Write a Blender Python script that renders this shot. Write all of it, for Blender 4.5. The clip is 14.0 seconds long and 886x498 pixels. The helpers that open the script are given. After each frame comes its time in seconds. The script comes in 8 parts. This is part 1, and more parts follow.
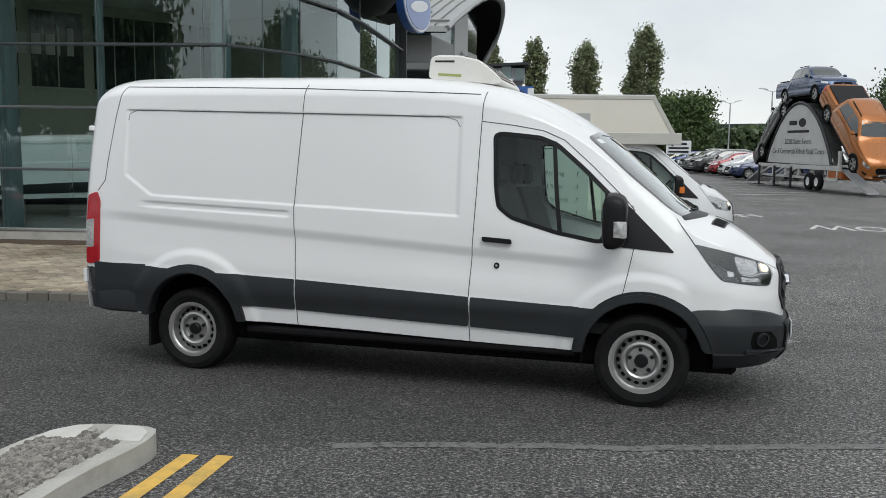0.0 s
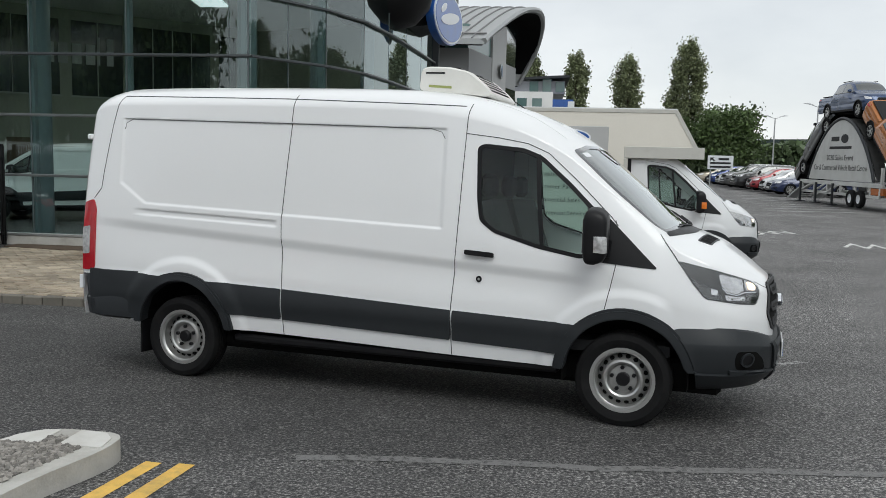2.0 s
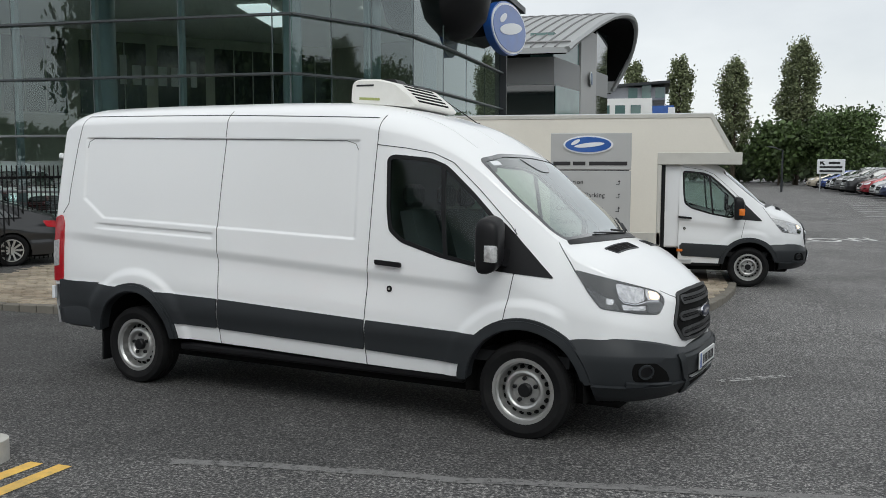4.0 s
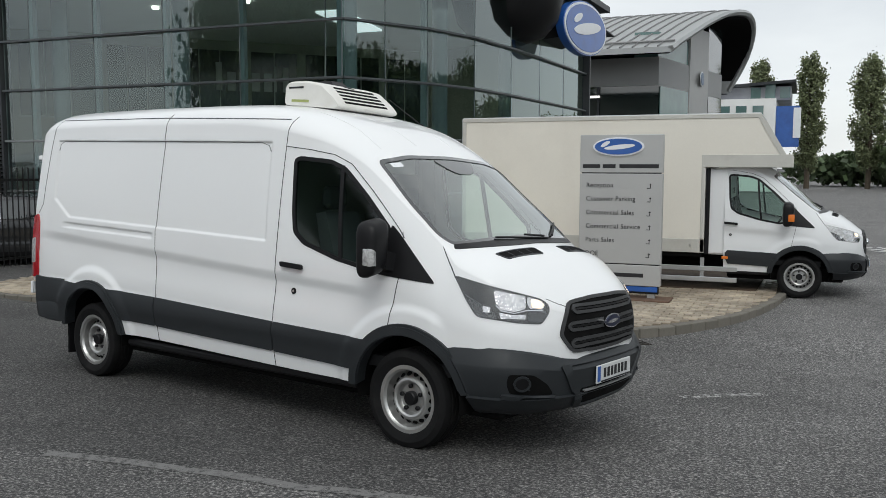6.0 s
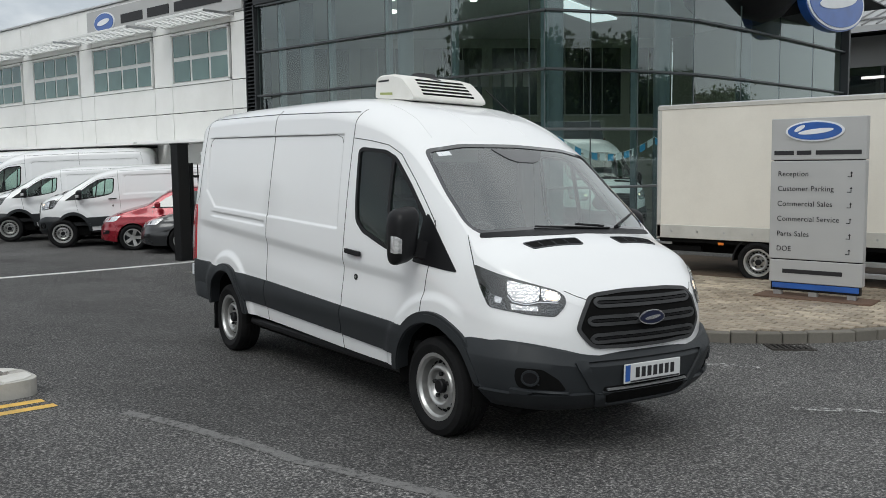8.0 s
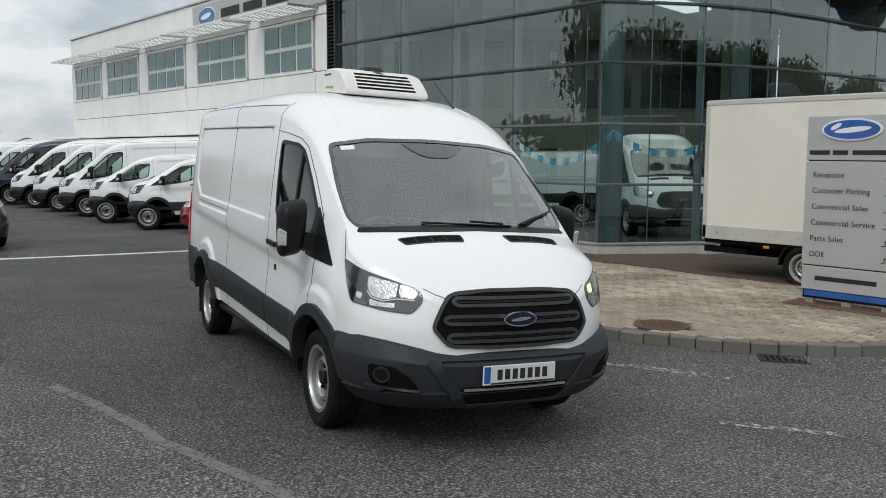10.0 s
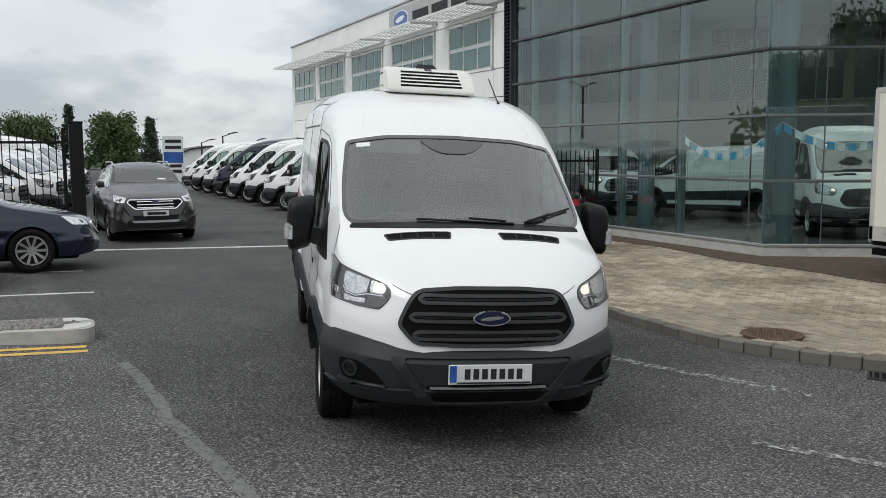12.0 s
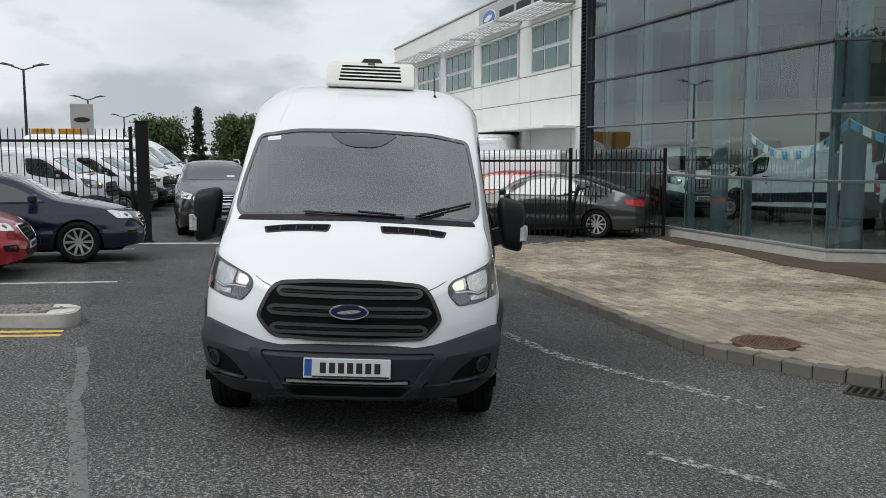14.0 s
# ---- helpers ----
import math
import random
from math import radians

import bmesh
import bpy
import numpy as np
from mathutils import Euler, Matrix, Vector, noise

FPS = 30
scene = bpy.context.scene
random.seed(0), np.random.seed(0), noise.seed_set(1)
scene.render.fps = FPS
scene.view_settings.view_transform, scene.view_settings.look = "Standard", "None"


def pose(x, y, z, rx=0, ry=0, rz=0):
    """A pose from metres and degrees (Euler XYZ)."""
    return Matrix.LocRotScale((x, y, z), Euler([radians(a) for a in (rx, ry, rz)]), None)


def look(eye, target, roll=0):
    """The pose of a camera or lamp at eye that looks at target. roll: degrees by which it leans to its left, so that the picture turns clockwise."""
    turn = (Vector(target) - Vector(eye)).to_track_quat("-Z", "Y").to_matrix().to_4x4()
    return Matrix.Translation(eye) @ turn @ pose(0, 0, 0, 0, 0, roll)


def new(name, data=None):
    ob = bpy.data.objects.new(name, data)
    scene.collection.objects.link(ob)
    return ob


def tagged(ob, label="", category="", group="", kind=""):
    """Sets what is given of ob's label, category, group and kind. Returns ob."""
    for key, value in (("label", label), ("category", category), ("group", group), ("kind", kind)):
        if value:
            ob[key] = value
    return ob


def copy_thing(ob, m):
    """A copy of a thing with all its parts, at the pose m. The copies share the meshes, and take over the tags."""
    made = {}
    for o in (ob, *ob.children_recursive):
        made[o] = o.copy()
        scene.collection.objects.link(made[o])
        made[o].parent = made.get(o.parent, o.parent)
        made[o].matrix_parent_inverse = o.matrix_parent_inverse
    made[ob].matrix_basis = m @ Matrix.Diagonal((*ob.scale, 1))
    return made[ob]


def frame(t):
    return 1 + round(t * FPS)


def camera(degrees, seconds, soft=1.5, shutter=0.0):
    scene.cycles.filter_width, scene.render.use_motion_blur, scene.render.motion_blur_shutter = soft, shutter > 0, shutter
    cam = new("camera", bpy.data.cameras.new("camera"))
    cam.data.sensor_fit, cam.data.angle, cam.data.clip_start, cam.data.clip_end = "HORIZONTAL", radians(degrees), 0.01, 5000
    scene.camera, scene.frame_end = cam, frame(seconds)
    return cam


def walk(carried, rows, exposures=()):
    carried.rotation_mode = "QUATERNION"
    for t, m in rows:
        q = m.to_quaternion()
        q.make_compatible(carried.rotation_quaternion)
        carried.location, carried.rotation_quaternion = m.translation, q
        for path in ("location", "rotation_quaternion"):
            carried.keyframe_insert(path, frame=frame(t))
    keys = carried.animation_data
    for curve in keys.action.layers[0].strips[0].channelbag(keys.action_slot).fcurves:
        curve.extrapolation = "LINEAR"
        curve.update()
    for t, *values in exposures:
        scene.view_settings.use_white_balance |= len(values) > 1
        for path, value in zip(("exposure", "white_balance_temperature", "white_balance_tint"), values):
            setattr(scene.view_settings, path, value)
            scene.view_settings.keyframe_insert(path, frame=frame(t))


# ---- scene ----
cam = camera(53.9, 14.0, soft=0.75)
METRES, EYE, TILT, LEAN, TURN = 10.45, 1.84, -0.9, -0.8, 3.3
ROWS = [
    (0.0, 0.0, 0.0, 0.0, -0.01, -6.02, 0.13),
    (0.5, 0.0057, -0.0048, 0.001, -0.03, -5.77, -0.3),
    (1.0, 0.0097, -0.0077, 0.0008, -0.02, -5.59, -0.59),
    (1.5, 0.0204, -0.0034, 0.0, 0.19, -5.47, -0.57),
    (2.0, 0.0433, 0.0059, -0.0, 2.87, -5.24, -0.55),
    (2.5, 0.0766, 0.0078, -0.0014, 5.93, -5.08, 0.22),
    (3.0, 0.1096, 0.007, 0.0004, 7.59, -5.0, 0.11),
    (3.5, 0.1467, 0.0166, 0.0003, 9.52, -4.82, 0.15),
    (4.0, 0.19, 0.0201, -0.0004, 10.41, -4.53, 0.54),
    (6.5, 0.3815, 0.0885, -0.0027, 24.05, -4.14, 0.16),
    (7.0, 0.4214, 0.1031, -0.0032, 30.03, -4.05, 0.13),
    (7.5, 0.4535, 0.1274, -0.0071, 34.25, -4.25, 0.32),
    (8.0, 0.4854, 0.1524, -0.0076, 37.51, -4.48, 0.83),
    (10.5, 0.6262, 0.2904, -0.0062, 48.3, -5.17, -0.48),
    (11.0, 0.6465, 0.32, -0.0061, 51.09, -5.38, -0.25),
    (11.5, 0.6735, 0.351, -0.0045, 56.11, -5.35, -0.3),
    (12.0, 0.6917, 0.3859, -0.006, 61.28, -5.25, -0.18),
    (12.5, 0.7115, 0.4199, -0.007, 63.14, -5.24, -0.22),
    (13.0, 0.7308, 0.4544, -0.0061, 64.52, -5.3, -0.61),
    (13.5, 0.7387, 0.4916, -0.0091, 68.14, -5.27, -0.47),
    (14.0, 0.7499, 0.5334, -0.0107, 69.88, -5.21, -0.43),
]
walk(cam, [(t, pose(0, 0, EYE, TILT, LEAN, TURN) @ pose(METRES * x, METRES * y, METRES * z, 90 + pitch, roll, yaw)) for t, x, y, z, yaw, pitch, roll in ROWS])

# ---- world, sun, exposure ----
SUN_EL, SUN_ROT = 52.0, 200.0
world = bpy.data.worlds.new("overcast")
scene.world = world
world.use_nodes = True
wn, wl = world.node_tree.nodes, world.node_tree.links
wn.clear()
w_out = wn.new("ShaderNodeOutputWorld")
w_bg = wn.new("ShaderNodeBackground")
w_sky = wn.new("ShaderNodeTexSky")
w_sky.sky_type, w_sky.sun_disc = "NISHITA", False
w_sky.sun_elevation, w_sky.sun_rotation = radians(SUN_EL), radians(SUN_ROT)
w_co = wn.new("ShaderNodeTexCoord")
w_map = wn.new("ShaderNodeMapping")
w_map.inputs["Scale"].default_value = (1.0, 1.0, 2.4)
w_map.inputs["Location"].default_value = (0.35, 0.1, 0.2)
w_n1 = wn.new("ShaderNodeTexNoise")
w_n1.inputs["Scale"].default_value, w_n1.inputs["Detail"].default_value = 2.3, 8.0
w_n1.inputs["Roughness"].default_value = 0.52
w_ramp = wn.new("ShaderNodeValToRGB")
w_ramp.color_ramp.elements[0].position, w_ramp.color_ramp.elements[0].color = 0.34, (0.575, 0.605, 0.625, 1)
w_ramp.color_ramp.elements[1].position, w_ramp.color_ramp.elements[1].color = 0.62, (0.74, 0.765, 0.77, 1)
w_dim = wn.new("ShaderNodeVectorMath")
w_dim.operation = "SCALE"
w_dim.inputs["Scale"].default_value = 0.09
w_mix = wn.new("ShaderNodeMix")
w_mix.data_type = "RGBA"
w_mix.inputs["Factor"].default_value = 0.88
wl.new(w_co.outputs["Generated"], w_map.inputs["Vector"])
wl.new(w_map.outputs["Vector"], w_n1.inputs["Vector"])
wl.new(w_n1.outputs["Fac"], w_ramp.inputs["Fac"])
wl.new(w_sky.outputs["Color"], w_dim.inputs[0])
wl.new(w_dim.outputs["Vector"], w_mix.inputs["A"])
# heavier cloud low in the west
w_sep = wn.new("ShaderNodeSeparateXYZ")
wl.new(w_co.outputs["Generated"], w_sep.inputs["Vector"])
w_west = wn.new("ShaderNodeMapRange")
w_west.interpolation_type = "SMOOTHSTEP"
w_west.inputs["From Min"].default_value, w_west.inputs["From Max"].default_value = -0.55, -0.97
wl.new(w_sep.outputs["X"], w_west.inputs["Value"])
w_n2 = wn.new("ShaderNodeTexNoise")
w_n2.inputs["Scale"].default_value, w_n2.inputs["Detail"].default_value = 5.5, 7.0
w_n2.inputs["Roughness"].default_value = 0.5
wl.new(w_map.outputs["Vector"], w_n2.inputs["Vector"])
w_cl = wn.new("ShaderNodeMapRange")
w_cl.inputs["From Min"].default_value, w_cl.inputs["From Max"].default_value = 0.42, 0.58
w_cl.inputs["To Min"].default_value, w_cl.inputs["To Max"].default_value = 0.8, 0.12
wl.new(w_n2.outputs["Fac"], w_cl.inputs["Value"])
w_mul = wn.new("ShaderNodeMath")
w_mul.operation = "MULTIPLY"
wl.new(w_west.outputs["Result"], w_mul.inputs[0])
wl.new(w_cl.outputs["Result"], w_mul.inputs[1])
w_grey = wn.new("ShaderNodeMix")
w_grey.data_type = "RGBA"
w_grey.inputs["B"].default_value = (0.30, 0.345, 0.39, 1)
wl.new(w_mul.outputs[0], w_grey.inputs["Factor"])
wl.new(w_ramp.outputs["Color"], w_grey.inputs["A"])
wl.new(w_grey.outputs["Result"], w_mix.inputs["B"])
wl.new(w_mix.outputs["Result"], w_bg.inputs["Color"])
w_bg.inputs["Strength"].default_value = 1.30
wl.new(w_bg.outputs["Background"], w_out.inputs["Surface"])
sun_data = bpy.data.lights.new("sun", "SUN")
sun_data.energy, sun_data.angle, sun_data.color = 1.1, radians(30), (0.98, 1.0, 0.97)
sun = new("sun", sun_data)
sun.matrix_world = look((8, -12, 24), (0, 6, 0))
scene.view_settings.exposure = 0.0

# ---- materials ----
def mat(name, color, rough=0.5, metal=0.0, var=0.12, scale=3.0, bump=0.0, bump_scale=60.0, coat=0.0, dirt=None, dirt_amount=0.0, spec=0.5, per_object=0.0):
    """A painted or solid surface: base colour with two scales of variation, fine relief, optional dirt."""
    m = bpy.data.materials.new(name)
    m.use_nodes = True
    n, l = m.node_tree.nodes, m.node_tree.links
    b = n["Principled BSDF"]
    b.inputs["Roughness"].default_value, b.inputs["Metallic"].default_value = rough, metal
    b.inputs["Coat Weight"].default_value, b.inputs["Coat Roughness"].default_value = coat, 0.05
    b.inputs["Specular IOR Level"].default_value = spec
    co = n.new("ShaderNodeTexCoord")
    big = n.new("ShaderNodeTexNoise")
    big.inputs["Scale"].default_value, big.inputs["Detail"].default_value = scale, 5.0
    fine = n.new("ShaderNodeTexNoise")
    fine.inputs["Scale"].default_value, fine.inputs["Detail"].default_value = bump_scale, 3.0
    l.new(co.outputs["Object"], big.inputs["Vector"])
    l.new(co.outputs["Object"], fine.inputs["Vector"])
    add = n.new("ShaderNodeMath")
    add.operation = "MULTIPLY_ADD"
    add.inputs[1].default_value = 0.4
    l.new(fine.outputs["Fac"], add.inputs[0])
    l.new(big.outputs["Fac"], add.inputs[2])
    rng = n.new("ShaderNodeMapRange")
    rng.inputs["From Min"].default_value, rng.inputs["From Max"].default_value = 0.35, 1.05
    rng.inputs["To Min"].default_value, rng.inputs["To Max"].default_value = 1 - var, 1 + var
    l.new(add.outputs[0], rng.inputs["Value"])
    tint = n.new("ShaderNodeVectorMath")
    tint.operation = "SCALE"
    tint.inputs[0].default_value = color
    l.new(rng.outputs["Result"], tint.inputs["Scale"])
    last = tint.outputs["Vector"]
    if per_object:
        info = n.new("ShaderNodeObjectInfo")
        r2 = n.new("ShaderNodeMapRange")
        r2.inputs["To Min"].default_value, r2.inputs["To Max"].default_value = 1 - per_object, 1 + per_object
        l.new(info.outputs["Random"], r2.inputs["Value"])
        t2 = n.new("ShaderNodeVectorMath")
        t2.operation = "SCALE"
        l.new(last, t2.inputs[0])
        l.new(r2.outputs["Result"], t2.inputs["Scale"])
        last = t2.outputs["Vector"]
    if dirt:
        dn = n.new("ShaderNodeTexNoise")
        dn.inputs["Scale"].default_value, dn.inputs["Detail"].default_value = scale * 0.6, 9.0
        dn.inputs["Roughness"].default_value = 0.65
        l.new(co.outputs["Object"], dn.inputs["Vector"])
        dr = n.new("ShaderNodeMapRange")
        dr.inputs["From Min"].default_value, dr.inputs["From Max"].default_value = 0.48, 0.7
        dr.inputs["To Max"].default_value = dirt_amount
        l.new(dn.outputs["Fac"], dr.inputs["Value"])
        mx = n.new("ShaderNodeMix")
        mx.data_type = "RGBA"
        mx.inputs["B"].default_value = (*dirt, 1)
        l.new(last, mx.inputs["A"])
        l.new(dr.outputs["Result"], mx.inputs["Factor"])
        last = mx.outputs["Result"]
    l.new(last, b.inputs["Base Color"])
    if bump:
        bp = n.new("ShaderNodeBump")
        bp.inputs["Strength"].default_value, bp.inputs["Distance"].default_value = bump, 0.004
        l.new(fine.outputs["Fac"], bp.inputs["Height"])
        l.new(bp.outputs["Normal"], b.inputs["Normal"])
    rr = n.new("ShaderNodeMapRange")
    rr.inputs["To Min"].default_value, rr.inputs["To Max"].default_value = max(0.02, rough * 0.85), min(1.0, rough * 1.15)
    l.new(big.outputs["Fac"], rr.inputs["Value"])
    l.new(rr.outputs["Result"], b.inputs["Roughness"])
    return m


def glass_mat(name, tint, clear=0.8, rough=0.02, face_on=0.05, boost=1.0, sheen=(0.95, 0.97, 0.97)):
    """Thin sheet glass: tinted see-through, with a mirror reflection that grows towards grazing angles."""
    m = bpy.data.materials.new(name)
    m.use_nodes = True
    n, l = m.node_tree.nodes, m.node_tree.links
    n.clear()
    out = n.new("ShaderNodeOutputMaterial")
    tr = n.new("ShaderNodeBsdfTransparent")
    tr.inputs["Color"].default_value = (tint[0] * clear, tint[1] * clear, tint[2] * clear, 1)
    gl = n.new("ShaderNodeBsdfGlossy")
    gl.inputs["Roughness"].default_value = rough
    gl.inputs["Color"].default_value = (*sheen, 1)
    lw = n.new("ShaderNodeLayerWeight")
    lw.inputs["Blend"].default_value = 0.5
    pw = n.new("ShaderNodeMath")
    pw.operation = "POWER"
    pw.inputs[1].default_value = 4.0
    sc = n.new("ShaderNodeMath")
    sc.operation, sc.use_clamp = "MULTIPLY_ADD", True
    sc.inputs[1].default_value, sc.inputs[2].default_value = (1 - face_on) * min(boost, 1.0), face_on * boost
    mx = n.new("ShaderNodeMixShader")
    l.new(lw.outputs["Facing"], pw.inputs[0])
    l.new(pw.outputs[0], sc.inputs[0])
    l.new(sc.outputs[0], mx.inputs["Fac"])
    l.new(tr.outputs["BSDF"], mx.inputs[1])
    l.new(gl.outputs["BSDF"], mx.inputs[2])
    l.new(mx.outputs["Shader"], out.inputs["Surface"])
    return m


def glow_mat(name, color, strength):
    m = bpy.data.materials.new(name)
    m.use_nodes = True
    b = m.node_tree.nodes["Principled BSDF"]
    b.inputs["Base Color"].default_value = (*color, 1)
    b.inputs["Emission Color"].default_value = (*color, 1)
    b.inputs["Emission Strength"].default_value = strength
    return m


def asphalt_mat(name="asphalt", worn=None, cover=0.5):
    """Asphalt of pale chips in dark binder; with a second colour, patches of it left on the chips."""
    m = bpy.data.materials.new(name)
    m.use_nodes = True
    n, l = m.node_tree.nodes, m.node_tree.links
    b = n["Principled BSDF"]
    co = n.new("ShaderNodeTexCoord")
    chips = n.new("ShaderNodeTexVoronoi")
    chips.inputs["Scale"].default_value = 75.0
    grain = n.new("ShaderNodeTexNoise")
    grain.inputs["Scale"].default_value, grain.inputs["Detail"].default_value = 50.0, 4.0
    grain.inputs["Roughness"].default_value = 0.75
    wide = n.new("ShaderNodeTexNoise")
    wide.inputs["Scale"].default_value, wide.inputs["Detail"].default_value = 0.55, 7.0
    wide.inputs["Roughness"].default_value = 0.6
    for t in (chips, grain, wide):
        l.new(co.outputs["Object"], t.inputs["Vector"])
    ramp = n.new("ShaderNodeValToRGB")
    e = ramp.color_ramp.elements
    e[0].position, e[0].color = 0.39, (0.017, 0.017, 0.018, 1)
    e[1].position, e[1].color = 0.65, (0.33, 0.322, 0.315, 1)
    mid = ramp.color_ramp.elements.new(0.50)
    mid.color = (0.070, 0.069, 0.069, 1)
    l.new(grain.outputs["Fac"], ramp.inputs["Fac"])
    cr = n.new("ShaderNodeValToRGB")
    cr.color_ramp.elements[0].position, cr.color_ramp.elements[0].color = 0.2, (0.55, 0.55, 0.55, 1)
    cr.color_ramp.elements[1].position, cr.color_ramp.elements[1].color = 0.95, (1.5, 1.48, 1.45, 1)
    sep = n.new("ShaderNodeSeparateColor")
    l.new(chips.outputs["Color"], sep.inputs["Color"])
    l.new(sep.outputs["Red"], cr.inputs["Fac"])
    m1 = n.new("ShaderNodeMix")
    m1.data_type, m1.blend_type = "RGBA", "MULTIPLY"
    m1.inputs["Factor"].default_value = 0.9
    l.new(ramp.outputs["Color"], m1.inputs["A"])
    l.new(cr.outputs["Color"], m1.inputs["B"])
    wr = n.new("ShaderNodeMapRange")
    wr.inputs["From Min"].default_value, wr.inputs["From Max"].default_value = 0.3, 0.7
    wr.inputs["To Min"].default_value, wr.inputs["To Max"].default_value = 0.74, 1.28
    l.new(wide.outputs["Fac"], wr.inputs["Value"])
    sc = n.new("ShaderNodeVectorMath")
    sc.operation = "SCALE"
    l.new(m1.outputs["Result"], sc.inputs[0])
    l.new(wr.outputs["Result"], sc.inputs["Scale"])
    last = sc.outputs["Vector"]
    # two layings meet along the joint: a coarser dark one in the road, an older and paler one on the near side
    sp = n.new("ShaderNodeSeparateXYZ")
    l.new(co.outputs["Object"], sp.inputs["Vector"])
    ln = n.new("ShaderNodeMath")
    ln.operation = "MULTIPLY_ADD"
    ln.inputs[1].default_value = -0.085
    l.new(sp.outputs["X"], ln.inputs[0])
    l.new(sp.outputs["Y"], ln.inputs[2])
    wob = n.new("ShaderNodeMath")
    wob.operation = "MULTIPLY_ADD"
    wob.inputs[1].default_value = 0.25
    l.new(wide.outputs["Fac"], wob.inputs[0])
    l.new(ln.outputs[0], wob.inputs[2])
    lay = n.new("ShaderNodeMapRange")
    lay.inputs["From Min"].default_value, lay.inputs["From Max"].default_value = 5.24, 5.36
    lay.inputs["To Min"].default_value, lay.inputs["To Max"].default_value = 0.91, 0.63
    l.new(wob.outputs[0], lay.inputs["Value"])
    # adds 0.2 to the factor between y = 9 and 14
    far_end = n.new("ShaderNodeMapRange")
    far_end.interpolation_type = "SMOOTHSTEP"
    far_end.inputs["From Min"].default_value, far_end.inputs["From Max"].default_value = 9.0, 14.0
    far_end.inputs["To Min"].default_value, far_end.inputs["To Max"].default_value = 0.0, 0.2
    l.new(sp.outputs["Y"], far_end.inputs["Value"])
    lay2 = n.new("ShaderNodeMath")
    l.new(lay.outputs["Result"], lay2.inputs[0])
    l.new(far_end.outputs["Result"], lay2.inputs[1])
    # tone rises towards +x, up to 1.72 times at x = 4
    east_gain = n.new("ShaderNodeMapRange")
    east_gain.interpolation_type = "SMOOTHSTEP"
    east_gain.inputs["From Min"].default_value, east_gain.inputs["From Max"].default_value = -0.5, 4.0
    east_gain.inputs["To Min"].default_value, east_gain.inputs["To Max"].default_value = 1.0, 1.72
    l.new(sp.outputs["X"], east_gain.inputs["Value"])
    lay3 = n.new("ShaderNodeMath")
    lay3.operation = "MULTIPLY"
    l.new(lay2.outputs[0], lay3.inputs[0])
    l.new(east_gain.outputs["Result"], lay3.inputs[1])
    sc2 = n.new("ShaderNodeVectorMath")
    sc2.operation = "SCALE"
    l.new(last, sc2.inputs[0])
    l.new(lay3.outputs[0], sc2.inputs["Scale"])
    last = sc2.outputs["Vector"]
    if worn:
        left = n.new("ShaderNodeTexNoise")
        left.inputs["Scale"].default_value, left.inputs["Detail"].default_value = 14.0, 9.0
        left.inputs["Roughness"].default_value = 0.8
        l.new(co.outputs["Object"], left.inputs["Vector"])
        lr = n.new("ShaderNodeMapRange")
        lr.inputs["From Min"].default_value, lr.inputs["From Max"].default_value = 0.5 + 0.2 * (0.5 - cover), 0.62 + 0.2 * (0.5 - cover)
        l.new(left.outputs["Fac"], lr.inputs["Value"])
        wm = n.new("ShaderNodeMix")
        wm.data_type = "RGBA"
        wm.inputs["B"].default_value = (*worn, 1)
        l.new(last, wm.inputs["A"])
        l.new(lr.outputs["Result"], wm.inputs["Factor"])
        last = wm.outputs["Result"]
    l.new(last, b.inputs["Base Color"])
    rr = n.new("ShaderNodeMapRange")
    rr.inputs["To Min"].default_value, rr.inputs["To Max"].default_value = 0.9, 0.6
    l.new(wide.outputs["Fac"], rr.inputs["Value"])
    l.new(rr.outputs["Result"], b.inputs["Roughness"])
    bp = n.new("ShaderNodeBump")
    bp.inputs["Strength"].default_value, bp.inputs["Distance"].default_value = 0.8, 0.012
    l.new(grain.outputs["Fac"], bp.inputs["Height"])
    l.new(bp.outputs["Normal"], b.inputs["Normal"])
    return m


def paving_mat():
    """Concrete setts, damp and stained in wide patches."""
    m = mat("paving", (0.36, 0.305, 0.235), 0.5, 0, 0.4, 0.9, 0.6, 55.0, per_object=0.18, dirt=(0.15, 0.105, 0.065), dirt_amount=0.9)
    n, l = m.node_tree.nodes, m.node_tree.links
    b = n["Principled BSDF"]
    last = b.inputs["Base Color"].links[0].from_socket
    g = n.new("ShaderNodeNewGeometry")
    r = n.new("ShaderNodeMapRange")
    r.inputs["To Min"].default_value, r.inputs["To Max"].default_value = 0.72, 1.28
    l.new(g.outputs["Random Per Island"], r.inputs["Value"])
    s = n.new("ShaderNodeVectorMath")
    s.operation = "SCALE"
    l.new(last, s.inputs[0])
    l.new(r.outputs["Result"], s.inputs["Scale"])
    l.new(s.outputs["Vector"], b.inputs["Base Color"])
    return m


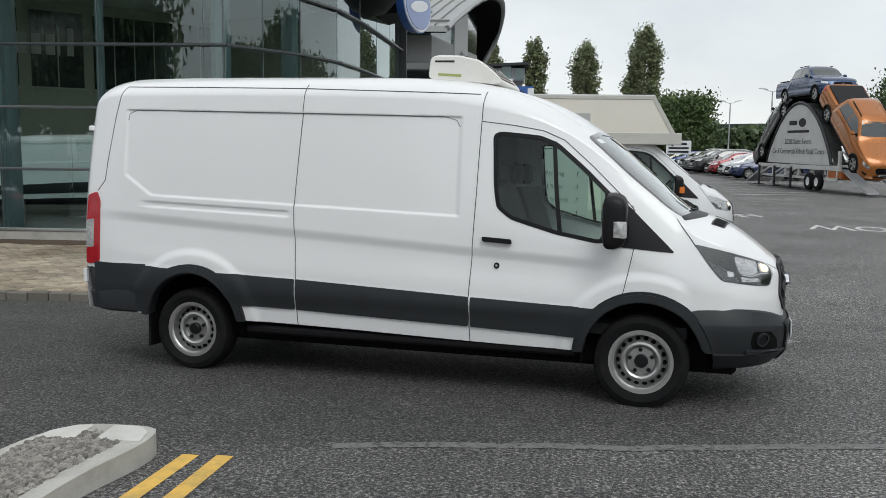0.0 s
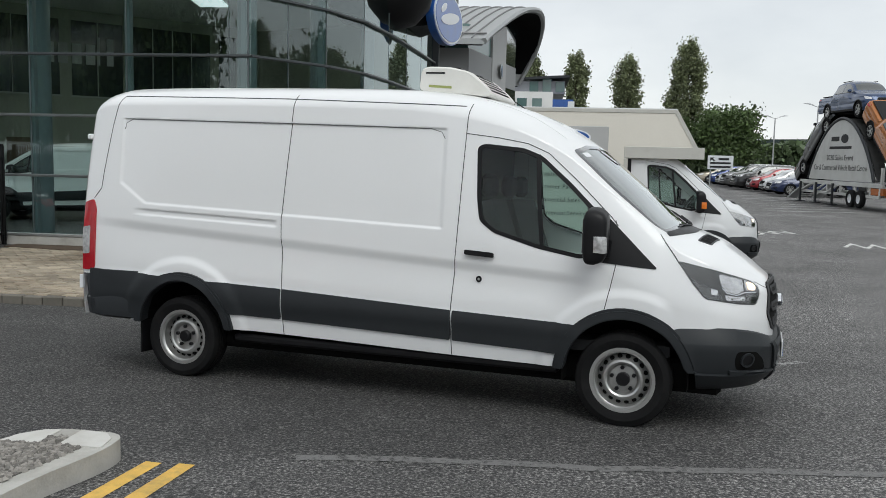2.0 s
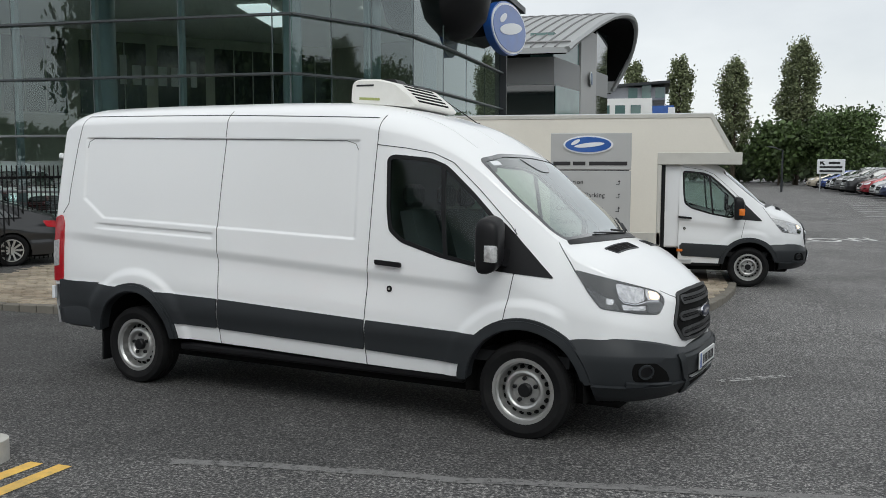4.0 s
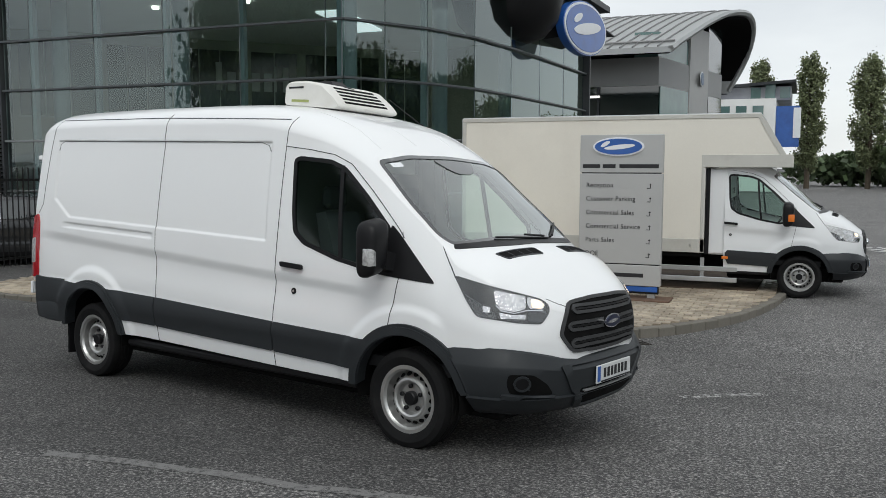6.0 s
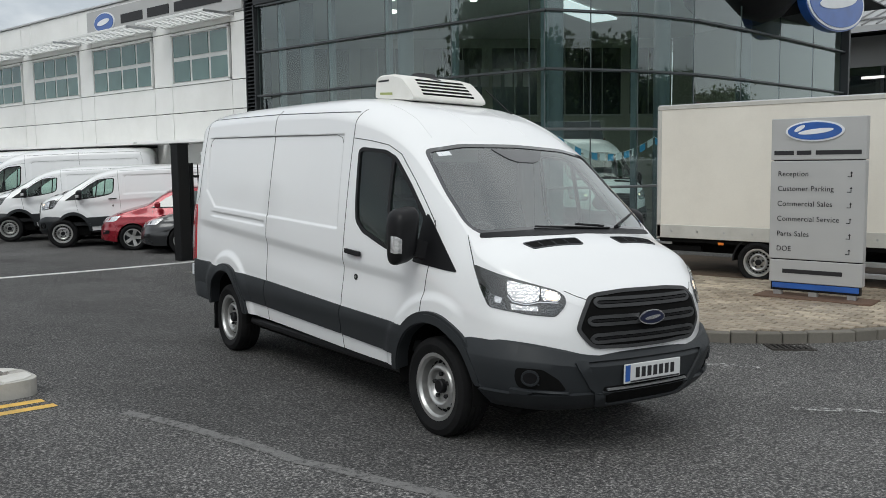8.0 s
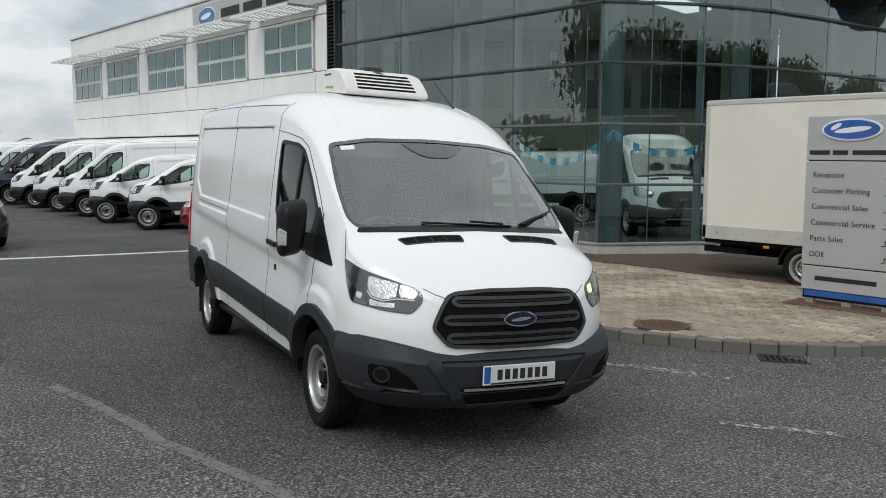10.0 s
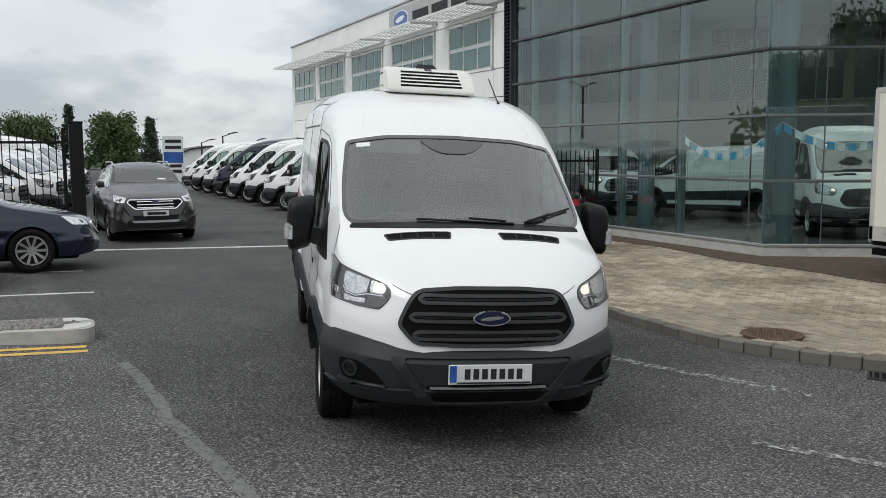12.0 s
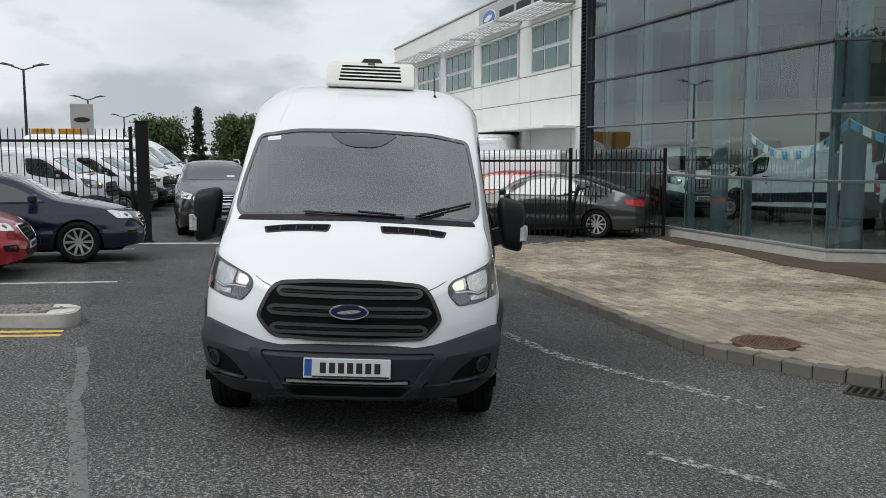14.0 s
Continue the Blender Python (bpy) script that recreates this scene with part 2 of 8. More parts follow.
M_WHITE = mat("white_paint", (0.84, 0.845, 0.85), 0.32, 0, 0.015, 1.2, 0, coat=0.7)
M_TRIM = mat("grey_plastic", (0.024, 0.027, 0.030), 0.5, 0, 0.12, 6, 0.15, 220, spec=0.3)
M_GRILLE = mat("grille_plastic", (0.045, 0.046, 0.048), 0.5, 0, 0.1, 6, 0.1, 200, spec=0.35)
M_BLACK = mat("black_plastic", (0.006, 0.006, 0.007), 0.45, 0, 0.2, 8, 0.1, 200, spec=0.28)
M_BAND = mat("black_glass_band", (0.02, 0.022, 0.024), 0.06, 0, 0.05, 3, spec=1.0, coat=1.0)
M_RUBBER = mat("tyre_rubber", (0.007, 0.007, 0.0075), 0.8, 0, 0.25, 9, 0.35, 120, dirt=(0.04, 0.038, 0.035), dirt_amount=0.2, spec=0.2)
M_STEEL = mat("silver_wheel", (0.50, 0.50, 0.49), 0.34, 0.8, 0.1, 7, 0.05, 90, dirt=(0.2, 0.18, 0.16), dirt_amount=0.25)
M_CHROME = mat("chrome", (0.8, 0.81, 0.83), 0.12, 1.0, 0.05, 5)
M_SEAM = mat("panel_gap", (0.06, 0.062, 0.065), 0.7, 0, 0.1, 5)
# grey that paints the shade of a pressed fold
M_FOLDSHADE = mat("fold_shade", (0.22, 0.225, 0.23), 0.6, 0, 0.1, 5)
M_INSIDE = mat("cab_trim", (0.010, 0.0105, 0.012), 0.8, 0, 0.2, 7, 0.2, 150)
M_BULK = mat("bulkhead_panel", (0.11, 0.115, 0.115), 0.7, 0, 0.1, 3)
M_DASH = mat("dashboard_plastic", (0.055, 0.057, 0.06), 0.6, 0, 0.15, 5, 0.2, 160)
M_SEAT = mat("seat_cloth", (0.05, 0.052, 0.058), 0.92, 0, 0.25, 12, 0.4, 260)
# near black for undersides; flat patches of it also paint shaded openings
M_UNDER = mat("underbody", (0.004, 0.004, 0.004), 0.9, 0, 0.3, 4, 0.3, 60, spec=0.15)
M_LAMPGLASS = glass_mat("lamp_lens", (1, 1, 1), 0.93, 0.03, 0.05)
M_LAMPDARK = mat("lamp_housing", (0.085, 0.086, 0.088), 0.3, 0.6, 0.35, 9, 0.2, 14)


def facet_mat(name, color):
    """A bright metal reflector pressed into facets and flutes."""
    m = mat(name, color, 0.2, 1.0, 0.3, 30)
    n, l = m.node_tree.nodes, m.node_tree.links
    co = n.new("ShaderNodeTexCoord")
    v = n.new("ShaderNodeTexVoronoi")
    v.inputs["Scale"].default_value = 75.0
    st = n.new("ShaderNodeMapping")
    st.inputs["Scale"].default_value = (1.0, 1.0, 0.8)
    l.new(co.outputs["Object"], st.inputs["Vector"])
    l.new(st.outputs["Vector"], v.inputs["Vector"])
    bp = n.new("ShaderNodeBump")
    bp.inputs["Strength"].default_value, bp.inputs["Distance"].default_value = 0.4, 0.005
    l.new(v.outputs["Distance"], bp.inputs["Height"])
    l.new(bp.outputs["Normal"], n["Principled BSDF"].inputs["Normal"])
    return m


M_REFLECT = facet_mat("lamp_reflector", (0.74, 0.74, 0.75))
M_AMBER = mat("amber_lens", (0.75, 0.20, 0.03), 0.2, 0, 0.1, 30)
M_BULB = glow_mat("warm_bulb", (1.0, 0.80, 0.60), 0.9)
M_RED = mat("red_lens", (0.42, 0.012, 0.02), 0.15, 0, 0.15, 20, coat=0.6)
M_CLEARLENS = mat("clear_lens", (0.55, 0.55, 0.55), 0.1, 0.35, 0.5, 30, 0.8, 40, coat=0.6)
M_SCREEN = glass_mat("windscreen_glass", (0.82, 0.93, 0.89), 0.86, 0.015, 0.07, 3.2)
M_SIDEGLASS = glass_mat("cab_side_glass", (0.76, 0.93, 0.86), 0.92, 0.008, 0.04, 0.75)
M_FACADE = glass_mat("facade_glass", (0.70, 0.86, 0.83), 0.92, 0.004, 0.08, 1.65, (0.86, 0.95, 0.95))
M_OFFICE = mat("office_window_glass", (0.10, 0.18, 0.17), 0.1, 0, 0.25, 0.8, spec=0.9)
M_PLATE = mat("plate_white", (0.62, 0.63, 0.63), 0.4, 0, 0.03, 10)
M_INK = mat("black_ink", (0.015, 0.015, 0.017), 0.6, 0, 0.05, 8)
M_BLUE = mat("badge_blue", (0.004, 0.008, 0.035), 0.3, 0, 0.12, 6, coat=0.2)
M_SIGNBLUE = mat("sign_blue", (0.02, 0.10, 0.38), 0.3, 0, 0.25, 2.5, coat=0.4)
M_SIGNWHITE = mat("sign_white", (0.78, 0.8, 0.82), 0.35, 0, 0.03, 5)
M_GREYSIGN = mat("sign_grey", (0.44, 0.44, 0.435), 0.45, 0.1, 0.05, 2)
M_DARKGREY = mat("dark_grey_metal", (0.035, 0.038, 0.042), 0.45, 0.3, 0.1, 3)
M_FENCE = mat("black_fence_paint", (0.005, 0.005, 0.0055), 0.55, 0, 0.2, 6, 0.1, 80, spec=0.3)
M_ALU = mat("aluminium", (0.55, 0.56, 0.57), 0.4, 0.8, 0.12, 4, 0.05, 90)
M_CLAD = mat("white_cladding_panel", (0.84, 0.84, 0.82), 0.5, 0, 0.05, 0.7, 0.03, 30, dirt=(0.62, 0.61, 0.57), dirt_amount=0.3)
M_BOX = mat("box_body_cream", (0.75, 0.715, 0.64), 0.55, 0, 0.05, 0.8, 0.03, 40, dirt=(0.5, 0.46, 0.4), dirt_amount=0.3)
M_CONC = mat("concrete_kerb", (0.16, 0.147, 0.125), 0.85, 0, 0.25, 4, 0.7, 60, per_object=0.14, dirt=(0.13, 0.12, 0.1), dirt_amount=0.6)
M_KERBPALE = mat("pale_concrete", (0.46, 0.45, 0.42), 0.85, 0, 0.16, 5, 0.6, 70, dirt=(0.25, 0.23, 0.2), dirt_amount=0.5)
M_YELLOW = mat("yellow_road_paint", (0.74, 0.46, 0.10), 0.7, 0, 0.2, 9, 0.6, 120, dirt=(0.2, 0.17, 0.1), dirt_amount=0.55)
M_LINE = mat("white_road_paint", (0.66, 0.66, 0.64), 0.75, 0, 0.2, 6, 0.6, 120, dirt=(0.16, 0.16, 0.15), dirt_amount=0.6)
M_GRATE = mat("dark_cast_iron", (0.05, 0.045, 0.04), 0.7, 0.4, 0.3, 14, 0.5, 90)
M_IRON = mat("rusty_iron", (0.13, 0.08, 0.055), 0.8, 0.2, 0.35, 14, 0.6, 90)
M_BARK = mat("bark", (0.09, 0.07, 0.05), 0.95, 0, 0.3, 8, 0.7, 40)
M_ASPHALT = asphalt_mat()
M_WORN = asphalt_mat("worn_road_paint", (0.62, 0.62, 0.60), 0.52)
M_TAR = asphalt_mat("tar_joint", (0.185, 0.182, 0.178), 0.97)
M_PAVING = paving_mat()


def leaf_mat(name, color):
    m = bpy.data.materials.new(name)
    m.use_nodes = True
    n, l = m.node_tree.nodes, m.node_tree.links
    b = n["Principled BSDF"]
    b.inputs["Roughness"].default_value = 0.6
    g = n.new("ShaderNodeNewGeometry")
    r = n.new("ShaderNodeMapRange")
    r.inputs["To Min"].default_value, r.inputs["To Max"].default_value = 0.55, 1.5
    l.new(g.outputs["Random Per Island"], r.inputs["Value"])
    s = n.new("ShaderNodeVectorMath")
    s.operation = "SCALE"
    s.inputs[0].default_value = color
    l.new(r.outputs["Result"], s.inputs["Scale"])
    l.new(s.outputs["Vector"], b.inputs["Base Color"])
    return m


M_LEAF = leaf_mat("leaves", (0.065, 0.105, 0.03))
M_POPLAR = leaf_mat("poplar_leaves", (0.155, 0.18, 0.09))
M_CONIFER = leaf_mat("dark_leaves", (0.022, 0.042, 0.02))
M_HEDGE = leaf_mat("far_leaves", (0.075, 0.11, 0.05))


def paint(name, color, metal=0.3, rough=0.28):
    return mat(name, color, rough, metal, 0.03, 1.0, 0, coat=0.8, spec=0.45)

# ---- geometry helpers ----
from mathutils.bvhtree import BVHTree
from mathutils.geometry import delaunay_2d_cdt


class Geo:
    """Vertices and faces gathered for one mesh."""

    def __init__(self):
        self.v, self.f = [], []

    def add(self, verts, faces):
        k = len(self.v)
        self.v.extend(tuple(p) for p in verts)
        self.f.extend(tuple(i + k for i in q) for q in faces)
        return self

    def join(self, other, m=None):
        return self.add([m @ Vector(p) for p in other.v] if m else other.v, other.f)

    def box(self, x0, x1, y0, y1, z0, z1, b=0.0):
        if b <= 0:
            return self.add([(x, y, z) for z in (z0, z1) for y in (y0, y1) for x in (x0, x1)],
                            [(0, 2, 3, 1), (4, 5, 7, 6), (0, 1, 5, 4), (2, 6, 7, 3), (0, 4, 6, 2), (1, 3, 7, 5)])
        b = min(b, 0.49 * min(x1 - x0, y1 - y0, z1 - z0))
        pts = []
        for x, sx in ((x0, 1), (x1, -1)):
            for y, sy in ((y0, 1), (y1, -1)):
                for z, sz in ((z0, 1), (z1, -1)):
                    pts += [(x + sx * b, y + sy * b, z), (x + sx * b, y, z + sz * b), (x, y + sy * b, z + sz * b)]
        return self.hull(pts)

    def hull(self, pts):
        bm = bmesh.new()
        for p in pts:
            bm.verts.new(p)
        bmesh.ops.convex_hull(bm, input=bm.verts)
        bmesh.ops.dissolve_limit(bm, angle_limit=0.01, verts=bm.verts, edges=bm.edges)
        bm.verts.index_update()
        self.add([v.co[:] for v in bm.verts], [[v.index for v in f.verts] for f in bm.faces])
        bm.free()
        return self

    def lathe(self, profile, seg=32, axis="z", c=(0, 0, 0), close=False):
        """Turn (radius, along) pairs round an axis."""
        n, vs, fs = len(profile), [], []
        for i in range(seg):
            a = 2 * math.pi * i / seg
            for r, h in profile:
                p = (r * math.cos(a), r * math.sin(a), h)
                if axis == "y":
                    p = (p[0], -p[2], p[1])
                if axis == "x":
                    p = (p[2], p[0], p[1])
                vs.append((p[0] + c[0], p[1] + c[1], p[2] + c[2]))
        for i in range(seg):
            j = (i + 1) % seg
            for k in range(n - 1):
                fs.append((i * n + k, j * n + k, j * n + k + 1, i * n + k + 1))
        return self.add(vs, fs)

    def cyl(self, r, h0, h1, axis="z", c=(0, 0, 0), seg=20, b=0.0):
        b = min(b, r * 0.5)
        return self.lathe([(0.0001, h0), (r - b, h0), (r, h0 + b), (r, h1 - b), (r - b, h1), (0.0001, h1)], seg, axis, c)

    def tube(self, pts, r, seg=8, closed=False):
        pts = [Vector(p) for p in pts]
        n, vs, fs = len(pts), [], []
        for i, p in enumerate(pts):
            a = pts[i - 1] if (i or closed) else pts[i]
            b = pts[(i + 1) % n] if (i < n - 1 or closed) else pts[i]
            d = (b - a).normalized()
            u = d.cross(Vector((0, 0, 1)))
            u = (u if u.length > 0.05 else d.cross(Vector((1, 0, 0)))).normalized()
            w = d.cross(u)
            rr = r[i] if isinstance(r, (list, tuple)) else r
            vs += [p + rr * (math.cos(2 * math.pi * k / seg) * u + math.sin(2 * math.pi * k / seg) * w) for k in range(seg)]
        for i in range(n if closed else n - 1):
            j = (i + 1) % n
            fs += [(i * seg + k, i * seg + (k + 1) % seg, j * seg + (k + 1) % seg, j * seg + k) for k in range(seg)]
        if not closed:
            fs += [tuple(range(seg))[::-1], tuple((n - 1) * seg + k for k in range(seg))]
        return self.add(vs, fs)

    def prism(self, poly, a0, a1, plane="xz"):
        """A polygon drawn in a plane, thickened from a0 to a1 along the third axis."""
        def put(u, w, a):
            return (u, a, w) if plane == "xz" else (a, u, w) if plane == "yz" else (u, w, a)
        n = len(poly)
        vs = [put(u, w, a0) for u, w in poly] + [put(u, w, a1) for u, w in poly]
        fs = [tuple(range(n))[::-1], tuple(range(n, 2 * n))] + [(i, (i + 1) % n, n + (i + 1) % n, n + i) for i in range(n)]
        return self.add(vs, fs)

    def mirrored(self):
        g = Geo()
        return g.add([(x, -y, z) for x, y, z in self.v], [q[::-1] for q in self.f])

    def warp(self, fn):
        self.v = [fn(*p) for p in self.v]
        return self


def mesh_of(name, geo, material, smooth=True, angle=35.0):
    me = bpy.data.meshes.new(name)
    me.from_pydata(geo.v, [], geo.f)
    me.materials.append(material)
    bm = bmesh.new()
    bm.from_mesh(me)
    if len(geo.f) < 60000:
        bmesh.ops.recalc_face_normals(bm, faces=bm.faces)
    if smooth:
        lim = radians(angle)
        for f in bm.faces:
            f.smooth = True
        for e in bm.edges:
            e.smooth = e.is_manifold and e.calc_face_angle(0.0) < lim
    bm.to_mesh(me)
    bm.free()
    return me


def part(name, geo, material, parent, label="", smooth=True, angle=35.0):
    """One mesh object under a thing or under a part."""
    ob = new(name, mesh_of(name, geo, material, smooth, angle))
    ob.parent = parent
    return tagged(ob, label) if label else ob


def thing(name, label, category, group="", m=None, kind=""):
    ob = tagged(new(name), label, category, group, kind)
    if m is not None:
        ob.matrix_world = m
    return ob


def solid(name, geo, material, label, category, group="", m=None, kind="", smooth=True, angle=35.0):
    """A thing that is one mesh."""
    ob = tagged(new(name, mesh_of(name, geo, material, smooth, angle)), label, category, group, kind)
    if m is not None:
        ob.matrix_world = m
    return ob


def curve_keys(keys):
    """A smooth function through (x, value) pairs that never overshoots."""
    xs, ys = np.array([k[0] for k in keys], float), np.array([k[1] for k in keys], float)
    h = np.diff(xs)
    d = np.diff(ys) / h
    s = np.zeros(len(xs))
    for i in range(1, len(xs) - 1):
        if d[i - 1] * d[i] > 0:
            w1, w2 = 2 * h[i] + h[i - 1], h[i] + 2 * h[i - 1]
            s[i] = (w1 + w2) / (w1 / d[i - 1] + w2 / d[i])
    s[0], s[-1] = d[0], d[-1]

    def f(x):
        x = min(max(x, xs[0]), xs[-1])
        i = min(max(int(np.searchsorted(xs, x)) - 1, 0), len(h) - 1)
        t = (x - xs[i]) / h[i]
        return float((1 + 2 * t) * (1 - t) ** 2 * ys[i] + t * (1 - t) ** 2 * h[i] * s[i] + t * t * (3 - 2 * t) * ys[i + 1] + t * t * (t - 1) * h[i] * s[i + 1])
    return f


def sstep(a, b, x):
    t = min(max((x - a) / (b - a), 0.0), 1.0)
    return t * t * (3 - 2 * t)


def inside(poly, u, w):
    hit, n = False, len(poly)
    for i in range(n):
        (x0, y0), (x1, y1) = poly[i], poly[i - 1]
        if (y0 > w) != (y1 > w) and u < (x1 - x0) * (w - y0) / (y1 - y0) + x0:
            hit = not hit
    return hit


def rounded(poly, r, n=4):
    """A polygon with its corners rounded by about r."""
    out = []
    for i, p in enumerate(poly):
        a, c, p = Vector(poly[i - 1]), Vector(poly[(i + 1) % len(poly)]), Vector(p)
        ra, rc = min(r, 0.45 * (a - p).length), min(r, 0.45 * (c - p).length)
        s, e = p + (a - p).normalized() * ra, p + (c - p).normalized() * rc
        for k in range(n + 1):
            t = k / n
            q = (1 - t) ** 2 * s + 2 * t * (1 - t) * p + t * t * e
            out.append((q.x, q.y))
    return out


def grown(poly, d):
    """A polygon moved outwards by d (inwards where d is negative)."""
    area = sum(poly[i - 1][0] * poly[i][1] - poly[i][0] * poly[i - 1][1] for i in range(len(poly)))
    sgn, out = (1 if area > 0 else -1), []
    for i, p in enumerate(poly):
        a, c, p = Vector(poly[i - 1]), Vector(poly[(i + 1) % len(poly)]), Vector(p)
        d0, d1 = (p - a), (c - p)
        if d0.length < 1e-6 or d1.length < 1e-6:
            out.append((p.x, p.y))
            continue
        n0, n1 = Vector((d0.y, -d0.x)).normalized() * sgn, Vector((d1.y, -d1.x)).normalized() * sgn
        m = (n0 + n1)
        m = m.normalized() / max(0.5, m.normalized().dot(n0)) if m.length > 1e-6 else n0
        q = p + m * d
        out.append((q.x, q.y))
    return out


def dense(poly, step, closed=True):
    out, n = [], len(poly)
    for i in range(n if closed else n - 1):
        a, b = Vector(poly[i]), Vector(poly[(i + 1) % n])
        k = max(1, int(math.ceil((b - a).length / step)))
        out += [tuple(a + (b - a) * j / k) for j in range(k)]
    if not closed:
        out.append(tuple(poly[-1]))
    return out


# directions for laying pieces on a vehicle's skin: (the way in, the first axis, the second axis)
VIEW = {"right": (Vector((0, 1, 0)), Vector((1, 0, 0)), Vector((0, 0, 1))), "left": (Vector((0, -1, 0)), Vector((1, 0, 0)), Vector((0, 0, 1))),
        "front": (Vector((-1, 0, 0)), Vector((0, 1, 0)), Vector((0, 0, 1))), "rear": (Vector((1, 0, 0)), Vector((0, 1, 0)), Vector((0, 0, 1))),
        "top": (Vector((0, 0, -1)), Vector((1, 0, 0)), Vector((0, 1, 0))),
        "corner": (Vector((-1, 1, 0)).normalized(), Vector((1, 1, 0)).normalized(), Vector((0, 0, 1)))}


def drape(tree, view, u, w, off):
    way, a, b = VIEW[view]
    start = a * u + b * w - way * 6.0
    loc, nor, _, _ = tree.ray_cast(start, way)
    if loc is None:
        loc, nor, _, _ = tree.find_nearest(start + way * 5.2)
    if nor.dot(way) > 0:
        nor = -nor
    return loc + nor * off


def patch(tree, view, poly, off=0.004, depth=0.012, hole=None, step=0.06):
    """A plate that follows the skin: the polygon (with a hole, if given) laid on, raised by off, its rim turned in by depth."""
    rim = dense(poly, step)
    loops = [rim] + ([dense(hole, step)] if hole else [])
    pts, edges = [], []
    for lp in loops:
        k = len(pts)
        pts += lp
        edges += [(k + i, k + (i + 1) % len(lp)) for i in range(len(lp))]
    us, ws = [p[0] for p in rim], [p[1] for p in rim]
    nu, nw = int((max(us) - min(us)) / step), int((max(ws) - min(ws)) / step)
    small, gone = grown(poly, -step * 0.4), grown(hole, step * 0.4) if hole else None
    for i in range(1, nu + 1):
        for j in range(1, nw + 1):
            u, w = min(us) + (i - 0.5 + 0.01 * (j % 2)) * step, min(ws) + (j - 0.5) * step
            if inside(small, u, w) and not (gone and inside(gone, u, w)):
                pts.append((u, w))
    vs, _, fs, _, _, _ = delaunay_2d_cdt([Vector(p) for p in pts], edges, [], 0, 1e-5)
    keep = []
    for f in fs:
        cu, cw = sum(vs[i].x for i in f) / len(f), sum(vs[i].y for i in f) / len(f)
        if inside(poly, cu, cw) and not (hole and inside(hole, cu, cw)):
            keep.append(f)
    g = Geo()
    top = [drape(tree, view, p.x, p.y, off) for p in vs]
    g.add(top, keep)
    count = {}
    for f in keep:
        for i in range(len(f)):
            e = (f[i], f[(i + 1) % len(f)])
            count[frozenset(e)] = None if frozenset(e) in count else e
    rimedges = [e for e in count.values() if e]
    low = {}
    for e in rimedges:
        for i in e:
            if i not in low:
                low[i] = len(g.v)
                g.v.append(tuple(drape(tree, view, vs[i].x, vs[i].y, off - depth)))
    g.f += [(b, a, low[a], low[b]) for a, b in rimedges]
    return g


def ribbon(tree, view, line, width, off=0.002, step=0.05, depth=0.006):
    """A narrow strip that follows the skin along a line."""
    pts = dense(line, step, False)
    g, vs, n = Geo(), [], len(pts)
    for i, p in enumerate(pts):
        a, c = Vector(pts[max(i - 1, 0)]), Vector(pts[min(i + 1, n - 1)])
        d = (c - a).normalized()
        q = Vector((-d.y, d.x)) * width / 2
        l, r = Vector(p) + q, Vector(p) - q
        vs += [drape(tree, view, l.x, l.y, off - depth), drape(tree, view, l.x, l.y, off), drape(tree, view, r.x, r.y, off), drape(tree, view, r.x, r.y, off - depth)]
    fs = []
    for i in range(n - 1):
        fs += [(4 * i + k, 4 * i + k + 1, 4 * i + 5 + k, 4 * i + 4 + k) for k in range(3)]
    return g.add(vs, fs)


def ellipse(cx, cy, rx, ry, n=32, turn=0.0):
    c, s = math.cos(turn), math.sin(turn)
    out = []
    for i in range(n):
        a = 2 * math.pi * i / n
        x, y = rx * math.cos(a), ry * math.sin(a)
        out.append((cx + c * x - s * y, cy + s * x + c * y))
    return out


def arc(cx, cy, r, a0, a1, n=24):
    return [(cx + r * math.cos(radians(a0 + (a1 - a0) * i / n)), cy + r * math.sin(radians(a0 + (a1 - a0) * i / n))) for i in range(n + 1)]


def text_geo(words, size, depth=0.003, spread=1.0):
    """Lettering in the built-in font, in the xz plane from the origin to the right, as geometry."""
    cu = bpy.data.curves.new("lettering", "FONT")
    cu.body, cu.size, cu.extrude, cu.space_character = words, size, depth / 2, spread
    ob = bpy.data.objects.new("lettering", cu)
    scene.collection.objects.link(ob)
    bpy.context.view_layer.update()
    me = ob.evaluated_get(bpy.context.evaluated_depsgraph_get()).to_mesh()
    g = Geo().add([(v.co.x, -v.co.z, v.co.y) for v in me.vertices], [tuple(p.vertices) for p in me.polygons])
    bpy.data.objects.remove(ob)
    bpy.data.curves.remove(cu)
    return g

# ---- ground ----
def gz(x, y):
    """Height of the road: it falls towards the kerb, and is nearly level elsewhere."""
    road = curve_keys([(-400, 0.0), (3.0, 0.03), (4.8, 0.0), (12.0, -0.31), (16.0, -0.27), (26.0, -0.12), (400, 0.0)])(y)
    yard = curve_keys([(-400, 0.0), (3.0, -0.02), (5.0, -0.05), (12.0, -0.17), (20.0, -0.2), (400, -0.1)])(y)
    f = sstep(-6.5, -10.5, x) if x < -6.5 else 0.0
    return road * (1 - f) + yard * f


def spread_lines(a, b, step, far, grow=1.35):
    out, v, s = [], a, step
    while v <= b + 1e-6:
        out.append(v)
        v += step
    lo, hi = out[0], out[-1]
    s = step
    while hi < far:
        s *= grow
        lo, hi = lo - s, hi + s
        out = [lo] + out + [hi]
    return out


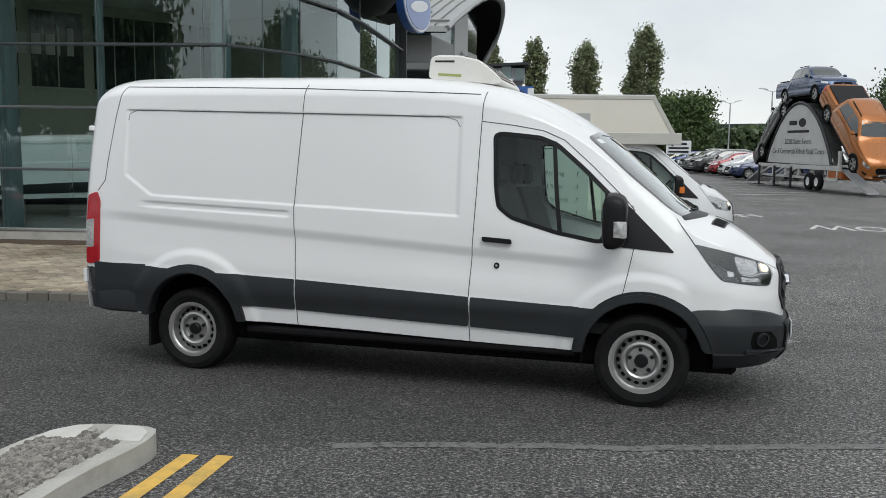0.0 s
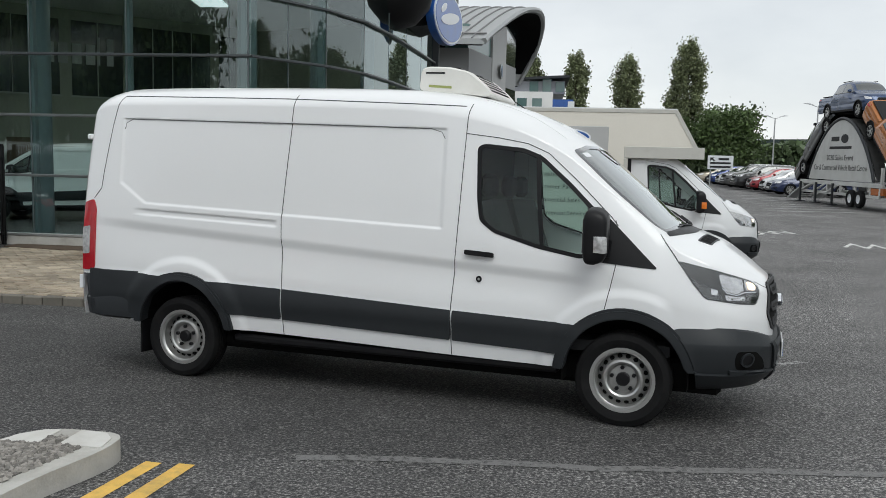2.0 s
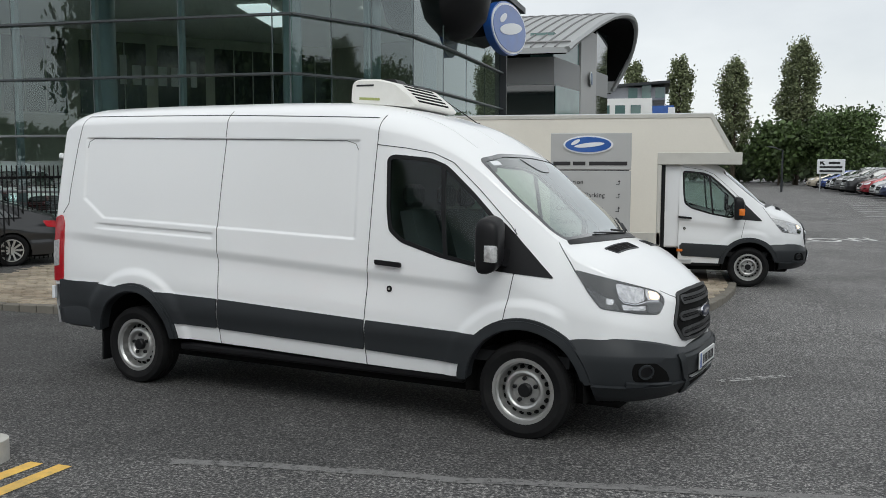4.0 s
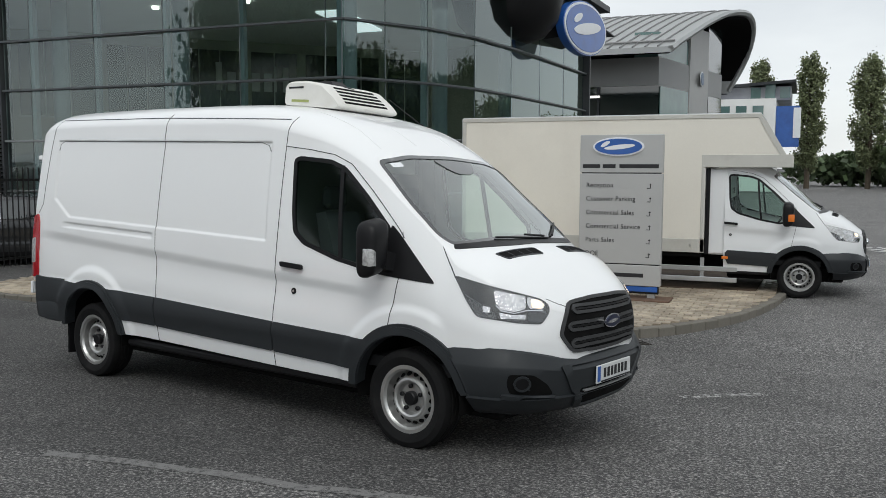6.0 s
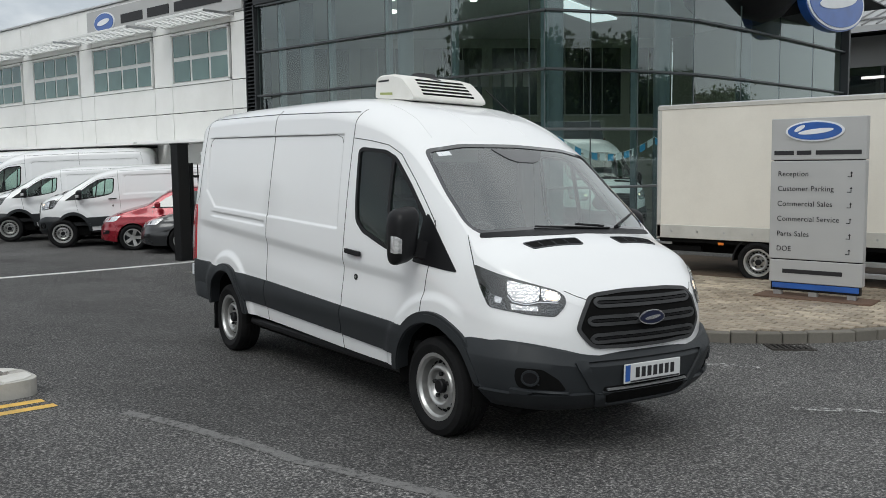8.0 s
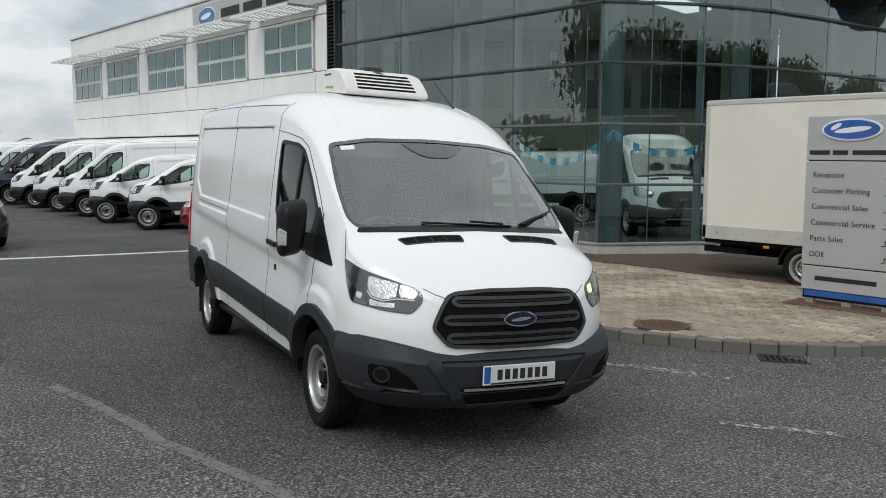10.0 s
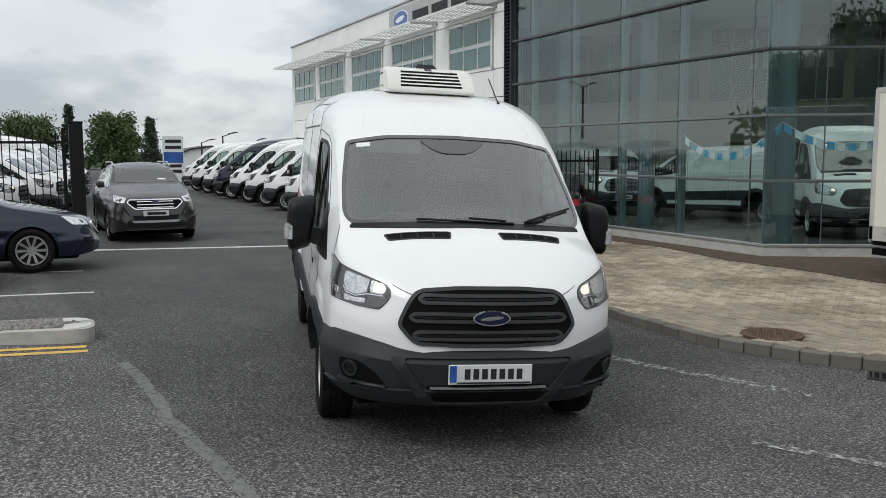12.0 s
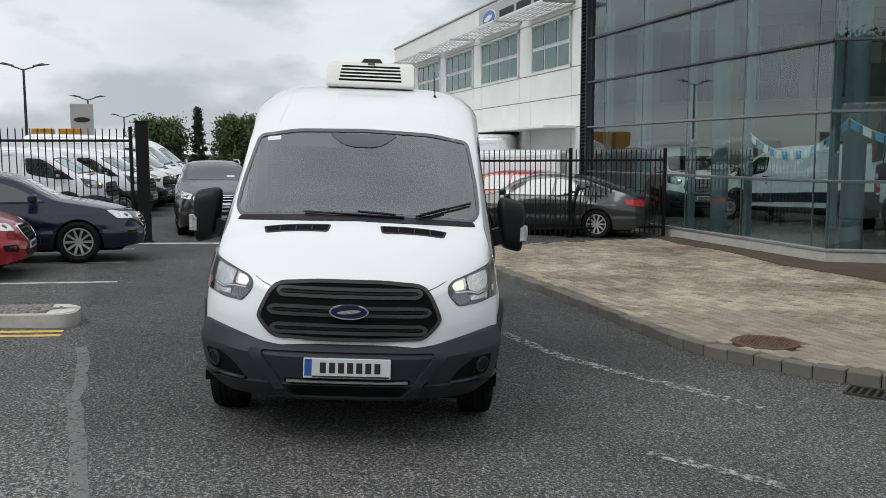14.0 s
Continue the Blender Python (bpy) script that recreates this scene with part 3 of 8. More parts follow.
gx, gy = spread_lines(-24, 14, 0.5, 2500), spread_lines(-6, 30, 0.5, 2500)
g_road = Geo()
g_road.v = [(x, y, gz(x, y)) for x in gx for y in gy]
ny = len(gy)
g_road.f = [(i * ny + j, (i + 1) * ny + j, (i + 1) * ny + j + 1, i * ny + j + 1) for i in range(len(gx) - 1) for j in range(ny - 1)]
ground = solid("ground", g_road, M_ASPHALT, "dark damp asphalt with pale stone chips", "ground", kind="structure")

# ---- vehicles ----
class Shape:
    """The form of a vehicle's skin by a few curves along its length: height and half-width of the middle, shoulder and side."""

    def __init__(self, x0, x1, top, sh_z, sh_y, side, low, crown, knee=1.1, taper=1.6, relief=None):
        self.x0, self.x1 = x0, x1
        self.top, self.sh_z, self.sh_y, self.side, self.low, self.crown = (curve_keys(k) for k in (top, sh_z, sh_y, side, low, crown))
        self.knee, self.taper, self.relief = knee, taper, relief

    def section(self, x, ns, nt):
        zt, zs, ys, w, zb, n = self.top(x), self.sh_z(x), self.sh_y(x), self.side(x), self.low(x), self.crown(x)
        zk = min(self.knee, zb + 0.55 * (zs - zb))
        pts = []
        for i in range(ns):
            z = zb + (zs - zb) * i / ns
            y = w + (ys - w) * max(0.0, (z - zk) / max(1e-3, zs - zk)) ** self.taper
            y -= 0.03 * max(0.0, 1 - (z - zb) / 0.3) ** 2
            if self.relief:
                y += self.relief(x, z)
            pts.append((y, z))
        for i in range(nt + 1):
            a = 0.5 * math.pi * i / nt
            pts.append((ys * max(0.0, math.cos(a)) ** (2 / n), zs + (zt - zs) * math.sin(a) ** (2 / 1.7)))
        return pts

    def skin(self, stations, ns, nt):
        g, m = Geo(), 2 * (ns + nt + 1) - 1
        for x in stations:
            s = self.section(x, ns, nt)
            ring = [(x, -y, z) for y, z in s] + [(x, y, z) for y, z in s[:-1][::-1]]
            g.v += ring
        for i in range(len(stations) - 1):
            g.f += [(i * m + k, (i + 1) * m + k, (i + 1) * m + k + 1, i * m + k + 1) for k in range(m - 1)]
        g.f.append(tuple(range(m)))
        k = (len(stations) - 1) * m
        g.f.append(tuple(range(k + m - 1, k - 1, -1)))
        return g


def stations_of(x0, x1, step, ends=0.25):
    xs, x = [], x0
    while x < x1 - 1e-4:
        xs.append(x)
        near = min(x - x0, x1 - x)
        x += step * (0.35 if near < ends else 1.0)
    return xs + [x1]


def cut(geo, tests):
    """Leave out the faces whose middle passes any of the tests."""
    g = Geo()
    g.v = geo.v
    for f in geo.f:
        c = [sum(geo.v[i][k] for i in f) / len(f) for k in range(3)]
        if len(f) > 20 or not any(t(*c) for t in tests):
            g.f.append(f)
    return g


def both(put, geo, *args):
    """A part and its mirror image on the other side."""
    put(geo, *args)
    put(geo.mirrored(), *args)


def add_wheel(parent, x, y, r, rim_r, width, style, warp=None):
    """A wheel: tyre, rim and what sits in it; its outer face looks along -y when y is negative."""
    s = 1 if y < 0 else -1
    g = Geo()
    hw = width / 2
    prof = [(rim_r, -hw * 0.82), (rim_r + 0.02, -hw * 0.96), (r * 0.85, -hw * 1.09), (r * 0.965, -hw * 0.95), (r, -hw * 0.7)]
    for k in (-0.4, -0.05, 0.3):
        prof += [(r, hw * (k - 0.02)), (r - 0.008, hw * (k + 0.01)), (r - 0.008, hw * (k + 0.09)), (r, hw * (k + 0.12))]
    prof += [(r, hw * 0.7), (r * 0.965, hw * 0.95), (r * 0.85, hw * 1.09), (rim_r + 0.02, hw * 0.96), (rim_r, hw * 0.82)]
    g.lathe(prof, 48, "y")
    at = Matrix.Translation((x, y, r)) @ (Matrix.Identity(4) if s > 0 else Matrix.Rotation(math.pi, 4, "Z"))
    wheel = part("wheel", Geo().join(g, at), M_RUBBER, parent, "black rubber tyre")
    if style == "steel":
        rp = [(rim_r + 0.012, hw * 0.80), (rim_r + 0.012, hw * 0.92), (rim_r - 0.012, hw * 0.91), (rim_r - 0.019, hw * 0.78), (rim_r - 0.026, hw * 0.72), (rim_r - 0.030, hw * 0.25), (rim_r * 0.84, hw * 0.08), (rim_r * 0.79, hw * 0.16), (rim_r * 0.71, hw * 0.42), (rim_r * 0.64, hw * 0.62), (rim_r * 0.57, hw * 0.66), (rim_r * 0.51, hw * 0.58), (rim_r * 0.47, hw * 0.36), (rim_r * 0.44, hw * 0.30), (rim_r * 0.26, hw * 0.32), (0.001, hw * 0.32)]
        rim = part("rim", Geo().join(Geo().lathe(rp, 48, "y"), at), M_STEEL, wheel, "silver pressed steel rim")
        holes, nuts = Geo(), Geo()
        for i in range(18):
            a = 2 * math.pi * i / 18
            q = rim_r * 0.745
            holes.join(Geo().lathe([(0.0001, 0.006), (0.0175, 0.006), (0.0190, -0.02)], 12, "y"), at @ Matrix.Rotation(-a, 4, "Y") @ Matrix.Translation((q, -hw * 0.325, 0)) @ Matrix.Rotation(radians(42), 4, "Z"))
        for i in range(5):
            a = 2 * math.pi * i / 5 + 0.4
            nuts.join(Geo().cyl(0.0155, 0, 0.026, "y", seg=6, b=0.003), at @ Matrix.Translation((rim_r * 0.375 * math.cos(a), -hw * 0.31, rim_r * 0.375 * math.sin(a))))
        # near-black discs paint the shade in the vent holes
        tagged(part("vent_ring", holes, M_UNDER, wheel), kind="stuff")
        tagged(part("nut_ring", nuts, M_BLACK, wheel), kind="stuff")
        part("hub_cap", Geo().join(Geo().lathe([(0.050, hw * 0.30), (0.049, hw * 0.62), (0.042, hw * 0.69), (0.0001, hw * 0.70)], 20, "y"), at), M_BLACK, wheel, "black plastic hub cap")
    else:
        rim = part("rim", Geo().join(Geo().lathe([(rim_r + 0.012, hw * 0.86), (rim_r + 0.014, hw * 0.98), (rim_r - 0.012, hw * 0.98), (rim_r - 0.022, hw * 0.8), (rim_r - 0.03, -hw * 0.2), (0.05, -hw * 0.25), (0.0001, -hw * 0.25)], 40, "y"), at), M_DARKGREY, wheel)
        spokes, k = Geo(), (10 if style == "ten" else 5)
        for i in range(k):
            a = 2 * math.pi * i / k
            wd = 0.016 if style == "ten" else 0.032
            sp = Geo().hull([(0.03, -hw * 0.78, wd), (0.03, -hw * 0.78, -wd), (0.03, -hw * 0.5, wd), (0.03, -hw * 0.5, -wd), (rim_r - 0.008, -hw * 0.95, wd * 1.3), (rim_r - 0.008, -hw * 0.95, -wd * 1.3), (rim_r - 0.008, -hw * 0.65, wd * 1.3), (rim_r - 0.008, -hw * 0.65, -wd * 1.3)])
            spokes.join(sp, at @ Matrix.Rotation(a, 4, "Y"))
        spokes.join(Geo().lathe([(rim_r + 0.008, hw * 0.9), (rim_r + 0.01, hw * 1.0), (rim_r - 0.01, hw * 1.0), (rim_r - 0.014, hw * 0.85)], 40, "y"), at)
        spokes.join(Geo().cyl(0.06, hw * 0.5, hw * 0.82, "y", b=0.01), at)
        part("spokes", spokes, M_STEEL, wheel, "silver alloy spokes")
    return wheel


def van_relief(x, z):
    """Pressings of the panel van's side: the recessed panel, the swage line and the arch bulges."""
    d = 0.0
    zl, zh = 1.425 - 0.04 * (x + 0.87), 2.165 - 0.029 * (x + 0.83)
    if -2.6 < x < 0.62 and z > 1.2:
        lowcut = zl + max(0.0, 0.62 * (-2.25 - x))
        d -= 0.013 * sstep(-2.525, -2.505, x) * (1 - sstep(0.478, 0.498, x)) * sstep(lowcut - 0.007, lowcut + 0.007, z) * (1 - sstep(zh - 0.007, zh + 0.005, z))
    if -2.4 < x < -0.9:
        zc = zl - 0.075
        d -= 0.012 * (sstep(zc - 0.030, zc - 0.018, z) - sstep(zc + 0.014, zc + 0.026, z)) * sstep(-2.4, -2.2, x) * (1 - sstep(-0.98, -0.92, x))
    # waist crease, the flare below it and the ledge over the cladding
    zc, zt = 1.158 - 0.062 * (x + 0.9), 0.790 - 0.045 * x
    ends = sstep(-2.9, -2.3, x) * (1 - sstep(1.35, 1.75, x))
    d -= 0.020 * (1 - sstep(zc - 0.01, zc + 0.085, z)) * ends
    d += 0.016 * (1 - sstep(zt + 0.03, zc - 0.02, z)) * ends
    d += 0.014 * (1 - sstep(zt - 0.085, zt + 0.015, z)) * sstep(0.60, 0.70, z) * ends
    for cx, cz in ((1.89, 0.36), (-1.84, 0.40)):
        r = math.hypot(x - cx, z - cz)
        d += 0.020 * (1 - sstep(0.57, 0.65, r)) * (1 - sstep(2.08, 2.24, x))
    return d


VAN_RIGHT = {
    "window": [(0.745, 1.99), (0.80, 2.015), (1.10, 1.985), (1.235, 1.93), (1.46, 1.735), (1.70, 1.50), (1.685, 1.23), (1.56, 1.195), (1.238, 1.255), (0.90, 1.355), (0.79, 1.44), (0.765, 1.60)],
    "triangle": [(1.70, 1.53), (1.78, 1.46), (2.10, 1.145), (2.02, 1.150), (1.62, 1.185), (1.66, 1.3)],
    "seam_slide": [(-0.83, 2.40), (-0.845, 2.16), (-0.895, 1.44), (-0.875, 0.80), (-0.865, 0.44)],
    "seam_door": [(0.66, 2.32), (0.652, 2.09), (0.63, 1.51), (0.607, 1.08), (0.583, 0.74), (0.597, 0.40)],
    "seam_fender": [(1.79, 1.48), (1.82, 1.38), (1.815, 1.18), (1.80, 1.10), (1.755, 0.88), (1.744, 0.835)],
    "seam_frame": [(0.655, 2.09), (0.90, 2.06), (1.12, 2.02), (1.28, 1.95), (1.50, 1.755), (1.76, 1.50), (1.81, 1.44)],
    "seam_rear": [(-2.57, 2.42), (-2.63, 2.16), (-2.70, 1.75), (-2.72, 1.60), (-2.80, 1.51)],
    "clad_mid": [(-1.63, 0.843), (-0.885, 0.822), (-0.885, 0.575), (-1.39, 0.583), (-1.44, 0.66)],
    "clad_slide": [(-0.868, 0.822), (0.585, 0.756), (0.585, 0.53), (-0.868, 0.574)],
    "clad_door": [(0.602, 0.755), (1.56, 0.720), (1.46, 0.62), (1.41, 0.50), (0.602, 0.528)],
    "clad_rear": [(-2.82, 0.892), (-2.02, 0.858), (-2.18, 0.74), (-2.30, 0.50), (-2.82, 0.50)],
    "tail": [(-2.90, 1.47), (-2.80, 1.50), (-2.765, 1.42), (-2.775, 0.90), (-2.80, 0.875), (-2.92, 0.87)],
}


def make_van(name, label, group, m, paint_mat, fine=False, fridge=False, cab_only=False, squash=None, steel=True, plate=True, indicator=None):
    """A large panel van (or only its cab, for a lorry), heading along +x, standing on z = 0."""
    van = thing(name, label, "van", group, m)
    x_back = 0.70 if cab_only else -2.97
    sh = Shape(x_back, 2.878,
               top=[(-2.97, 2.28), (-2.95, 2.38), (-2.90, 2.46), (-2.80, 2.52), (-2.6, 2.54), (-1.0, 2.51), (0.1, 2.475), (0.56, 2.425), (1.04, 2.295), (1.44, 2.075), (1.85, 1.735), (2.22, 1.425), (2.32, 1.395), (2.47, 1.34), (2.63, 1.235), (2.76, 1.13), (2.84, 1.055), (2.878, 0.96)],
               sh_z=[(-2.97, 2.10), (-2.85, 2.27), (-2.6, 2.32), (0.1, 2.26), (0.65, 2.19), (1.0, 2.11), (1.36, 1.955), (1.7, 1.70), (2.10, 1.385), (2.22, 1.27), (2.45, 1.17), (2.6, 1.09), (2.75, 1.01), (2.84, 0.95), (2.878, 0.84)],
               sh_y=[(-2.97, 0.80), (-2.85, 0.88), (-2.6, 0.915), (0.65, 0.92), (1.36, 0.87), (2.10, 0.878), (2.24, 0.905), (2.43, 0.885), (2.6, 0.775), (2.75, 0.63), (2.84, 0.49), (2.878, 0.36)],
               side=[(-2.97, 0.93), (-2.90, 0.985), (-2.6, 1.005), (1.5, 1.005), (2.1, 0.99), (2.43, 0.958), (2.6, 0.865), (2.72, 0.745), (2.80, 0.63), (2.84, 0.55), (2.878, 0.42)],
               low=[(-2.97, 0.46), (-1.2, 0.45), (1.4, 0.40), (2.3, 0.44), (2.878, 0.55)],
               crown=[(-2.97, 2.8), (0.2, 4.8), (0.9, 3.8), (1.44, 2.5), (2.2, 2.3), (2.878, 2.6)], relief=van_relief)
    sq = squash or (lambda x, y, z: (x, y, z))
    full = sh.skin(stations_of(x_back, 2.878, 0.014), 216, 28) if fine else sh.skin(stations_of(x_back, 2.878, 0.04), 48, 20)
    tree = BVHTree.FromPolygons(full.v, full.f)
    R = VAN_RIGHT
    win = rounded(R["window"], 0.035, 3)
    screen = [(-0.795, 1.98), (-0.5, 2.03), (0.0, 2.045), (0.5, 2.03), (0.795, 1.98), (0.845, 1.66), (0.855, 1.46), (0.80, 1.395), (0.5, 1.415), (0.0, 1.432), (-0.5, 1.415), (-0.80, 1.395), (-0.855, 1.46), (-0.845, 1.66)]
    screen = rounded(screen, 0.05, 3)
    win_in, screen_in = grown(win, -0.030), grown(screen, -0.024)
    win_cut, screen_cut = grown(win, -0.012), grown(screen, -0.010)
    arches = ((1.89, 0.36), (-1.84, 0.40))
    tests = [lambda x, y, z: abs(y) > 0.7 and inside(win_cut, x, z) and z > 1.15,
             lambda x, y, z: x > 1.35 and z > 1.38 and inside(screen_cut, y, z)]
    tests.append(lambda x, y, z: x < -2.40 and z < 0.84)
    tests += [lambda x, y, z, cx=cx, cz=cz: abs(y) > 0.72 and math.hypot(x - cx, z - cz) < 0.445 for cx, cz in arches]

    def put(pname, geo, material, parent=van, plabel="", angle=35.0):
        return part(pname, geo.warp(sq), material, parent, plabel, angle=angle)

    def pair(pname, geo, material, parent=van, plabel=""):
        other = geo.mirrored()
        return put(pname, geo, material, parent, plabel), put(pname, other, material, parent, plabel)

    body = put("body", cut(full, tests), paint_mat, angle=50)
    # glazing
    put("windscreen_surround", patch(tree, "front", screen, 0.003, 0.015, screen_in, 0.045), M_BAND)
    ws = put("windscreen", patch(tree, "front", grown(screen_in, 0.006), -0.002, 0.004), M_SCREEN, plabel="tinted windscreen reflecting the sky")
    ws.visible_shadow = False
    for side in ("right", "left"):
        put("window_frame", patch(tree, side, win, 0.003, 0.02, win_in, 0.05), M_BLACK)
        g = put("side_window", patch(tree, side, grown(win_in, 0.004), -0.008, 0.004), M_SIDEGLASS, plabel="tinted cab side window")
        g.visible_shadow = False
        put("window_bar", ribbon(tree, side, [(1.205, 1.94), (1.235, 1.6), (1.275, 1.26)], 0.03, 0.004, 0.05, 0.02), M_BLACK)
        put("mirror_triangle", patch(tree, side, rounded(R["triangle"], 0.02, 2), 0.006, 0.014, None, 0.05), M_BLACK)
        for key in ("seam_fender", "seam_frame", "seam_door") + (() if cab_only else ("seam_slide", "seam_rear")):
            put("panel_gap", ribbon(tree, side, R[key], 0.0058, 0.0022, 0.022, 0.005), M_SEAM)
        for key in ("clad_door",) + (() if cab_only else ("clad_mid", "clad_slide", "clad_rear")):
            put("side_cladding", patch(tree, side, rounded(R[key], 0.012, 2), 0.016, 0.03, None, 0.035 if fine else 0.08), M_TRIM)
        for cx, cz in arches[:1] if cab_only else arches:
            ring = arc(cx, cz, 0.506, -4, 184, 30) + arc(cx, cz, 0.425, 184, -4, 30)
            lip = put("wheel_arch_trim", patch(tree, side, ring, 0.024, 0.09, None, 0.05), M_TRIM)
            put("arch_lip", patch(tree, side, arc(cx, cz, 0.486, -3, 183, 30) + arc(cx, cz, 0.432, 183, -3, 30), 0.035, 0.03, None, 0.05), M_TRIM, lip)
        put("door_handle", patch(tree, side, rounded([(0.69, 1.222), (0.915, 1.207), (0.92, 1.170), (0.695, 1.185)], 0.012, 3), 0.034, 0.022, None, 0.03), M_BLACK)
        put("handle_recess", patch(tree, side, ellipse(0.805, 1.193, 0.055, 0.045, 20), 0.0015, 0.004, None, 0.03), paint_mat)
        lk = put("door_lock", patch(tree, side, ellipse(0.80, 1.004, 0.022, 0.024, 18), 0.008, 0.012, None, 0.02), M_BLACK)
        put("lock_face", patch(tree, side, ellipse(0.80, 1.004, 0.009, 0.010, 12), 0.010, 0.006, None, 0.02), M_STEEL, lk)
        if not cab_only:
            put("gutter_line", ribbon(tree, side, [(-2.57, 2.415), (-0.89, 2.368), (0.62, 2.30)], 0.007, 0.002, 0.04, 0.004), M_SEAM)
            # shade along the panel's upper fold, drawn as a grey line
            put("rail_line", ribbon(tree, side, [(-2.51, 2.12), (-2.50, 2.175), (-2.43, 2.207), (-0.83, 2.166), (0.36, 2.128), (0.45, 2.10), (0.48, 2.05)], 0.006, 0.002, 0.03, 0.004), M_FOLDSHADE)
            tl = put("tail_lamp", patch(tree, side, rounded(R["tail"], 0.02, 2), 0.012, 0.05, None, 0.05), M_RED, plabel="tall red tail lamp")
            put("reversing_lens", patch(tree, side, rounded([(-2.91, 1.25), (-2.825, 1.265), (-2.830, 1.02), (-2.91, 1.01)], 0.012, 2), 0.016, 0.012), M_CLEARLENS, tl, "clear ribbed lower lens")
    # front corner lamps
    lamp = [((2.244 - 0.941) / 1.41421, 1.213), (1.10, 1.165), (1.30, 1.115), (1.47, 1.072), (1.525, 1.035), (1.53, 0.985), (1.47, 0.912), (1.30, 0.922), (1.045, 0.958), (0.985, 1.06)]
    lamp = rounded(lamp, 0.025, 3)
    lens_poly = rounded([(1.375, 1.085), (1.465, 1.062), (1.497, 1.035), (1.478, 1.003), (1.39, 1.010), (1.372, 1.045)], 0.012, 3)
    main_poly = rounded([(1.16, 1.128), (1.366, 1.087), (1.364, 1.010), (1.285, 0.990), (1.20, 1.006), (1.16, 1.06)], 0.018, 3)
    low_poly = rounded([(1.185, 0.988), (1.27, 0.972), (1.36, 0.974), (1.36, 0.944), (1.195, 0.950)], 0.006, 2)
    side_poly = rounded([(1.085, 1.03), (1.135, 1.02), (1.125, 0.985), (1.085, 0.99)], 0.008, 2)
    for flip in (False, True):
        f = (lambda g: g.mirrored()) if flip else (lambda g: g)
        h = put("headlamp", f(patch(tree, "corner", lamp, 0.004, 0.03, None, 0.05)), M_CLEARLENS if cab_only else M_LAMPDARK, plabel="clear headlamp" if cab_only else "smoked headlamp with clear lens")
        put("reflector", f(patch(tree, "corner", lens_poly, 0.007, 0.012, None, 0.03)), M_REFLECT, h)
        put("main_reflector", f(patch(tree, "corner", main_poly, 0.007, 0.012, None, 0.03)), M_REFLECT, h)
        put("lower_reflector", f(patch(tree, "corner", low_poly, 0.007, 0.012, None, 0.03)), M_REFLECT, h)
        put("side_reflector", f(patch(tree, "corner", side_poly, 0.007, 0.012, None, 0.03)), M_REFLECT, h)
        put("indicator_bulb", f(patch(tree, "corner", rounded([(1.40, 1.072), (1.462, 1.058), (1.488, 1.034), (1.472, 1.010), (1.405, 1.016)], 0.012, 3), 0.010, 0.012, None, 0.02)), M_BULB, h, "warm daytime running lamp")
        put("dark_insert", f(patch(tree, "corner", rounded([(0.975, 1.10), (1.06, 1.05), (1.155, 0.985), (1.17, 0.948), (1.055, 0.962), (0.995, 1.05)], 0.012, 2), 0.006, 0.01, None, 0.03)), M_BAND, h)
        put("lower_insert", f(patch(tree, "corner", rounded([(1.375, 0.988), (1.50, 0.995), (1.515, 0.965), (1.465, 0.926), (1.375, 0.932)], 0.012, 2), 0.006, 0.01, None, 0.03)), M_BAND, h)
        put("chrome_strip", f(ribbon(tree, "corner", [(1.165, 1.035), (1.20, 0.998), (1.285, 0.982), (1.37, 1.0), (1.48, 0.996)], 0.006, 0.010, 0.03, 0.008)), M_CHROME, h)
        put("lamp_divider", f(ribbon(tree, "corner", [(1.372, 1.082), (1.368, 1.045), (1.366, 1.008)], 0.008, 0.011, 0.02, 0.01)), M_BAND, h)
        put("lens", f(patch(tree, "corner", grown(lamp, -0.004), 0.016, 0.014, None, 0.05)), M_LAMPGLASS, h).visible_shadow = False
    # front grille
    gr = rounded([(-0.44, 1.055), (-0.2, 1.075), (0.2, 1.075), (0.44, 1.055), (0.50, 1.0), (0.565, 0.86), (0.565, 0.82), (0.47, 0.715), (0.2, 0.70), (-0.2, 0.70), (-0.47, 0.715), (-0.565, 0.82), (-0.565, 0.86), (-0.50, 1.0)], 0.05, 3)
    nose = Geo()
    for i in range(41):
        y = -0.62 + 1.24 * i / 40
        for k in range(15):
            z = 0.66 + 0.45 * k / 14
            nose.v.append((2.895 - 0.10 * (abs(y) / 0.6) ** 2.4 - 0.035 * sstep(0.9, 1.1, z) - 0.25 * max(0, z - 1.04), y, z))
    for i in range(40):
        nose.f += [(i * 15 + k, (i + 1) * 15 + k, (i + 1) * 15 + k + 1, i * 15 + k + 1) for k in range(14)]
    nose.join(full)
    ntree = BVHTree.FromPolygons(nose.v, nose.f)
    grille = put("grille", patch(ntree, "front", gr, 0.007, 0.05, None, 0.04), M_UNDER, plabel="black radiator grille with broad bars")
    put("grille_rim", patch(ntree, "front", gr, 0.012, 0.03, grown(gr, -0.022), 0.04), M_GRILLE, grille)
    for z0, z1, hw in ((1.025, 0.965, 0.42), (0.915, 0.855, 0.475), (0.805, 0.745, 0.455)):
        loop = rounded([(-hw, z0 + 0.003), (hw, z0 + 0.003), (hw + 0.035, (z0 + z1) / 2), (hw, z1 - 0.003), (-hw, z1 - 0.003), (-hw - 0.035, (z0 + z1) / 2)], 0.03, 4)
        put("grille_bar", patch(ntree, "front", loop, 0.016, 0.03, grown(loop, -0.021), 0.04), M_GRILLE, grille)
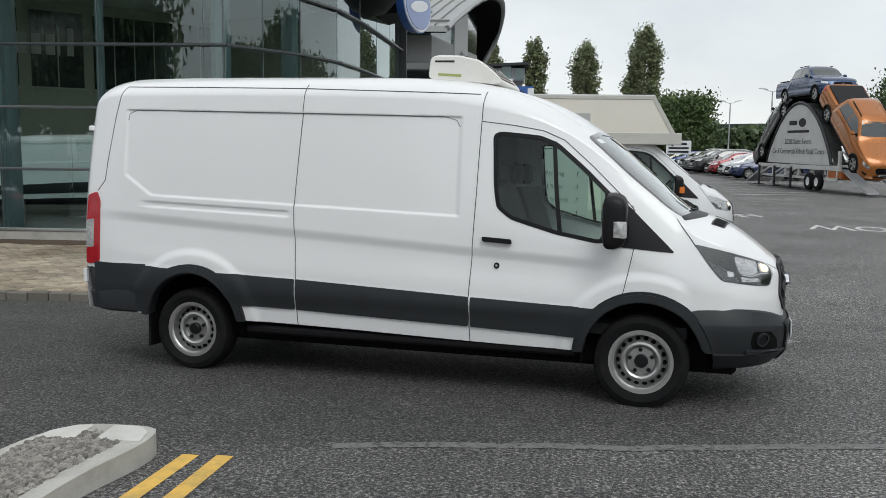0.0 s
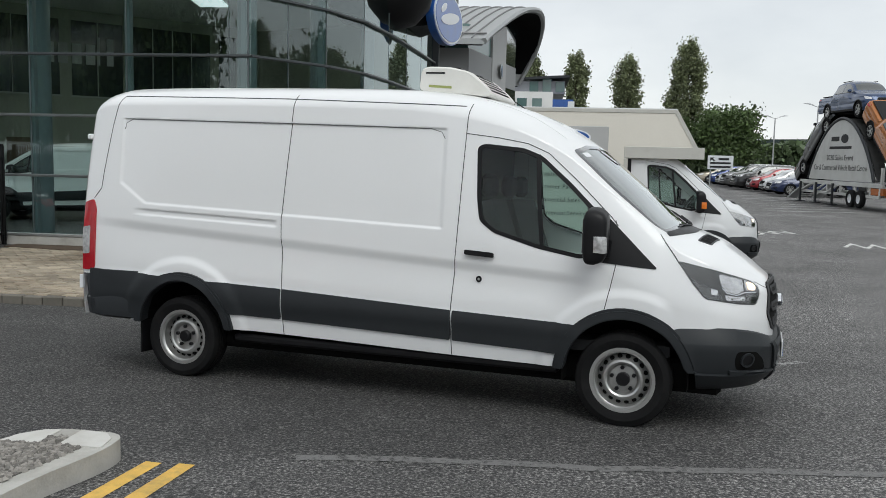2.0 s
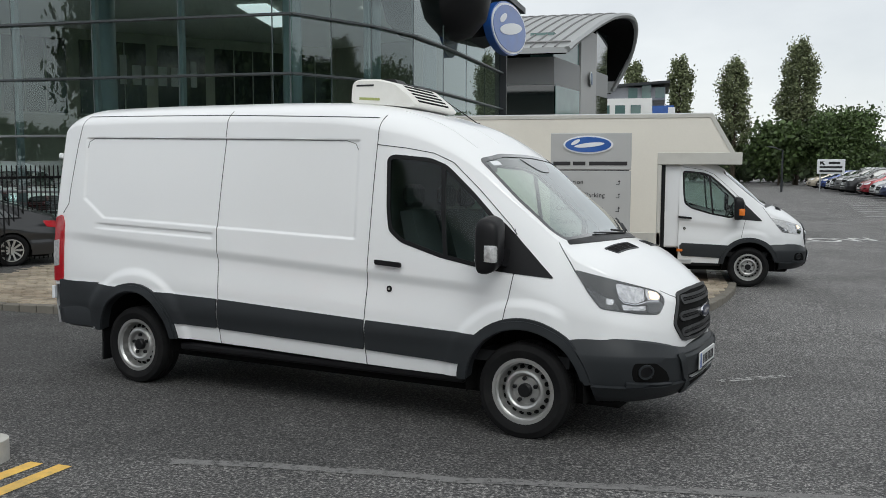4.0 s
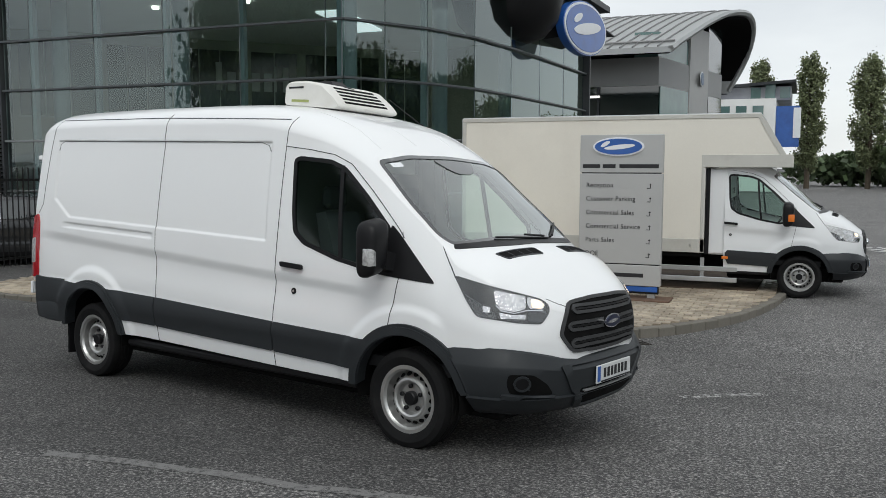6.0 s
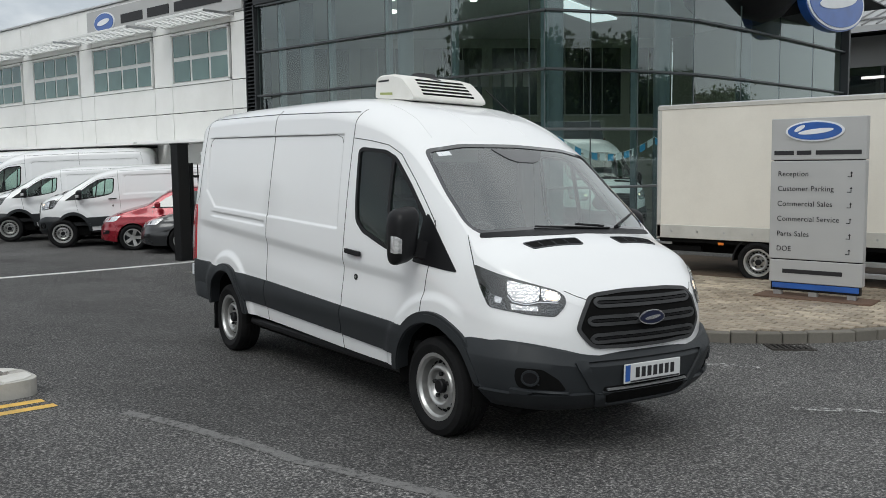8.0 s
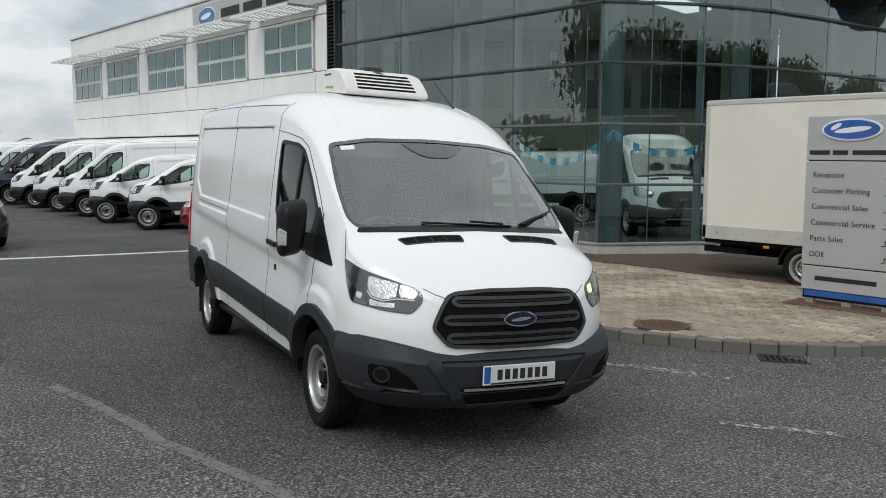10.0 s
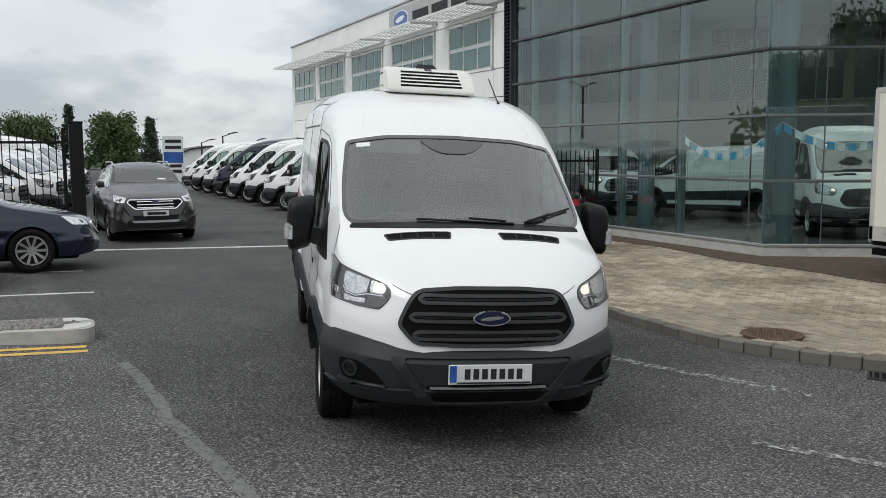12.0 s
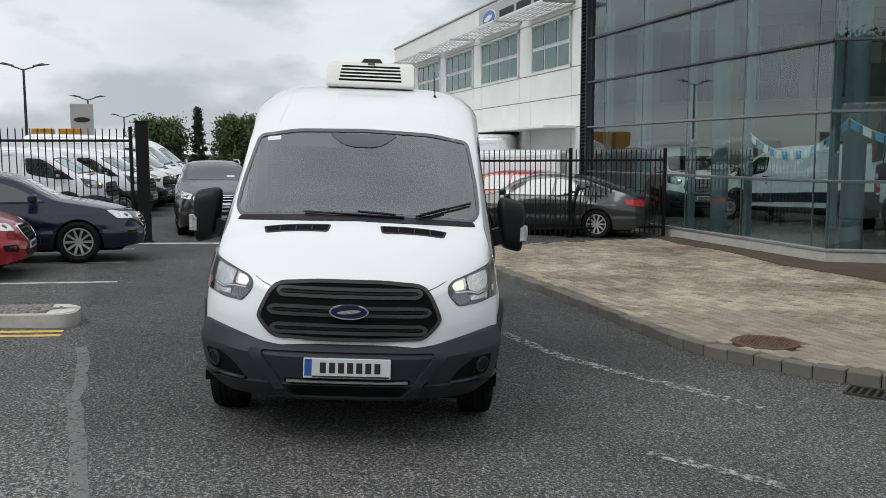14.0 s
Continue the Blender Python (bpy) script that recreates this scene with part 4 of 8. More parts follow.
        put("grille_slat", patch(ntree, "front", [(-hw, (z0 + z1) / 2 + 0.006), (hw, (z0 + z1) / 2 + 0.006), (hw, (z0 + z1) / 2 - 0.006), (-hw, (z0 + z1) / 2 - 0.006)], 0.012, 0.02, None, 0.06), M_BLACK, grille)
    badge = put("badge", patch(ntree, "front", ellipse(0, 0.888, 0.118, 0.046, 36), 0.04, 0.03, None, 0.03), M_CHROME, grille, "oval blue badge with chrome rim")
    put("badge_field", patch(ntree, "front", ellipse(0, 0.888, 0.108, 0.038, 36), 0.044, 0.01, None, 0.03), M_BLUE, badge)
    put("badge_mark", patch(ntree, "front", ellipse(0.0, 0.889, 0.072, 0.011, 24, 0.1), 0.047, 0.006, None, 0.02), M_CHROME, badge)
    # bonnet
    for s in (-1, 1):
        pv = rounded([(2.335, s * 0.61), (2.375, s * 0.16), (2.475, s * 0.175), (2.435, s * 0.585)], 0.02, 2)
        v = put("bonnet_vent", patch(tree, "top", pv, 0.004, 0.012, grown(pv, -0.012), 0.04), M_TRIM)
        put("vent_mesh", patch(tree, "top", grown(pv, -0.011), 0.001, 0.006, None, 0.05), M_UNDER, v)
        for k in range(1, 4):
            y = s * (0.6 - 0.105 * k)
            put("vent_rib", ribbon(tree, "top", [(2.355 + 0.01 * k, y), (2.415 + 0.01 * k, y)], 0.007, 0.004), M_TRIM, v)
        put("bonnet_gap", ribbon(tree, "top", [(2.10, s * 0.875), (2.17, s * 0.90), (2.24, s * 0.925)], 0.004, 0.0012, 0.04, 0.003), M_SEAM)
        put("bonnet_gap", ribbon(tree, "top", [(2.735, s * 0.595), (2.79, s * 0.53), (2.82, s * 0.48)], 0.0032, 0.0012, 0.03, 0.003), M_SEAM)
        put("roof_rib", ribbon(tree, "top", [(0.7, s * 0.62), (1.1, s * 0.63), (1.36, s * 0.66)], 0.014, 0.003, 0.08, 0.006), paint_mat)
        put("roof_rib", ribbon(tree, "top", [(0.7, s * 0.25), (1.1, s * 0.25), (1.36, s * 0.25)], 0.02, 0.002, 0.08, 0.006), paint_mat)
    # wipers on the screen
    for y0, y1, z1, yb in ((-0.02, -0.52, 1.455, 0.42), (0.66, 0.30, 1.43, 0.74)):
        arm = [drape(tree, "front", 0.42 if y0 > 0.5 else 0.26, 1.425, 0.024), drape(tree, "front", 0.0 if y0 < 0.5 else 0.60, 1.438 if y0 < 0.5 else 1.475, 0.026)]
        if y0 < 0.5:
            blade = [drape(tree, "front", -0.36 + 0.085 * i, 1.436 - 0.0022 * i, 0.014) for i in range(9)]
        else:
            blade = [drape(tree, "front", 0.40 + 0.048 * i, 1.424 + 0.0125 * i, 0.014) for i in range(9)]
        w = put("wiper", Geo().tube(arm, 0.009, 6).tube(blade, 0.008, 6), M_BLACK)
    put("scuttle", patch(tree, "front", rounded([(-0.80, 1.405), (-0.4, 1.425), (0, 1.435), (0.4, 1.425), (0.80, 1.405), (0.82, 1.375), (0.4, 1.39), (0, 1.40), (-0.4, 1.39), (-0.82, 1.375)], 0.015, 2), 0.004, 0.01, None, 0.05), M_BLACK)
    put("tax_disc", patch(tree, "front", [(-0.72, 1.965), (-0.62, 1.975), (-0.62, 1.945), (-0.72, 1.935)], -0.002, 0.002), M_SIGNWHITE)
    # door mirrors
    shell, nu, nv = Geo(), 28, 18
    for j in range(nv + 1):
        for i in range(nu):
            u, v = 2 * math.pi * i / nu, math.pi * (j / nv - 0.5)
            cu, su, cv, sv = (math.copysign(abs(q) ** 0.42, q) for q in (math.cos(u), math.sin(u), math.cos(v), math.sin(v)))
            k = 1.0 - 0.16 * max(0.0, cu * cv)
            shell.v.append((1.69 + 0.085 * cu * cv, -1.125 + (0.098 + 0.010 * sv) * su * cv * k + 0.006 * sv, 1.372 + 0.192 * sv * k + 0.02 * su * cv))
    for j in range(nv):
        shell.f += [(j * nu + i, j * nu + (i + 1) % nu, (j + 1) * nu + (i + 1) % nu, (j + 1) * nu + i) for i in range(nu)]
    arm = Geo().hull([(1.64, -0.96, 1.33), (1.78, -0.96, 1.33), (1.64, -0.96, 1.20), (1.78, -0.96, 1.20), (1.64, -1.08, 1.36), (1.74, -1.08, 1.36), (1.64, -1.08, 1.24), (1.74, -1.08, 1.24)])
    ind = Geo().hull([(1.69, -1.225, 1.26), (1.69, -1.225, 1.37), (1.765, -1.238, 1.255), (1.77, -1.238, 1.372), (1.782, -1.215, 1.26), (1.782, -1.215, 1.365), (1.774, -1.185, 1.255), (1.774, -1.185, 1.35), (1.69, -1.18, 1.255), (1.69, -1.18, 1.372), (1.72, -1.243, 1.30), (1.75, -1.245, 1.33)])
    for flip in (False, True):
        f = (lambda g: g.mirrored()) if flip else (lambda g: Geo().join(g))
        d = put("door_mirror", f(Geo().join(shell).join(arm)), M_BLACK, plabel="large black plastic door mirror", angle=40)
        put("indicator", f(ind), indicator or M_CLEARLENS, d)
        put("mirror_glass", f(Geo().box(1.603, 1.607, -1.19, -1.06, 1.25, 1.49, 0.001)), M_CHROME, d)
    # bumpers
    def bumper(x_end, x_tip, w, levels, n):
        g, m = Geo(), 61
        for z, inset, *rest in levels:
            iy = rest[0] if rest else inset * 0.6
            for i in range(m):
                a = math.pi * (i / (m - 1) - 0.5)
                c, s = math.cos(a), math.sin(a)
                xx = x_end + (abs(x_tip - x_end) - inset) * abs(c) ** (2 / n) * (1 if x_tip > x_end else -1)
                g.v.append((xx, (w - iy) * math.copysign(abs(s) ** (2 / n), s), z))
        for k in range(len(levels) - 1):
            g.f += [(k * m + i, k * m + i + 1, (k + 1) * m + i + 1, (k + 1) * m + i) for i in range(m - 1)]
        return g
    fb = bumper(2.19, 2.945, 1.012, [(0.295, 0.36, 0.36), (0.30, 0.18, 0.20), (0.325, 0.105, 0.13), (0.375, 0.055, 0.075), (0.432, 0.012, 0.022), (0.442, 0.03, 0.045), (0.50, 0.018, 0.025), (0.575, 0.004, 0.006), (0.605, 0.0, 0.0), (0.612, 0.004, 0.003), (0.668, 0.045, 0.032), (0.677, 0.062, 0.045), (0.678, 0.16)], 2.8)
    for i, p in enumerate(fb.v):
        x, y, z = p
        if z > 0.55:
            z += 0.085 * sstep(0.40, 0.95, abs(y)) * (z - 0.55) / 0.128
        fb.v[i] = (max(x, 1.89 + math.sqrt(max(0.0, 0.497 ** 2 - (z - 0.36) ** 2))), y, z)
    fb_tree = BVHTree.FromPolygons(fb.v, fb.f)
    bump = put("front_bumper", fb, M_TRIM, plabel="dark grey moulded plastic front bumper", angle=28)
    # flush patch, its near black standing for shade inside the intake
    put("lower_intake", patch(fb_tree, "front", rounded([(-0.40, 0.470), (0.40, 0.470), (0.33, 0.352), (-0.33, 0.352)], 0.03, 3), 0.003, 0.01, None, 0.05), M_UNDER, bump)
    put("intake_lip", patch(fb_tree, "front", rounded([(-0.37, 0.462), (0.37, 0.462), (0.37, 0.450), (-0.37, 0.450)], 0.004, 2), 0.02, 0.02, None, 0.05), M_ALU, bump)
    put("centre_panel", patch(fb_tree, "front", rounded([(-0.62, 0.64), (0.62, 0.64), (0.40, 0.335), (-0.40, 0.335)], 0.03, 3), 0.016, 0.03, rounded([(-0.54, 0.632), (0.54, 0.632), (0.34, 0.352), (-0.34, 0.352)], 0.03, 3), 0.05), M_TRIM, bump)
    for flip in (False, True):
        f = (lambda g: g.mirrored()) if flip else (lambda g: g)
        # no hollow here: a flush near-black patch paints the recess's shade
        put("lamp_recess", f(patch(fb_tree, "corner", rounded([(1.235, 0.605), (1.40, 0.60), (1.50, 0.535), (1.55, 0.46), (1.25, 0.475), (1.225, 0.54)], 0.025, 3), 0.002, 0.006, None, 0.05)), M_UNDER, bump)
        fog = put("front_fog_lamp", f(patch(fb_tree, "corner", ellipse(1.325, 0.545, 0.056, 0.050, 24), 0.016, 0.02, ellipse(1.325, 0.545, 0.044, 0.038, 24), 0.03)), M_TRIM, bump)
        put("blank_cap", f(patch(fb_tree, "corner", ellipse(1.325, 0.545, 0.043, 0.037, 24), 0.010, 0.012, None, 0.03)), M_BLACK, fog)
        put("recess_lip", f(patch(fb_tree, "corner", rounded([(1.20, 0.475), (1.55, 0.45), (1.565, 0.435), (1.20, 0.445)], 0.008, 2), 0.026, 0.03, None, 0.05)), M_TRIM, bump)
    if plate:
        pf = Geo().box(2.944, 2.956, -0.265, 0.265, 0.482, 0.606, 0.004)
        pl = put("number_plate", pf, M_PLATE, bump, "white number plate with blue strip")
        put("plate_strip", Geo().box(2.956, 2.958, -0.258, -0.215, 0.497, 0.60), M_SIGNBLUE, pl)
        for k in range(7):
            y0 = -0.165 + 0.055 * k
            put("plate_bar", Geo().box(2.956, 2.958, y0, y0 + 0.036, 0.515, 0.58), M_INK, pl)
        put("plate_foot", Geo().box(2.956, 2.958, -0.21, 0.255, 0.488, 0.498), M_INK, pl)
    # lower body, wells and floor
    xs0 = 0.75 if cab_only else -2.40
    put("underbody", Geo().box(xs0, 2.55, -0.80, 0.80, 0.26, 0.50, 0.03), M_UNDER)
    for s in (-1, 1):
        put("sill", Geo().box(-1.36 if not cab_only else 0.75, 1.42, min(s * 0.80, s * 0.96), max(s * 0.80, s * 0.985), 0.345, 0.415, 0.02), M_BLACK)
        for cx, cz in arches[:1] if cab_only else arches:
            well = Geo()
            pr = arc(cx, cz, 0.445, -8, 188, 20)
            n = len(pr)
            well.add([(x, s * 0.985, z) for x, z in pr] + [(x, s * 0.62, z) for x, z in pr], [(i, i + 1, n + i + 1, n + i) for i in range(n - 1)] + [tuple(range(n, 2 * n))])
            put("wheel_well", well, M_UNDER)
    if not cab_only:
        rb = bumper(-2.30, -3.02, 1.027, [(0.45, 0.3), (0.455, 0.10), (0.48, 0.02), (0.62, 0.0), (0.64, 0.012), (0.80, 0.0), (0.885, 0.03), (0.89, 0.12), (0.89, 0.35)], 6.0)
        put("rear_bumper", rb, M_TRIM, plabel="dark grey plastic rear bumper", angle=28)
        for s in (-1, 1):
            put("rear_hinge", Geo().box(-2.955, -2.90, min(s * 0.84, s * 0.90), max(s * 0.84, s * 0.90), 2.03, 2.08, 0.01), paint_mat)
        put("step_lamp", Geo().box(-2.965, -2.93, -0.985, -0.95, 0.70, 0.82, 0.004), M_SIGNWHITE)
    # wheels
    for x in ((1.885,) if cab_only else (1.885, -1.865)):
        for y in (-0.875, 0.875):
            add_wheel(van, x, y, 0.343, 0.222, 0.215, "steel")
    if not cab_only:
        for s in (-1, 1):
            put("mudflap", Geo().box(-2.30, -2.28, min(s * 0.78, s * 0.98), max(s * 0.78, s * 0.98), 0.17, 0.50, 0.006), M_BLACK)
    # cab inside
    put("bulkhead", Geo().box(0.70 if cab_only else 0.50, 0.73 if cab_only else 0.53, -0.86, 0.86, 0.5, 2.2), M_BULK)
    put("cab_floor", Geo().box(0.75, 2.2, -0.9, 0.9, 0.52, 0.60), M_INSIDE)
    dash = Geo().prism([(2.16, 1.36), (1.95, 1.36), (1.75, 1.30), (1.72, 1.15), (1.85, 0.9), (2.2, 0.9)], -0.84, 0.84)
    put("dashboard", dash, M_DASH)
    put("roof_lining", Geo().box(0.75, 1.15, -0.78, 0.78, 2.10, 2.12), M_GREYSIGN)
    for sy in (-0.45, 0.12, 0.50):
        seat = put("seat", Geo().box(0.80, 1.30, sy - 0.23, sy + 0.23, 0.92, 1.08, 0.05), M_SEAT)
        put("backrest", Geo().hull([(0.82, sy - 0.22, 1.0), (0.98, sy - 0.22, 1.0), (0.82, sy + 0.22, 1.0), (0.98, sy + 0.22, 1.0), (0.68, sy - 0.19, 1.58), (0.78, sy - 0.19, 1.60), (0.68, sy + 0.19, 1.58), (0.78, sy + 0.19, 1.60)]), M_SEAT, seat)
        put("headrest", Geo().box(0.655, 0.745, sy - 0.13, sy + 0.13, 1.62, 1.80, 0.035), M_SEAT, seat)
    ring = [(1.58 + 0.10 * math.sin(a), -0.44 + 0.19 * math.cos(a), 1.28 + 0.17 * math.sin(a)) for a in [2 * math.pi * i / 28 for i in range(28)]]
    sw = put("steering_wheel", Geo().tube(ring, 0.017, 8, True), M_DASH)
    put("wheel_hub", Geo().box(1.58, 1.64, -0.53, -0.35, 1.22, 1.32, 0.02).tube([(1.62, -0.44, 1.26), (1.82, -0.44, 1.12)], 0.03), M_BLACK, sw)
    put("sun_visor", Geo().box(1.30, 1.32, -0.62, -0.2, 1.9, 2.02, 0.006), M_GREYSIGN)
    put("camera_shroud", patch(tree, "front", rounded([(-0.26, 2.005), (0.26, 2.005), (0.16, 1.93), (0.08, 1.905), (-0.08, 1.905), (-0.16, 1.93)], 0.03, 3), 0.003, 0.003, None, 0.05), M_BAND)
    if fridge:
        put("aerial", Geo().tube([(0.80, 0.55, 2.30), (0.79, 0.55, 2.37)], [0.022, 0.012]).tube([(0.79, 0.55, 2.36), (0.42, 0.55, 2.60)], 0.005, 5), M_BLACK)
    if fridge:
        M_FR = mat("fridge_shell", (0.74, 0.73, 0.69), 0.4, 0, 0.05, 4, dirt=(0.55, 0.52, 0.45), dirt_amount=0.3)
        prof = rounded([(0.05, 2.485), (0.035, 2.51), (0.05, 2.665), (0.10, 2.685), (0.30, 2.675), (0.46, 2.635), (0.60, 2.52), (0.655, 2.455), (0.65, 2.43), (0.60, 2.425)], 0.025, 3)
        shell = Geo()
        rows = ((-0.375, 0.90), (-0.36, 0.97), (-0.335, 1.0), (0.335, 1.0), (0.36, 0.97), (0.375, 0.90))
        n = len(prof)
        for y, k in rows:
            shell.v += [(0.3 + (x - 0.3) * (0.9 + 0.1 * k), y, 2.50 + (z - 2.50) * k) for x, z in prof]
        for i in range(len(rows) - 1):
            shell.f += [(i * n + k, (i + 1) * n + k, (i + 1) * n + (k + 1) % n, i * n + (k + 1) % n) for k in range(n)]
        shell.f += [tuple(range(n))[::-1], tuple((len(rows) - 1) * n + k for k in range(n))]
        st = BVHTree.FromPolygons(shell.v, shell.f)
        unit = put("refrigeration_unit", shell, M_FR, plabel="white roof-mounted refrigeration unit with slatted front", angle=30)
        for k in range(5):
            z = 2.625 - 0.032 * k
            hwk = 0.25 + 0.004 * k
            # shade inside each slot, laid on as a near-black patch
            put("slot", patch(st, "front", [(-hwk, z), (hwk, z), (hwk, z - 0.017), (-hwk, z - 0.017)], 0.002, 0.006, None, 0.06), M_UNDER, unit)
        put("maker_mark", patch(st, "front", [(-0.03, 2.655), (0.03, 2.655), (0.03, 2.634), (-0.03, 2.634)], 0.006, 0.006), M_INK, unit)
        for s, side in ((-1, "right"), (1, "left")):
            put("side_mark", patch(st, side, [(0.09, 2.635), (0.26, 2.63), (0.26, 2.615), (0.09, 2.62)], 0.003, 0.004), M_INK, unit)
            put("side_label", patch(st, side, [(0.12, 2.53), (0.32, 2.515), (0.32, 2.495), (0.12, 2.51)], 0.003, 0.004), mat("olive_label", (0.32, 0.36, 0.12), 0.5), unit)
        for yr in (-0.28, 0.28):
            put("mounting_rail", Geo().box(0.12, 0.56, yr - 0.02, yr + 0.02, 2.40, 2.47), M_BLACK, unit)
        put("cable_cover", Geo().hull([(0.12, -0.10, 2.67), (0.12, 0.10, 2.67), (0.34, -0.10, 2.66), (0.34, 0.10, 2.66), (0.17, -0.07, 2.715), (0.17, 0.07, 2.715), (0.28, -0.07, 2.71), (0.28, 0.07, 2.71)]), M_BLACK, unit)
    return van


def on_ground(x, y, z, heading, slope=-2.4):
    """The pose of a vehicle at a place of the plan, on a road that falls across by slope degrees."""
    return Matrix.Translation((x, y, z)) @ Matrix.Rotation(radians(slope), 4, "X") @ Matrix.Rotation(radians(heading), 4, "Z")


make_van("panel_van", "white panel van with grey cladding and a roof refrigeration unit", "", on_ground(-0.494, 7.650, -0.125, -14.1), M_WHITE, fine=True, fridge=True)

